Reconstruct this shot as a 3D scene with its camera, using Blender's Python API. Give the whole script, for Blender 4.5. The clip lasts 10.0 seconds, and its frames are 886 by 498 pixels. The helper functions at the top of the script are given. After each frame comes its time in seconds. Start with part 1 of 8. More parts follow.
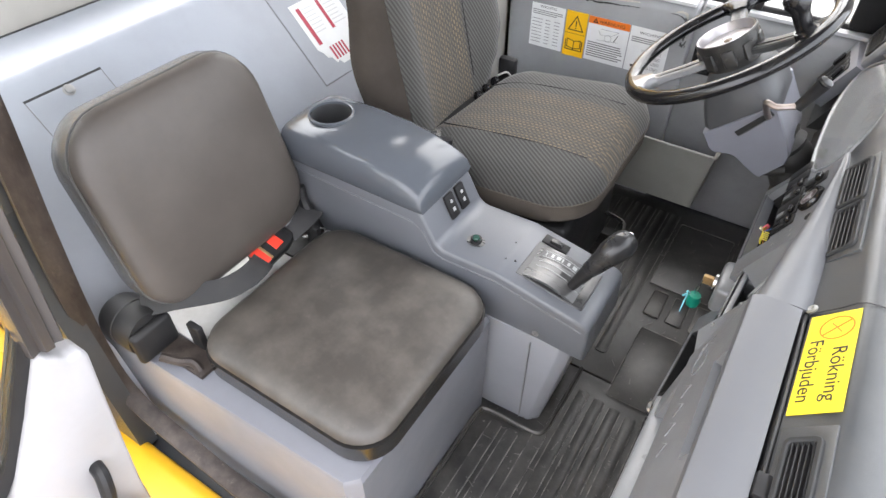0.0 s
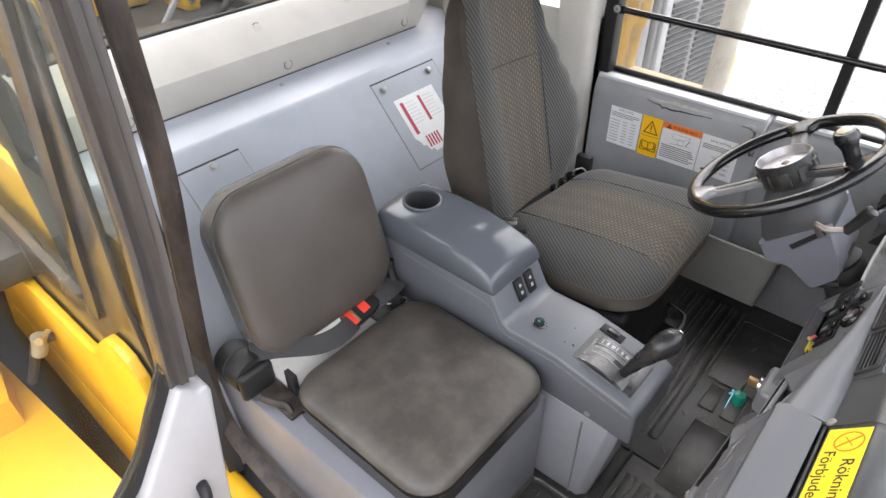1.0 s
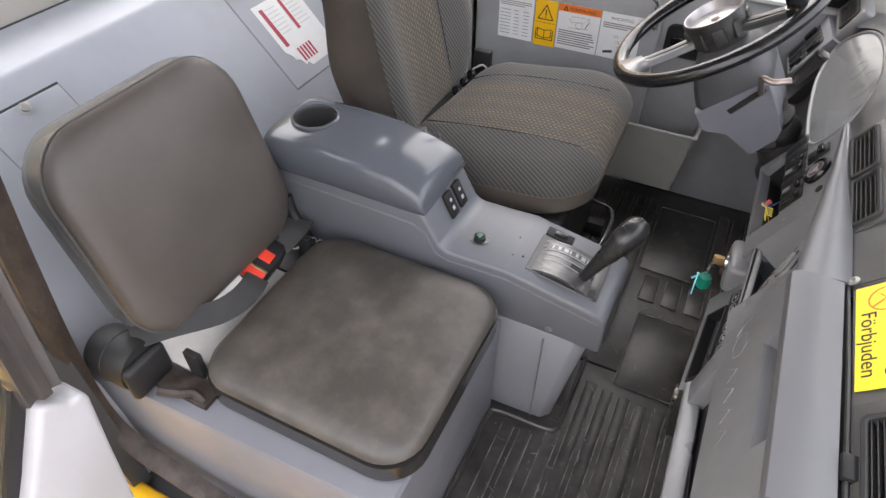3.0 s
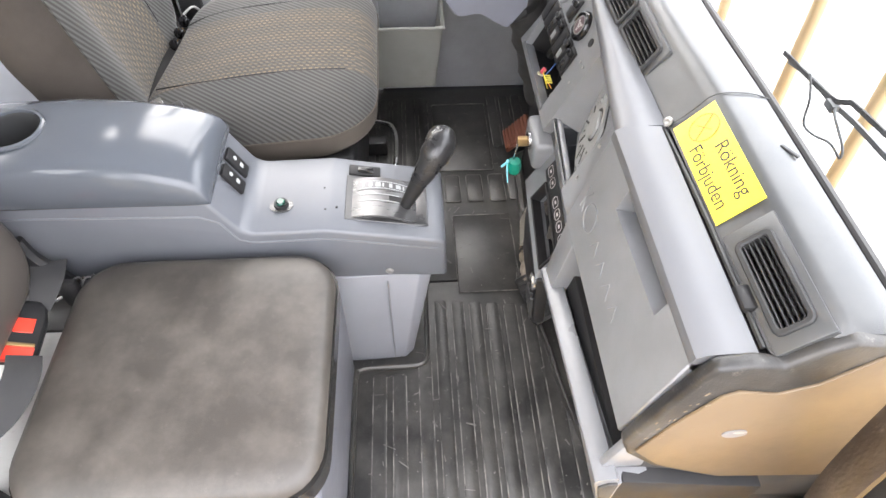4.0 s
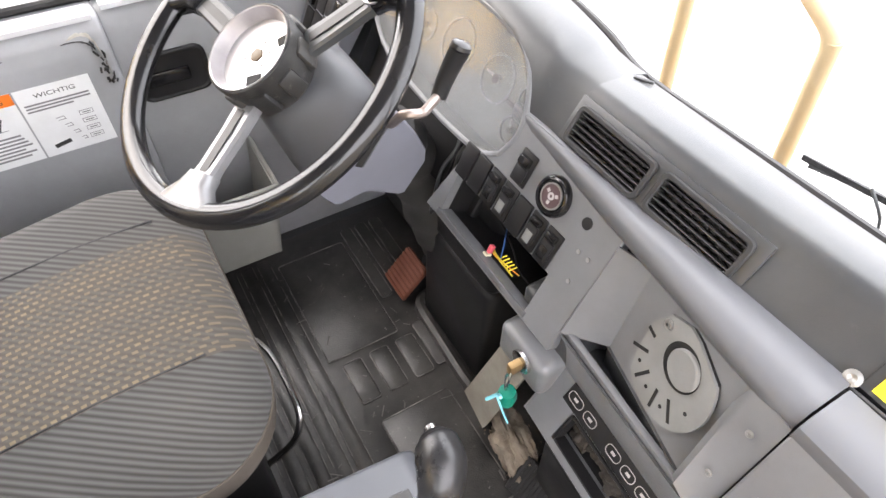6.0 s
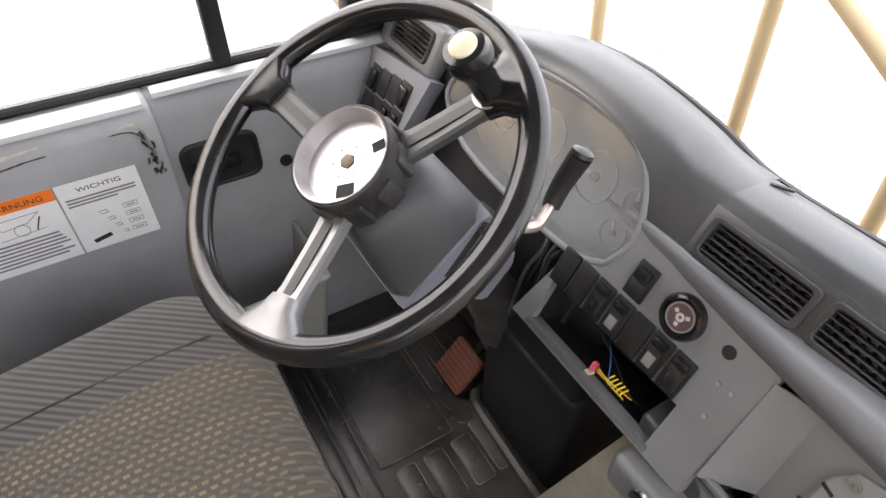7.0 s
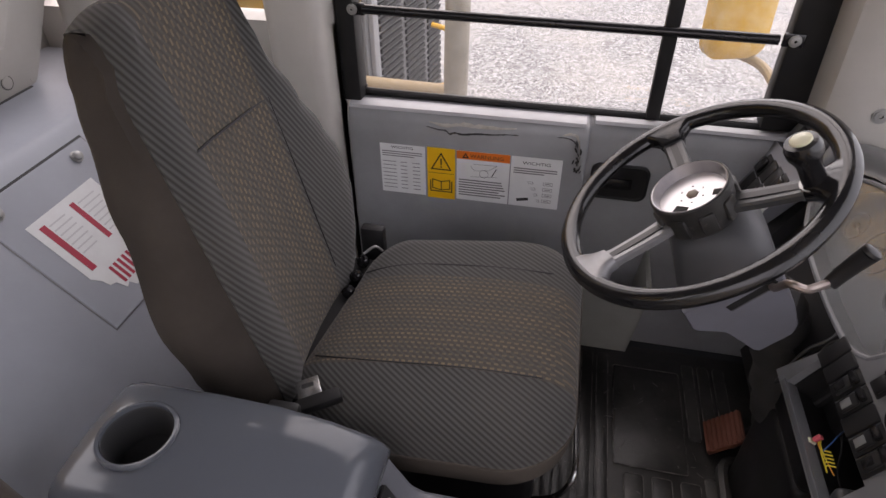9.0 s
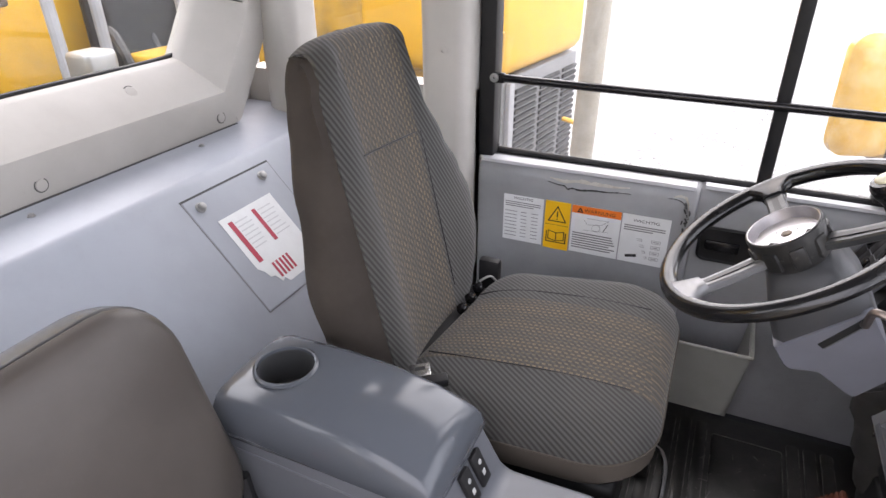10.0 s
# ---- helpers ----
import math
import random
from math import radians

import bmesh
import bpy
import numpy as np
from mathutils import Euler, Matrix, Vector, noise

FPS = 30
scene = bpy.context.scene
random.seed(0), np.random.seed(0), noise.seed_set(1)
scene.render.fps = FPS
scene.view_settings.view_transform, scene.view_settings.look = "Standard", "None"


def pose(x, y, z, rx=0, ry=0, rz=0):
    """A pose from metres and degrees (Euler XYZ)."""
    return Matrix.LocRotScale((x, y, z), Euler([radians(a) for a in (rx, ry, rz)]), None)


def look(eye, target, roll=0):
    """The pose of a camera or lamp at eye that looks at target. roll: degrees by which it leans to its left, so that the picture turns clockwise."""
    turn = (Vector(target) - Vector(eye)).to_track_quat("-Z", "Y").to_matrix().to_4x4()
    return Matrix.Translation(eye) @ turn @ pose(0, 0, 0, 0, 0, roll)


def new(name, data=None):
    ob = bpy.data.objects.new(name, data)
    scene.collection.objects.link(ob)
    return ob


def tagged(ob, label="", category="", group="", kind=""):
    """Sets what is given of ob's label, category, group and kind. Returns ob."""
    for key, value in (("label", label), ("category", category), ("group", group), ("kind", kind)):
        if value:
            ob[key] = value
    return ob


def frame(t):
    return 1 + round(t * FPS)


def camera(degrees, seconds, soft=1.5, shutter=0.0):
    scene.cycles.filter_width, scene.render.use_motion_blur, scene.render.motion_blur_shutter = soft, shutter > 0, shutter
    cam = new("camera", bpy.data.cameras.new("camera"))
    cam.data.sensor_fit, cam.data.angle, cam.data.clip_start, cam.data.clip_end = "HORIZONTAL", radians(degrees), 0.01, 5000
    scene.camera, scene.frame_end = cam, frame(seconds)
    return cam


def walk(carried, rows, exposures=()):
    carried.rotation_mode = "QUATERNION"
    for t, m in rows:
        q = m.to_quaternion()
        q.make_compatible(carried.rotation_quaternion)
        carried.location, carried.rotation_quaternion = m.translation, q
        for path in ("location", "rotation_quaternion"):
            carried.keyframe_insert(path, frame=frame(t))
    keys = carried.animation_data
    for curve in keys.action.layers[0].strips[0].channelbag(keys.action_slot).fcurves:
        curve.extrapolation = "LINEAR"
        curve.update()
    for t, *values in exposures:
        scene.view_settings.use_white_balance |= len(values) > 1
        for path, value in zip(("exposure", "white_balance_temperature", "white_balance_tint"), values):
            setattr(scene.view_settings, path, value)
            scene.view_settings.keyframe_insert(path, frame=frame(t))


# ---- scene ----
cam = camera(71.3, 10.0)
PATH = [
    (0, (0.387, -0.781, 1.353), (-0.398, 0.434, -0.028), -0.1),
    (0.5, (0.392, -0.815, 1.424), (-0.545, 0.389, 0.131), -0.5),
    (1, (0.456, -0.862, 1.507), (-0.598, 0.308, 0.273), -1.0),
    (1.5, (0.467, -0.87, 1.521), (-0.651, 0.367, 0.415), -0.7),
    (2, (0.436, -0.858, 1.467), (-0.67, 0.352, 0.323), -1.0),
    (2.2, (0.409, -0.844, 1.424), (-0.673, 0.323, 0.211), -1.4),
    (3.3, (0.214, -0.782, 1.3), (-0.195, 0.574, -0.112), 0.4),
    (3.5, (0.182, -0.764, 1.288), (-0.078, 0.608, -0.144), 0.4),
    (4, (0.162, -0.707, 1.26), (0.239, 0.561, -0.285), 0.5),
    (4.5, (0.144, -0.561, 1.196), (0.431, 0.499, -0.475), 0.4),
    (5, (0.113, -0.404, 1.184), (0.52, 0.618, -0.486), 0.0),
    (5.5, (0.107, -0.253, 1.185), (0.664, 0.835, -0.398), 0.2),
    (6, (0.064, -0.099, 1.186), (0.751, 1.024, -0.32), 1.3),
    (6.2, (0.018, -0.043, 1.17), (0.74, 1.092, -0.31), 2.1),
    (7.3, (0.018, 0.082, 1.175), (0.775, 1.315, -0.206), 1.0),
    (7.5, (0.013, 0.082, 1.177), (0.767, 1.319, -0.202), 0.8),
    (8, (-0.013, 0.03, 1.188), (0.579, 1.413, -0.13), 0.4),
    (8.5, (-0.017, -0.115, 1.235), (0.178, 1.442, -0.005), 0.3),
    (9, (0.007, -0.283, 1.298), (-0.328, 1.258, 0.069), -0.3),
    (9.5, (0.039, -0.417, 1.308), (-0.587, 1.108, 0.176), -0.3),
    (10, (0.076, -0.504, 1.251), (-0.661, 1.096, 0.304), -0.5),
]
EXPOSURES = [(0, 2.68, 6500, 14), (0.5, 2.6, 6500, 15), (1, 2.25, 6500, 15), (1.5, 1.95, 6500, 16), (2, 1.75, 6500, 17), (3.5, 2.8, 6650, 17), (4, 3.3, 6600, 15), (4.5, 3.2, 6550, 15), (5, 3.32, 6500, 16), (5.5, 3.48, 6550, 17), (6, 3.22, 6700, 17), (7.5, 2.17, 6700, 18), (8, 1.72, 6750, 20), (8.5, 1.1, 6900, 21), (9, 1.28, 6800, 25), (9.5, 1.73, 6650, 24), (10, 2.12, 6500, 20)]
walk(cam, [(t, look(eye, target, roll)) for t, eye, target, roll in PATH], EXPOSURES)

# ---------------------------------------------------------------- light
world = bpy.data.worlds.new("overcast_sky")
scene.world = world
world.use_nodes = True
wn = world.node_tree
sky = wn.nodes.new("ShaderNodeTexSky")
sky.sky_type, sky.sun_disc = "NISHITA", False
SUN_EL, SUN_AZ = radians(50), radians(-35)
sky.sun_elevation, sky.sun_rotation = SUN_EL, SUN_AZ
sky.air_density, sky.dust_density, sky.ozone_density = 1.0, 4.0, 1.0
veil = wn.nodes.new("ShaderNodeMixRGB")
veil.inputs[0].default_value = 0.8
veil.inputs[2].default_value = (9.3, 9.45, 9.7, 1)
wn.links.new(sky.outputs[0], veil.inputs[1])
wn.links.new(veil.outputs[0], wn.nodes["Background"].inputs[0])
wn.nodes["Background"].inputs[1].default_value = 0.14
sun = new("sun", bpy.data.lights.new("sun", "SUN"))
sun.data.energy, sun.data.angle, sun.data.color = 1.5, radians(100), (1.0, 0.98, 0.95)
sun.matrix_world = look((8 * math.cos(SUN_EL) * math.sin(SUN_AZ), 8 * math.cos(SUN_EL) * math.cos(SUN_AZ), 8 * math.sin(SUN_EL)), (0, 0, 0))

# ---------------------------------------------------------------- materials
def nodes_of(name):
    m = bpy.data.materials.new(name)
    m.use_nodes = True
    return m, m.node_tree, m.node_tree.nodes["Principled BSDF"]


def add(nt, kind, **values):
    nd = nt.nodes.new(kind)
    for k, v in values.items():
        nd.inputs[k].default_value = v
    return nd


def surface(name, colour, rough=0.5, metal=0.0, worn=None, amount=0.35, scale=6.0, grain=350.0, bump=0.15, spec=0.5, speck=0.0, island=0.0, stretch=(1, 1, 1), spread=1.0):
    """Colour with broad stains towards 'worn', fine grain in roughness and relief, and optional dark specks."""
    m, nt, bsdf = nodes_of(name)
    worn = worn or tuple(c * 0.72 for c in colour)
    tc = nt.nodes.new("ShaderNodeTexCoord")
    mp = add(nt, "ShaderNodeMapping", Scale=stretch)
    nt.links.new(tc.outputs["Object"], mp.inputs["Vector"])
    broad = add(nt, "ShaderNodeTexNoise", Scale=scale, Detail=6.0, Roughness=0.62)
    fine = add(nt, "ShaderNodeTexNoise", Scale=grain, Detail=3.0)
    for nd in (broad, fine):
        nt.links.new(mp.outputs[0], nd.inputs["Vector"])
    ramp = nt.nodes.new("ShaderNodeValToRGB")
    ramp.color_ramp.elements[0].position, ramp.color_ramp.elements[1].position = 0.40, 0.72
    nt.links.new(broad.outputs["Fac"], ramp.inputs[0])
    k = add(nt, "ShaderNodeMath")
    k.operation = "MULTIPLY"
    k.inputs[1].default_value = amount
    nt.links.new(ramp.outputs[0], k.inputs[0])
    mix = nt.nodes.new("ShaderNodeMixRGB")
    mix.inputs[1].default_value, mix.inputs[2].default_value = (*colour, 1), (*worn, 1)
    nt.links.new(k.outputs[0], mix.inputs[0])
    last = mix.outputs[0]
    if speck:
        dots = add(nt, "ShaderNodeTexNoise", Scale=55.0, Detail=5.0, Roughness=0.8)
        nt.links.new(mp.outputs[0], dots.inputs["Vector"])
        r2 = nt.nodes.new("ShaderNodeValToRGB")
        r2.color_ramp.elements[0].position, r2.color_ramp.elements[1].position = 0.60, 0.70
        nt.links.new(dots.outputs["Fac"], r2.inputs[0])
        k2 = add(nt, "ShaderNodeMath")
        k2.operation = "MULTIPLY"
        k2.inputs[1].default_value = speck
        nt.links.new(r2.outputs[0], k2.inputs[0])
        mix2 = nt.nodes.new("ShaderNodeMixRGB")
        mix2.inputs[2].default_value = (*worn, 1)
        nt.links.new(k2.outputs[0], mix2.inputs[0])
        nt.links.new(last, mix2.inputs[1])
        last = mix2.outputs[0]
    if island:
        geo = nt.nodes.new("ShaderNodeNewGeometry")
        hsv = nt.nodes.new("ShaderNodeHueSaturation")
        mr = add(nt, "ShaderNodeMapRange")
        mr.inputs["To Min"].default_value, mr.inputs["To Max"].default_value = 1 - island, 1 + island
        nt.links.new(geo.outputs["Random Per Island"], mr.inputs["Value"])
        nt.links.new(mr.outputs[0], hsv.inputs["Value"])
        nt.links.new(last, hsv.inputs["Color"])
        last = hsv.outputs[0]
    nt.links.new(last, bsdf.inputs["Base Color"])
    rr = add(nt, "ShaderNodeMapRange")
    rr.inputs["To Min"].default_value, rr.inputs["To Max"].default_value = max(0.02, rough - 0.10 * spread), min(1, rough + 0.14 * spread)
    nt.links.new(broad.outputs["Fac"], rr.inputs["Value"])
    nt.links.new(rr.outputs[0], bsdf.inputs["Roughness"])
    bsdf.inputs["Metallic"].default_value = metal
    bsdf.inputs["Specular IOR Level"].default_value = spec
    if bump:
        b = add(nt, "ShaderNodeBump", Strength=bump, Distance=0.002)
        nt.links.new(fine.outputs["Fac"], b.inputs["Height"])
        nt.links.new(b.outputs[0], bsdf.inputs["Normal"])
    return m


def plain(name, colour, rough=0.5, metal=0.0, spec=0.5):
    m, nt, bsdf = nodes_of(name)
    bsdf.inputs["Base Color"].default_value = (*colour, 1)
    bsdf.inputs["Roughness"].default_value, bsdf.inputs["Metallic"].default_value = rough, metal
    bsdf.inputs["Specular IOR Level"].default_value = spec
    return m


def fabric(name, banded, lo=0.0, hi=0.0, dark=(0.0350, 0.0362, 0.0355), ground=(0.052, 0.046, 0.038), thread=(0.165, 0.128, 0.075)):
    """Diagonal ribbed seat cloth; between lo and hi across the seat a band woven with rows of straw-coloured dashes."""
    m, nt, bsdf = nodes_of(name)
    tc = nt.nodes.new("ShaderNodeTexCoord")
    sep = nt.nodes.new("ShaderNodeSeparateXYZ")
    nt.links.new(tc.outputs["Object"], sep.inputs[0])

    def math_node(op, a, b):
        nd = nt.nodes.new("ShaderNodeMath")
        nd.operation = op
        for i, v in enumerate((a, b)):
            if isinstance(v, (int, float)):
                nd.inputs[i].default_value = v
            else:
                nt.links.new(v, nd.inputs[i])
        return nd.outputs[0]

    along = math_node("ADD", sep.outputs["X"], sep.outputs["Z"])
    across = sep.outputs["Y"]
    flat = nt.nodes.new("ShaderNodeCombineXYZ")
    nt.links.new(along, flat.inputs[0])
    nt.links.new(across, flat.inputs[1])
    slant = math_node("ADD", math_node("MULTIPLY", along, 0.75), across)
    diag = nt.nodes.new("ShaderNodeCombineXYZ")
    nt.links.new(slant, diag.inputs[0])
    wave = add(nt, "ShaderNodeTexWave", Scale=27.0, Distortion=0.0)
    nt.links.new(diag.outputs[0], wave.inputs["Vector"])
    rib = nt.nodes.new("ShaderNodeMixRGB")
    rib.inputs[1].default_value = (*(c * 0.58 for c in dark), 1)
    rib.inputs[2].default_value = (*(c * 1.85 for c in dark), 1)
    nt.links.new(wave.outputs["Fac"], rib.inputs[0])
    row = math_node("FLOOR", math_node("MULTIPLY", across, 1 / 0.0100), 0.0)
    fr = math_node("FRACT", math_node("MULTIPLY", across, 1 / 0.0100), 0.0)
    fc = math_node("FRACT", math_node("ADD", math_node("MULTIPLY", along, 1 / 0.0128), math_node("MULTIPLY", row, 0.5)), 0.0)
    dash = math_node("MULTIPLY", math_node("LESS_THAN", math_node("ABSOLUTE", math_node("SUBTRACT", fr, 0.5), 0.0), 0.21), math_node("LESS_THAN", math_node("ABSOLUTE", math_node("SUBTRACT", fc, 0.5), 0.0), 0.29))
    fade = add(nt, "ShaderNodeTexNoise", Scale=28.0, Detail=4.0)
    nt.links.new(flat.outputs[0], fade.inputs["Vector"])
    dash = math_node("MULTIPLY", dash, math_node("MINIMUM", math_node("MULTIPLY", fade.outputs["Fac"], 1.5), 1.0))
    dashes = nt.nodes.new("ShaderNodeMixRGB")
    dashes.inputs[1].default_value = (*ground, 1)
    dashes.inputs[2].default_value = (*thread, 1)
    nt.links.new(dash, dashes.inputs[0])
    col = rib.outputs[0]
    if banded:
        inside = math_node("MULTIPLY", math_node("GREATER_THAN", across, lo), math_node("LESS_THAN", across, hi))
        pick = nt.nodes.new("ShaderNodeMixRGB")
        nt.links.new(inside, pick.inputs[0])
        nt.links.new(rib.outputs[0], pick.inputs[1])
        thr = nt.nodes.new("ShaderNodeMixRGB")
        groups = add(nt, "ShaderNodeTexWave", Scale=5.2, Distortion=0.0)
        groups.bands_direction = "Y"
        nt.links.new(flat.outputs[0], groups.inputs["Vector"])
        nt.links.new(math_node("ADD", math_node("MULTIPLY", groups.outputs["Fac"], 0.38), 0.05), thr.inputs[0])
        nt.links.new(dashes.outputs[0], thr.inputs[1])
        nt.links.new(rib.outputs[0], thr.inputs[2])
        nt.links.new(thr.outputs[0], pick.inputs[2])
        col = pick.outputs[0]
    dust = add(nt, "ShaderNodeTexNoise", Scale=5.0, Detail=6.0)
    nt.links.new(tc.outputs["Object"], dust.inputs["Vector"])
    dirty = nt.nodes.new("ShaderNodeMixRGB")
    dirty.inputs[2].default_value = (0.100, 0.088, 0.074, 1)
    dk = math_node("MULTIPLY", dust.outputs["Fac"], 0.34)
    nt.links.new(dk, dirty.inputs[0])
    nt.links.new(col, dirty.inputs[1])
    nt.links.new(dirty.outputs[0], bsdf.inputs["Base Color"])
    bsdf.inputs["Roughness"].default_value = 0.92
    bsdf.inputs["Specular IOR Level"].default_value = 0.12
    bsdf.inputs["Sheen Weight"].default_value = 0.12
    b = add(nt, "ShaderNodeBump", Strength=0.3, Distance=0.0015)
    nt.links.new(wave.outputs["Fac"], b.inputs["Height"])
    nt.links.new(b.outputs[0], bsdf.inputs["Normal"])
    return m


def glassy(name, tint=(1, 1, 1), rough=0.0, film=0.0, weak=1.0):
    """Thin pane: mostly clear, a little mirror at grazing angles, and a faint film of dust."""
    m, nt, bsdf = nodes_of(name)
    nt.nodes.remove(bsdf)
    out = nt.nodes["Material Output"]
    clear = add(nt, "ShaderNodeBsdfTransparent", Color=(*tint, 1))
    gloss = add(nt, "ShaderNodeBsdfGlossy", Roughness=rough)
    fr = nt.nodes.new("ShaderNodeLayerWeight")
    pw = nt.nodes.new("ShaderNodeMath")
    pw.operation = "POWER"
    pw.inputs[1].default_value = 4.5
    nt.links.new(fr.outputs["Facing"], pw.inputs[0])
    kk = nt.nodes.new("ShaderNodeMath")
    kk.operation = "MULTIPLY"
    kk.inputs[1].default_value = weak
    sh = nt.nodes.new("ShaderNodeMath")
    sh.operation = "ADD"
    sh.inputs[1].default_value = 0.045
    nt.links.new(pw.outputs[0], sh.inputs[0])
    nt.links.new(sh.outputs[0], kk.inputs[0])
    mx = nt.nodes.new("ShaderNodeMixShader")
    nt.links.new(kk.outputs[0], mx.inputs[0])
    nt.links.new(clear.outputs[0], mx.inputs[1])
    nt.links.new(gloss.outputs[0], mx.inputs[2])
    last = mx
    if film:
        dif = add(nt, "ShaderNodeBsdfDiffuse", Color=(0.75, 0.76, 0.76, 1))
        tc = nt.nodes.new("ShaderNodeTexCoord")
        nz = add(nt, "ShaderNodeTexNoise", Scale=4.0, Detail=6.0)
        nt.links.new(tc.outputs["Object"], nz.inputs["Vector"])
        k2 = nt.nodes.new("ShaderNodeMath")
        k2.operation = "MULTIPLY"
        k2.inputs[1].default_value = film
        nt.links.new(nz.outputs["Fac"], k2.inputs[0])
        m2 = nt.nodes.new("ShaderNodeMixShader")
        nt.links.new(k2.outputs[0], m2.inputs[0])
        nt.links.new(mx.outputs[0], m2.inputs[1])
        nt.links.new(dif.outputs[0], m2.inputs[2])
        last = m2
    nt.links.new(last.outputs[0], out.inputs["Surface"])
    return m


GREY = surface("grey_moulded_plastic", (0.168, 0.173, 0.182), 0.29, worn=(0.10, 0.102, 0.106), amount=0.6, scale=6, grain=900, bump=0.10, speck=0.22, spec=0.6)
GREY_GLOSS = surface("grey_polished_plastic", (0.070, 0.078, 0.090), 0.14, worn=(0.06, 0.066, 0.076), amount=0.5, scale=4, grain=700, bump=0.008, spread=0.25, spec=0.38)
GREY_PALE = surface("pale_grey_plastic", (0.205, 0.212, 0.235), 0.42, worn=(0.15, 0.154, 0.166), amount=0.4, scale=4, grain=900, bump=0.05, speck=0.10)
GREY_WALL = surface("blue_grey_painted_panel", (0.315, 0.335, 0.372), 0.40, worn=(0.21, 0.22, 0.24), amount=0.45, scale=3, grain=500, bump=0.06, speck=0.12)
GREY_SIDE = surface("scuffed_grey_side_trim", (0.285, 0.29, 0.30), 0.5, worn=(0.17, 0.17, 0.175), amount=0.6, scale=4, grain=700, bump=0.12, speck=0.22)
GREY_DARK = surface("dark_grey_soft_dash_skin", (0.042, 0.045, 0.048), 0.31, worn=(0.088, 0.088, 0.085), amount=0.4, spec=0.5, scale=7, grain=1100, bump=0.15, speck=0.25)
SILVER = surface("silver_grey_satin_paint", (0.105, 0.108, 0.115), 0.38, metal=0.0, spec=0.35, worn=(0.09, 0.092, 0.098), amount=0.4, scale=5, grain=800, bump=0.03, speck=0.1)
SPOKE_PALE = surface("pale_satin_spoke", (0.20, 0.20, 0.205), 0.30, metal=0.3, worn=(0.12, 0.12, 0.12), amount=0.5, scale=14, grain=600, bump=0.04, speck=0.2)
BEIGE = surface("light_beige_grey_trim", (0.415, 0.398, 0.368), 0.5, worn=(0.30, 0.285, 0.255), amount=0.5, scale=3, grain=600, bump=0.10, speck=0.18)
BLACK = surface("black_plastic", (0.011, 0.011, 0.012), 0.48, worn=(0.028, 0.027, 0.025), amount=0.4, scale=14, grain=900, bump=0.10, spec=0.3)
BLACK_SATIN = surface("black_satin_grip", (0.018, 0.018, 0.019), 0.27, worn=(0.02, 0.019, 0.018), amount=0.4, scale=20, grain=700, bump=0.02, spec=0.4)
BLACK_GLOSS = surface("black_glossy_rim", (0.008, 0.008, 0.009), 0.15, worn=(0.020, 0.019, 0.018), amount=0.5, scale=16, grain=600, bump=0.015, speck=0.1, spec=0.42)
VENT = surface("vent_black_plastic", (0.028, 0.028, 0.029), 0.42, worn=(0.05, 0.048, 0.045), amount=0.5, scale=20, grain=600, bump=0.1, spec=0.3)
VENT_FRAME = surface("vent_frame_plastic", (0.028, 0.029, 0.030), 0.5, worn=(0.05, 0.049, 0.047), amount=0.4, scale=12, grain=900, bump=0.1, spec=0.25)
RUBBER = surface("dusty_black_rubber", (0.018, 0.018, 0.018), 0.6, worn=(0.07, 0.066, 0.06), amount=0.65, scale=7, grain=420, bump=0.25, speck=0.55)
MATR = surface("dusty_rubber_mat", (0.0165, 0.0162, 0.0156), 0.36, worn=(0.098, 0.094, 0.085), amount=0.5, scale=9, grain=300, bump=0.3, speck=0.75, spec=0.55)
SEALR = surface("perished_brown_rubber_seal", (0.020, 0.015, 0.013), 0.48, worn=(0.12, 0.098, 0.084), amount=0.45, scale=22, grain=260, bump=0.3, speck=0.5, stretch=(1, 1, 0.3), spec=0.3)
# The tan 'worn' streaks paint upright yellow reflections onto the rubber.
GREY_GASKET = surface("gasket_painted_reflections", (0.036, 0.033, 0.034), 0.22, worn=(0.15, 0.12, 0.085), amount=0.4, spec=0.6, scale=9, grain=300, bump=0.08, stretch=(1, 1, 0.12))
VINYL = surface("worn_brown_grey_vinyl", (0.037, 0.0325, 0.028), 0.44, worn=(0.112, 0.099, 0.085), amount=0.5, spec=0.5, scale=14, grain=700, bump=0.15, speck=0.22)
VINYL_BACK = surface("brown_grey_vinyl_back", (0.053, 0.0455, 0.040), 0.4, worn=(0.085, 0.075, 0.066), spec=0.4, amount=0.4, scale=8, grain=800, bump=0.12, speck=0.12)
VINYL_EDGE = surface("black_vinyl_edge", (0.012, 0.0115, 0.011), 0.2, worn=(0.055, 0.052, 0.048), amount=0.2, scale=18, grain=500, bump=0.04, speck=0.1, spec=0.7, spread=0.4)
VINYL_BORDER = surface("grey_vinyl_border", (0.085, 0.084, 0.082), 0.24, worn=(0.055, 0.053, 0.05), amount=0.4, scale=9, grain=700, bump=0.03, spec=0.7, spread=0.4)
CLOTH = fabric("banded_seat_cloth", True, -0.122, 0.100)
CLOTH_BACK = fabric("banded_backrest_cloth", True, -0.115, 0.092)
CLOTH_SIDE = surface("brown_plain_seat_cloth", (0.070, 0.060, 0.050), 0.9, worn=(0.10, 0.086, 0.072), amount=0.5, scale=6, grain=900, bump=0.3, spec=0.2)
CLOTH_BROWN = surface("dark_brown_backrest_cloth", (0.036, 0.030, 0.0255), 0.9, worn=(0.058, 0.049, 0.041), amount=0.6, scale=9, grain=700, bump=0.4, spec=0.2, speck=0.12)
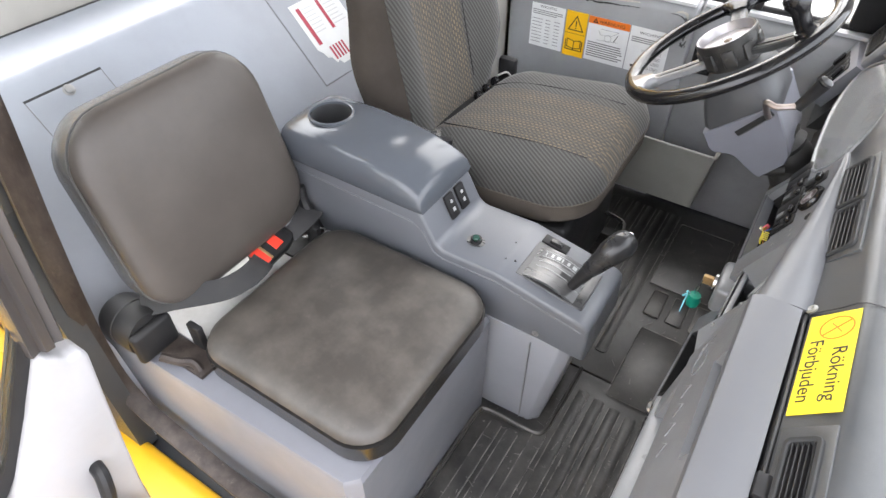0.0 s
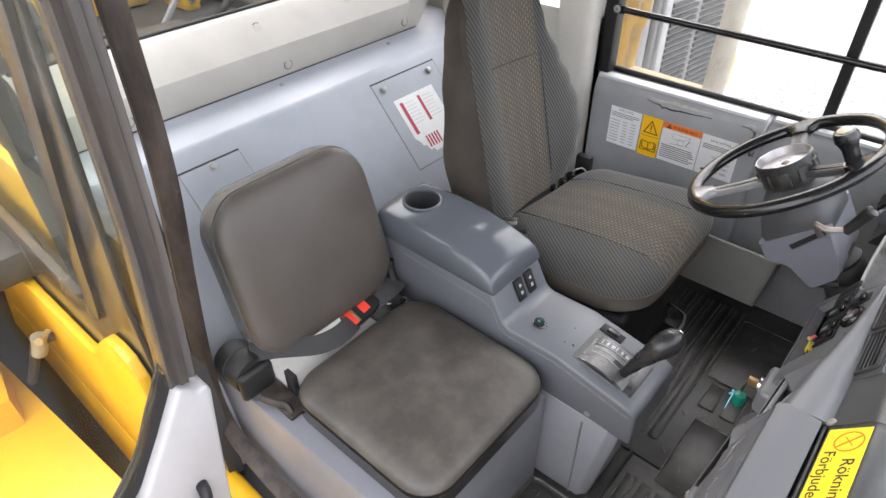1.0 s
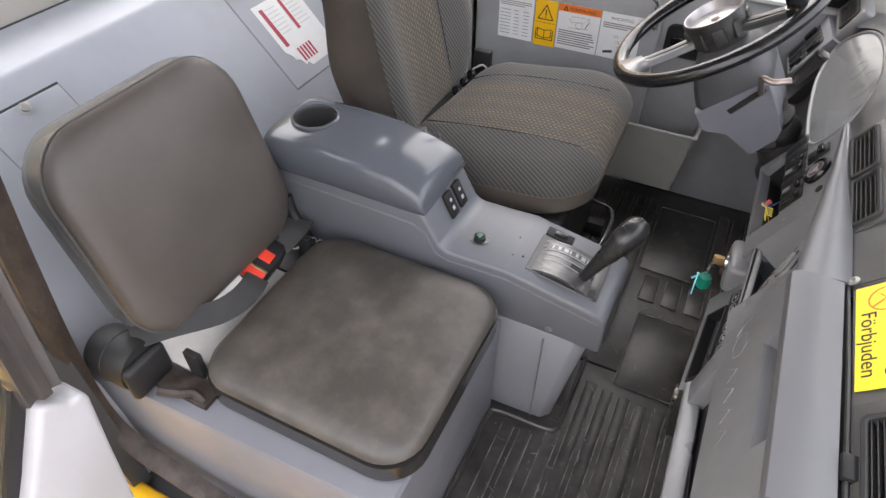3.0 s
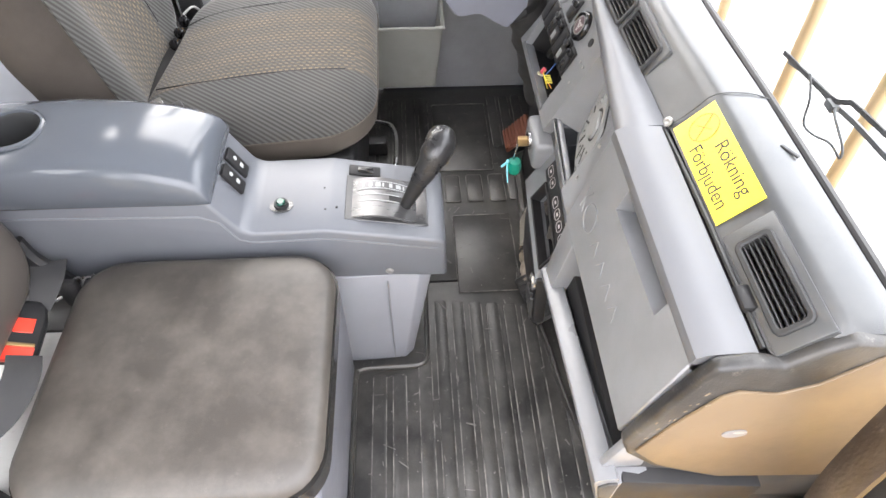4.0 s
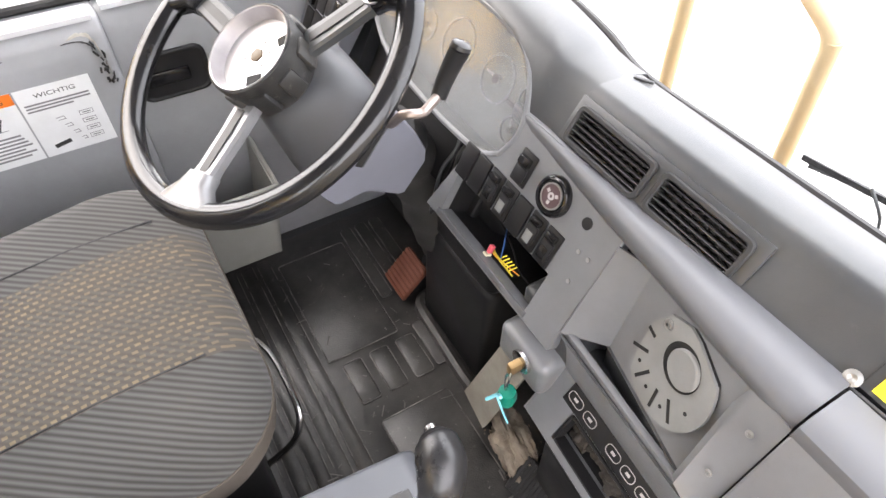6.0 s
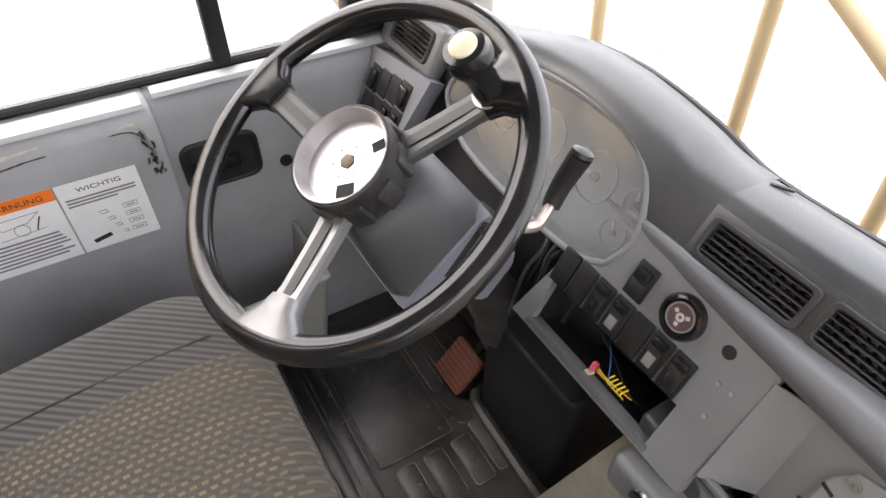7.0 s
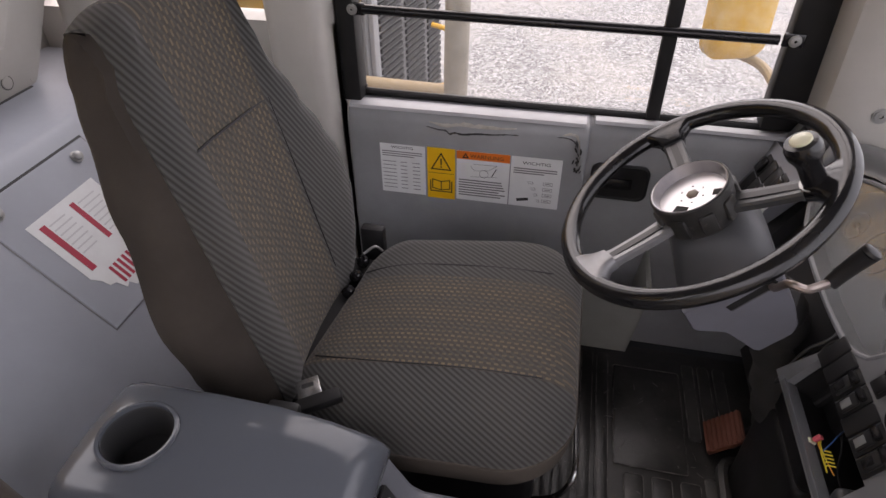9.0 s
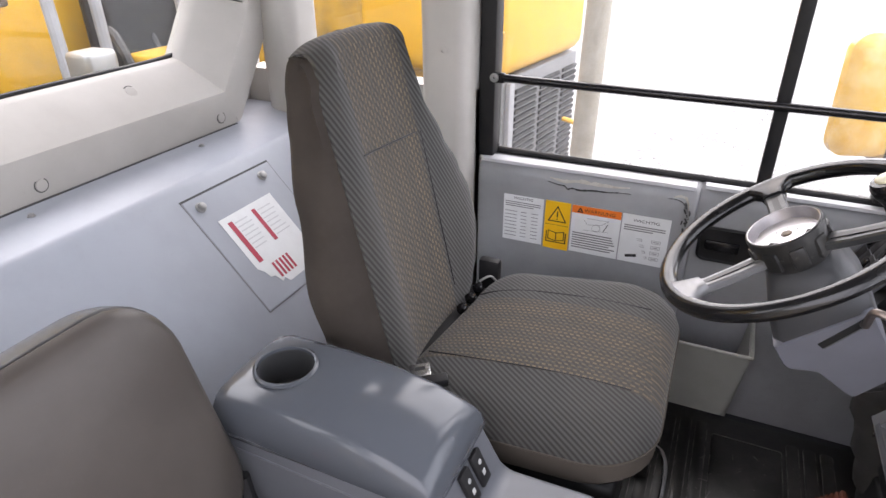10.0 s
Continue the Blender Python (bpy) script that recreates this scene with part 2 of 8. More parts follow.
CHROME = surface("scratched_chrome", (0.62, 0.62, 0.62), 0.22, metal=1.0, worn=(0.42, 0.41, 0.39), amount=0.5, scale=20, grain=500, bump=0.05)
STEEL = surface("brushed_steel_plate", (0.13, 0.13, 0.13), 0.27, metal=0.7, worn=(0.06, 0.06, 0.06), amount=0.4, scale=9, grain=500, bump=0.05, stretch=(1, 12, 1))
ALU = surface("spun_aluminium", (0.52, 0.505, 0.515), 0.28, metal=0.6, worn=(0.46, 0.45, 0.45), amount=0.4, scale=15, grain=500, bump=0.03)
BOLT = surface("dull_zinc", (0.33, 0.33, 0.32), 0.4, metal=0.7, scale=40, bump=0.0)
YELLOW = surface("machine_yellow_paint", (0.68, 0.375, 0.012), 0.38, worn=(0.42, 0.25, 0.03), amount=0.5, scale=3, grain=200, bump=0.04, speck=0.22)
DOOR_PALE = surface("pale_grey_door_trim", (0.31, 0.31, 0.32), 0.5, worn=(0.23, 0.225, 0.215), amount=0.4, scale=5, grain=700, bump=0.12, speck=0.12)
STUD_RING = plain("grey_shadow_ring", (0.075, 0.073, 0.07), 0.6)
DUST_LINE = surface("dusty_rib_edge", (0.035, 0.034, 0.032), 0.6, worn=(0.24, 0.23, 0.21), amount=1.0, scale=22, grain=300, bump=0.1, stretch=(1, 1, 1))
COLUMN_BLACK = surface("black_column_plastic", (0.052, 0.054, 0.058), 0.46, worn=(0.08, 0.08, 0.083), spec=0.35, amount=0.5, scale=7, grain=900, bump=0.06)
YELLOW_DIRTY = surface("grimy_yellow_paint", (0.46, 0.27, 0.02), 0.5, worn=(0.10, 0.075, 0.045), amount=0.8, scale=4, grain=200, bump=0.08, speck=0.4)
GREY_CONSOLE = surface("grey_console_plastic", (0.098, 0.104, 0.116), 0.36, worn=(0.08, 0.084, 0.092), amount=0.5, scale=6, grain=900, bump=0.08, speck=0.15)
SCUFFED = surface("scuffed_black_edge", (0.014, 0.014, 0.014), 0.45, worn=(0.16, 0.15, 0.135), amount=0.30, scale=11, grain=400, bump=0.2, speck=0.45)
# Paler than the wall trim: strong daylight on the sill is painted in.
SILL_LIT = surface("daylit_sill_paint", (0.43, 0.435, 0.445), 0.45, worn=(0.30, 0.30, 0.305), amount=0.5, scale=6, grain=600, bump=0.08, speck=0.25)
STALK = surface("dull_stalk_metal", (0.36, 0.31, 0.285), 0.36, metal=0.9, worn=(0.22, 0.17, 0.15), amount=0.5, scale=30, bump=0.03)
YELLOW_STICKER = plain("yellow_sticker", (0.83, 0.66, 0.03), 0.35)
AMBER_STICKER = plain("amber_sticker", (0.82, 0.46, 0.01), 0.4)
ORANGE = plain("orange_print", (0.72, 0.17, 0.02), 0.4)
WHITE_STICKER = surface("white_sticker", (0.68, 0.69, 0.69), 0.4, worn=(0.55, 0.55, 0.54), amount=0.4, scale=25, bump=0.0)
INK = plain("black_ink", (0.02, 0.02, 0.02), 0.5)
INK_GREY = plain("grey_ink", (0.17, 0.17, 0.175), 0.5)
FAINT_INK = plain("faint_grey_ink", (0.50, 0.50, 0.51), 0.5)
RED_INK = plain("dark_red_ink", (0.36, 0.018, 0.045), 0.45)
ORANGE_INK = plain("orange_line_ink", (0.58, 0.20, 0.01), 0.45)
RED = plain("red_plastic_button", (0.62, 0.045, 0.025), 0.35)
WEB = surface("dusty_black_webbing", (0.020, 0.020, 0.021), 0.8, worn=(0.05, 0.048, 0.045), amount=0.5, scale=12, grain=900, bump=0.4)
WHITE_PATCH = surface("bare_pale_panel", (0.48, 0.48, 0.46), 0.5, worn=(0.30, 0.27, 0.24), amount=0.5, scale=12, bump=0.05, speck=0.3)
TAN = surface("rusty_tan_plate", (0.125, 0.088, 0.052), 0.45, worn=(0.06, 0.043, 0.028), amount=0.6, scale=6, grain=300, bump=0.05, speck=0.15)
TAN_RAIL = surface("ochre_rail_paint", (0.36, 0.27, 0.15), 0.45, worn=(0.30, 0.22, 0.13), amount=0.5, scale=8, grain=200, bump=0.05)
RUSTRED = surface("red_brown_pedal_rubber", (0.135, 0.040, 0.022), 0.6, worn=(0.19, 0.08, 0.05), amount=0.5, scale=25, grain=300, bump=0.2)
BRACKET = surface("primer_beige_bracket", (0.33, 0.31, 0.26), 0.5, worn=(0.20, 0.17, 0.13), amount=0.5, scale=14, grain=300, bump=0.1, speck=0.3)
GREEN_DARK = plain("dark_green_lens", (0.01, 0.055, 0.040), 0.12)
GREEN = plain("green_plastic", (0.0, 0.17, 0.115), 0.3)
CYAN = plain("pale_blue_tie", (0.22, 0.62, 0.74), 0.45)
BRASS = surface("brass_key", (0.40, 0.27, 0.13), 0.35, metal=0.8, scale=40, bump=0.0)
WIRE_Y = plain("yellow_wire", (0.60, 0.50, 0.04), 0.45)
WIRE_O = plain("orange_wire", (0.60, 0.22, 0.03), 0.45)
WIRE_B = plain("blue_wire", (0.03, 0.09, 0.26), 0.45)
PINK = plain("pink_connector", (0.62, 0.10, 0.13), 0.45)
IVORY = plain("ivory_plastic", (0.62, 0.60, 0.44), 0.25)
LAMP_GREY = plain("grey_translucent_legend", (0.34, 0.35, 0.35), 0.35)
DEBRIS = surface("dusty_litter", (0.20, 0.16, 0.115), 0.9, worn=(0.09, 0.07, 0.055), amount=0.8, scale=30, grain=200, bump=0.6, speck=0.5)


def stony(name):
    """Crushed stone: cells of two sizes, each with a grey of its own, with dark gaps and broad dusty drifts."""
    m, nt, bsdf = nodes_of(name)
    tc = nt.nodes.new("ShaderNodeTexCoord")
    cols = []
    for size, lo, hi in ((30.0, 0.135, 0.43), (13.0, 0.17, 0.37)):
        v = add(nt, "ShaderNodeTexVoronoi", Scale=size)
        nt.links.new(tc.outputs["Object"], v.inputs["Vector"])
        bw = nt.nodes.new("ShaderNodeRGBToBW")
        nt.links.new(v.outputs["Color"], bw.inputs[0])
        mr = add(nt, "ShaderNodeMapRange")
        mr.inputs["From Min"].default_value, mr.inputs["From Max"].default_value = 0.2, 0.8
        mr.inputs["To Min"].default_value, mr.inputs["To Max"].default_value = lo, hi
        nt.links.new(bw.outputs[0], mr.inputs["Value"])
        gap = nt.nodes.new("ShaderNodeValToRGB")
        gap.color_ramp.elements[0].position, gap.color_ramp.elements[1].position = 0.35, 0.75
        gap.color_ramp.elements[0].color, gap.color_ramp.elements[1].color = (1, 1, 1, 1), (0.68, 0.665, 0.65, 1)
        nt.links.new(v.outputs["Distance"], gap.inputs[0])
        mul = nt.nodes.new("ShaderNodeMixRGB")
        mul.blend_type = "MULTIPLY"
        mul.inputs[0].default_value = 1.0
        nt.links.new(mr.outputs[0], mul.inputs[1])
        nt.links.new(gap.outputs[0], mul.inputs[2])
        cols.append((mul, v))
    pick = add(nt, "ShaderNodeTexNoise", Scale=3.0, Detail=5.0)
    nt.links.new(tc.outputs["Object"], pick.inputs["Vector"])
    ramp = nt.nodes.new("ShaderNodeValToRGB")
    ramp.color_ramp.elements[0].position, ramp.color_ramp.elements[1].position = 0.5, 0.6
    nt.links.new(pick.outputs["Fac"], ramp.inputs[0])
    mix = nt.nodes.new("ShaderNodeMixRGB")
    nt.links.new(ramp.outputs[0], mix.inputs[0])
    nt.links.new(cols[0][0].outputs[0], mix.inputs[1])
    nt.links.new(cols[1][0].outputs[0], mix.inputs[2])
    drift = add(nt, "ShaderNodeTexNoise", Scale=0.7, Detail=5.0)
    nt.links.new(tc.outputs["Object"], drift.inputs["Vector"])
    r2 = nt.nodes.new("ShaderNodeValToRGB")
    r2.color_ramp.elements[0].position, r2.color_ramp.elements[1].position = 0.45, 0.75
    r2.color_ramp.elements[1].color = (0.55, 0.55, 0.55, 1)
    nt.links.new(drift.outputs["Fac"], r2.inputs[0])
    dusty = nt.nodes.new("ShaderNodeMixRGB")
    dusty.inputs[2].default_value = (0.39, 0.367, 0.335, 1)
    nt.links.new(r2.outputs[0], dusty.inputs[0])
    nt.links.new(mix.outputs[0], dusty.inputs[1])
    nt.links.new(dusty.outputs[0], bsdf.inputs["Base Color"])
    bsdf.inputs["Roughness"].default_value = 0.9
    b = add(nt, "ShaderNodeBump", Strength=0.9, Distance=0.02)
    b.invert = True
    nt.links.new(cols[0][1].outputs["Distance"], b.inputs["Height"])
    nt.links.new(b.outputs[0], bsdf.inputs["Normal"])
    return m


GRAVEL = stony("crushed_stone")
DARK_HOLE = plain("dark_void", (0.008, 0.008, 0.008), 0.8)
GLASS = glassy("window_glass", (0.93, 0.95, 0.95), film=0.03)
GLASS_SIDE = glassy("dirty_side_glass", (0.93, 0.94, 0.93), film=0.16)
GLASS_TINT = glassy("door_glass", (0.97, 0.985, 0.96), film=0.006, weak=0.4)
COVER = glassy("instrument_cover", (0.88, 0.91, 0.90), rough=0.12, film=0.16, weak=1.6)
DIAL = surface("dial_face", (0.055, 0.058, 0.060), 0.5, worn=(0.085, 0.088, 0.088), amount=0.5, scale=9, bump=0.0)

# ---------------------------------------------------------------- mesh helpers
def thing(name, label, category, base=(0, 0, 0), turn=0.0, group="", kind=""):
    """An Empty at the thing's base. With turn its parts are given in its own axes, otherwise in the world's."""
    e = new(name)
    e.empty_display_size = 0.05
    e.location = base
    e.rotation_euler = (0, 0, radians(turn))
    e["own"] = 1 if turn else 0
    return tagged(e, label, category, group, kind)


def part(name, bm, material, parent=None, label="", smooth=35):
    me = bpy.data.meshes.new(name)
    bmesh.ops.recalc_face_normals(bm, faces=bm.faces)
    bm.to_mesh(me)
    bm.free()
    me.materials.append(material)
    if smooth:
        me.polygons.foreach_set("use_smooth", [True] * len(me.polygons))
        me.set_sharp_from_angle(angle=radians(smooth))
    ob = new(name, me)
    if parent is not None:
        ob.parent = parent
        if parent.type == "EMPTY" and not parent["own"]:
            ob.matrix_parent_inverse = Matrix.Translation(-parent.location)
    return tagged(ob, label)


def solo(name, bm, material, label, category, group="", kind="", smooth=35):
    """A thing of one mesh, with its origin at its base."""
    ob = part(name, bm, material, None, "", smooth)
    xs = [v.co for v in ob.data.vertices]
    lo = [min(c[i] for c in xs) for i in range(3)]
    hi = [max(c[i] for c in xs) for i in range(3)]
    base = Vector(((lo[0] + hi[0]) / 2, (lo[1] + hi[1]) / 2, lo[2]))
    ob.data.transform(Matrix.Translation(-base))
    ob.location = base
    return tagged(ob, label, category, group, kind)


def structure(name, bm, material, label, category, smooth=35):
    return tagged(part(name, bm, material, None, "", smooth), label, category, "", "structure")


def merge(bm, other, m=None):
    """Adds the geometry of other to bm."""
    me = bpy.data.meshes.new("tmp")
    other.to_mesh(me)
    other.free()
    if m is not None:
        me.transform(m)
    bm.from_mesh(me)
    bpy.data.meshes.remove(me)
    return bm


def box(x0, x1, y0, y1, z0, z1, bevel=0.004, seg=2, bm=None, m=None):
    b = bmesh.new()
    bmesh.ops.create_cube(b, size=1, matrix=Matrix.LocRotScale(((x0 + x1) / 2, (y0 + y1) / 2, (z0 + z1) / 2), None, (x1 - x0, y1 - y0, z1 - z0)))
    if bevel:
        bmesh.ops.bevel(b, geom=b.edges[:], offset=bevel, segments=seg, profile=0.5, affect="EDGES", clamp_overlap=True)
    if m is not None:
        b.transform(m)
    return b if bm is None else merge(bm, b)


def extrude(profile, axis, lo, hi, bevel=0.004, seg=2, bm=None, m=None, caps_only=False):
    """A prism: profile in the two other axes (in the order x, y, z), drawn out along axis from lo to hi."""
    b = bmesh.new()
    spots = {"x": lambda p, t: (t, p[0], p[1]), "y": lambda p, t: (p[0], t, p[1]), "z": lambda p, t: (p[0], p[1], t)}[axis]
    a = [b.verts.new(spots(p, lo)) for p in profile]
    c = [b.verts.new(spots(p, hi)) for p in profile]
    b.faces.new(a)
    b.faces.new(c[::-1])
    n = len(a)
    for i in range(n):
        b.faces.new((a[i], a[(i + 1) % n], c[(i + 1) % n], c[i]))
    bmesh.ops.recalc_face_normals(b, faces=b.faces)
    if bevel:
        bmesh.ops.bevel(b, geom=b.edges[:], offset=bevel, segments=seg, profile=0.5, affect="EDGES", clamp_overlap=True)
    if m is not None:
        b.transform(m)
    return b if bm is None else merge(bm, b)


def loft(rings, closed=True, caps=(True, True), bm=None):
    b = bmesh.new() if bm is None else bm
    rows = [[b.verts.new(p) for p in ring] for ring in rings]
    n = len(rows[0])
    for r0, r1 in zip(rows, rows[1:]):
        for i in range(n if closed else n - 1):
            b.faces.new((r0[i], r0[(i + 1) % n], r1[(i + 1) % n], r1[i]))
    if closed and caps[0]:
        b.faces.new(rows[0][::-1])
    if closed and caps[1]:
        b.faces.new(rows[-1])
    return b


def rounded(hx, hy, r, n=6):
    """The outline of a rectangle with rounded corners, round the origin."""
    pts = []
    for cx, cy, a0 in ((hx - r, hy - r, 0), (-hx + r, hy - r, 90), (-hx + r, -hy + r, 180), (hx - r, -hy + r, 270)):
        for i in range(n + 1):
            a = radians(a0 + 90 * i / n)
            pts.append((cx + r * math.cos(a), cy + r * math.sin(a)))
    return pts


def pillow(hx, hy, r, levels, warp=None, n=7, bm=None):
    """A padded slab: rounded rectangles, each level (inset, height) drawn in from the full outline."""
    rings = []
    for inset, z in levels:
        a, c = hx - inset, hy - inset
        rad = max(0.004, min(r - inset * 0.5, min(a, c) * 0.98))
        ring = [(x, y, z) for x, y in rounded(a, c, rad, n)]
        rings.append([warp(*p) for p in ring] if warp else ring)
    return loft(rings, bm=bm)


def smooth_path(pts, per=6):
    pts = [Vector(p) for p in pts]
    if len(pts) < 3:
        return pts
    out = []
    for i in range(len(pts) - 1):
        p0, p1, p2, p3 = pts[max(i - 1, 0)], pts[i], pts[i + 1], pts[min(i + 2, len(pts) - 1)]
        for k in range(per):
            t = k / per
            out.append(0.5 * ((2 * p1) + (p2 - p0) * t + (2 * p0 - 5 * p1 + 4 * p2 - p3) * t * t + (3 * p1 - p0 - 3 * p2 + p3) * t ** 3))
    out.append(pts[-1])
    return out


def sweep(pts, section, closed=False, bm=None, up=(0, 0, 1), per=6, taper=None):
    """Draws a section (pairs across and up) along a smoothed path."""
    line = smooth_path(pts, per) if per else [Vector(p) for p in pts]
    rings = []
    prev = Vector(up)
    for i, p in enumerate(line):
        d = (line[min(i + 1, len(line) - 1)] - line[max(i - 1, 0)]).normalized()
        side = d.cross(prev)
        if side.length < 1e-4:
            side = d.cross(Vector((1, 0, 0)))
        side.normalize()
        top = side.cross(d).normalized()
        prev = top
        s = taper(i / (len(line) - 1)) if taper else 1.0
        rings.append([p + side * a * s + top * c * s for a, c in section])
    return loft(rings, bm=bm)


def circle(r, n=12):
    return [(r * math.cos(2 * math.pi * i / n), r * math.sin(2 * math.pi * i / n)) for i in range(n)]


def tube(pts, r, n=12, bm=None, per=6, taper=None):
    return sweep(pts, circle(r, n), bm=bm, per=per, taper=taper)


def lathe(profile, m=None, n=32, bm=None):
    """A solid of revolution about z: profile of (radius, height)."""
    b = bmesh.new()
    rows = []
    for r, h in profile:
        rows.append([b.verts.new((max(r, 1e-4) * math.cos(2 * math.pi * i / n), max(r, 1e-4) * math.sin(2 * math.pi * i / n), h)) for i in range(n)])
    for r0, r1 in zip(rows, rows[1:]):
        for i in range(n):
            b.faces.new((r0[i], r0[(i + 1) % n], r1[(i + 1) % n], r1[i]))
    if profile[0][0] > 1e-3 and profile[-1][0] > 1e-3:
        for i in range(n):
            b.faces.new((rows[-1][i], rows[-1][(i + 1) % n], rows[0][(i + 1) % n], rows[0][i]))
    if m is not None:
        b.transform(m)
    return b if bm is None else merge(bm, b)


def cut(ob, cutter):
    """Takes the shape of cutter out of the mesh of ob."""
    tool = part("cutter", cutter, DARK_HOLE, None, smooth=0)
    mod = ob.modifiers.new("cut", "BOOLEAN")
    mod.operation, mod.solver, mod.object = "DIFFERENCE", "EXACT", tool
    bpy.context.view_layer.update()
    me = bpy.data.meshes.new_from_object(ob.evaluated_get(bpy.context.evaluated_depsgraph_get()))
    ob.modifiers.clear()
    old = ob.data
    ob.data = me
    me.set_sharp_from_angle(angle=radians(40))
    bpy.data.meshes.remove(old)
    bpy.data.objects.remove(tool)
    return ob


def axes(origin, u, v):
    """A matrix whose x runs along u, whose y along v and whose z out of the surface."""
    u = Vector(u).normalized()
    n = u.cross(Vector(v)).normalized()
    v = n.cross(u)
    return Matrix.Translation(origin) @ Matrix((u, v, n)).transposed().to_4x4()


def slab(u0, u1, v0, v1, w0, w1, m, bevel=0.0008, seg=1, bm=None):
    return box(u0, u1, v0, v1, w0, w1, bevel, seg, bm, m)


def lettering(name, words, size, material, parent, m, label="", align="LEFT", squash=1.0):
    cu = bpy.data.curves.new(name, "FONT")
    cu.body, cu.size, cu.align_x, cu.extrude = words, size, align, 0.0002
    tmp = bpy.data.objects.new("tmp_text", cu)
    scene.collection.objects.link(tmp)
    bpy.context.view_layer.update()
    me = bpy.data.meshes.new_from_object(tmp.evaluated_get(bpy.context.evaluated_depsgraph_get()))
    bpy.data.objects.remove(tmp)
    me.transform(m @ Matrix.Diagonal((squash, 1, 1, 1)))
    me.materials.clear()
    me.materials.append(material)
    ob = new(name, me)
    ob.parent = parent
    if parent.type == "EMPTY" and not parent["own"]:
        ob.matrix_parent_inverse = Matrix.Translation(-parent.location)
    return tagged(ob, label)


def bolt(m, r=0.008, h=0.004):
    return lathe([(r * 1.35, 0), (r * 1.35, h * 0.3), (r, h * 0.35), (r, h * 0.9), (r * 0.7, h), (r * 0.35, h), (r * 0.3, h * 0.5)], m, 14)


rng = random.Random(7)

# ---------------------------------------------------------------- setting
b = box(-1.30, 0.86, -0.56, 1.12, -0.09, -0.014, 0.0)
structure("floor", b, GREY_DARK, "dark steel cab floor under the rubber mat", "floor")
# Unseen roof closing the cab; its grey is chosen to weaken bounce light.
b = box(-1.36, 0.80, -0.56, 1.14, 1.72, 1.78, 0.0)
structure("ceiling", b, GREY_PALE, "unseen cab headliner, grey to cut bounced light", "ceiling")


def rear_x(z):
    """The sloping lower rear wall."""
    return -0.367 - 0.9 * z


prof = [(-0.62, -0.014), (rear_x(0.30), 0.30), (rear_x(0.712), 0.712), (-1.02, 0.722), (-1.185, 0.748), (-1.30, 0.748), (-1.30, -0.014)]
b = extrude(prof, "y", -0.53, 1.02, 0.006)
structure("wall_rear", b, GREY_WALL, "blue-grey painted sloping rear wall panel", "wall")
b = box(-1.36, -1.305, -0.53, 1.10, 0.0, 0.90, 0.0)
b = box(-1.36, -1.305, -0.53, 1.10, 1.52, 1.72, 0.0, bm=b)
structure("wall_rear_outer", b, BEIGE, "outer rear wall with the window opening", "wall")

# beige trim that frames the rear window, with a slanting corner
sec = [(0.0, 0.0), (0.004, 0.02), (0.010, 0.086), (0.007, 0.097), (-0.003, 0.106), (-0.085, 0.178), (-0.105, 0.186), (-0.14, 0.186), (-0.14, 0.0)]
path = [(-1.165, -0.50, 0.742), (-1.165, 0.0, 0.742), (-1.165, 0.4, 0.742), (-1.165, 0.77, 0.742), (-1.165, 0.815, 0.744), (-1.165, 0.842, 0.770), (-1.165, 0.875, 0.815), (-1.165, 0.97, 0.95), (-1.165, 1.0, 1.0), (-1.165, 1.015, 1.06), (-1.165, 1.02, 1.2), (-1.165, 1.02, 1.7)]
trim = thing("rear_window_trim", "light beige moulded trim round the rear window", "window trim", (-1.2, 0.2, 0.742), kind="structure")
b = sweep(path, sec, per=3)
part("moulding", b, BEIGE, trim, smooth=24)


def stud(m, r):
    """A flush round stud with its ring of shadow painted in as a dark band."""
    ob = part("push_stud", lathe([(0.0, 0.0), (r, 0.0), (r, 0.002), (r * 0.9, 0.0032), (r * 0.5, 0.0036), (0.0, 0.0038)], m, 24), BEIGE, trim, "round trim stud")
    part("stud_shadow", lathe([(r * 1.0, 0.0), (r * 1.2, 0.0), (r * 1.2, 0.0012), (r * 1.0, 0.0012)], m, 24), STUD_RING, ob)
    return ob


plug_face = axes((0, 0, 0), (0, 1, 0), (0, 0, 1))
for y in (-0.30, 0.221, 0.744):
    stud(Matrix.Translation((-1.160, y, 0.775)) @ plug_face, 0.013)
slope = axes((0, 0, 0), (0, 1, 0), (-0.69, 0, 0.72))
for y in (-0.37, 0.175, 0.53):
    stud(Matrix.Translation((-1.217, y, 0.888)) @ slope, 0.015)
stud(axes((-1.20, 0.885, 0.885), (0, 0.7, 0.7), (-0.69, -0.5, 0.52)), 0.015)
# Black tube draws in the shadow line where trim meets ledge.
part("trim_shadow", tube([(-1.160, -0.49, 0.7405), (-1.160, 0.2, 0.7405), (-1.160, 0.80, 0.7405)], 0.0055, 6, per=2), INK, trim, "dark strip drawn as the shadow line under the trim")
part("glass_rubber", tube([(-1.284, -0.49, 0.930), (-1.284, 0.3, 0.930), (-1.284, 0.70, 0.930), (-1.284, 0.79, 0.955), (-1.284, 0.85, 1.02), (-1.284, 0.86, 1.4)], 0.007, 8), BLACK, trim, "black rubber along the rear glass")
b = box(-1.292, -1.287, -0.50, 1.04, 0.90, 1.60, 0)
w = structure("window_rear", b, GLASS, "rear cab window pane", "window")
w.visible_shadow = False

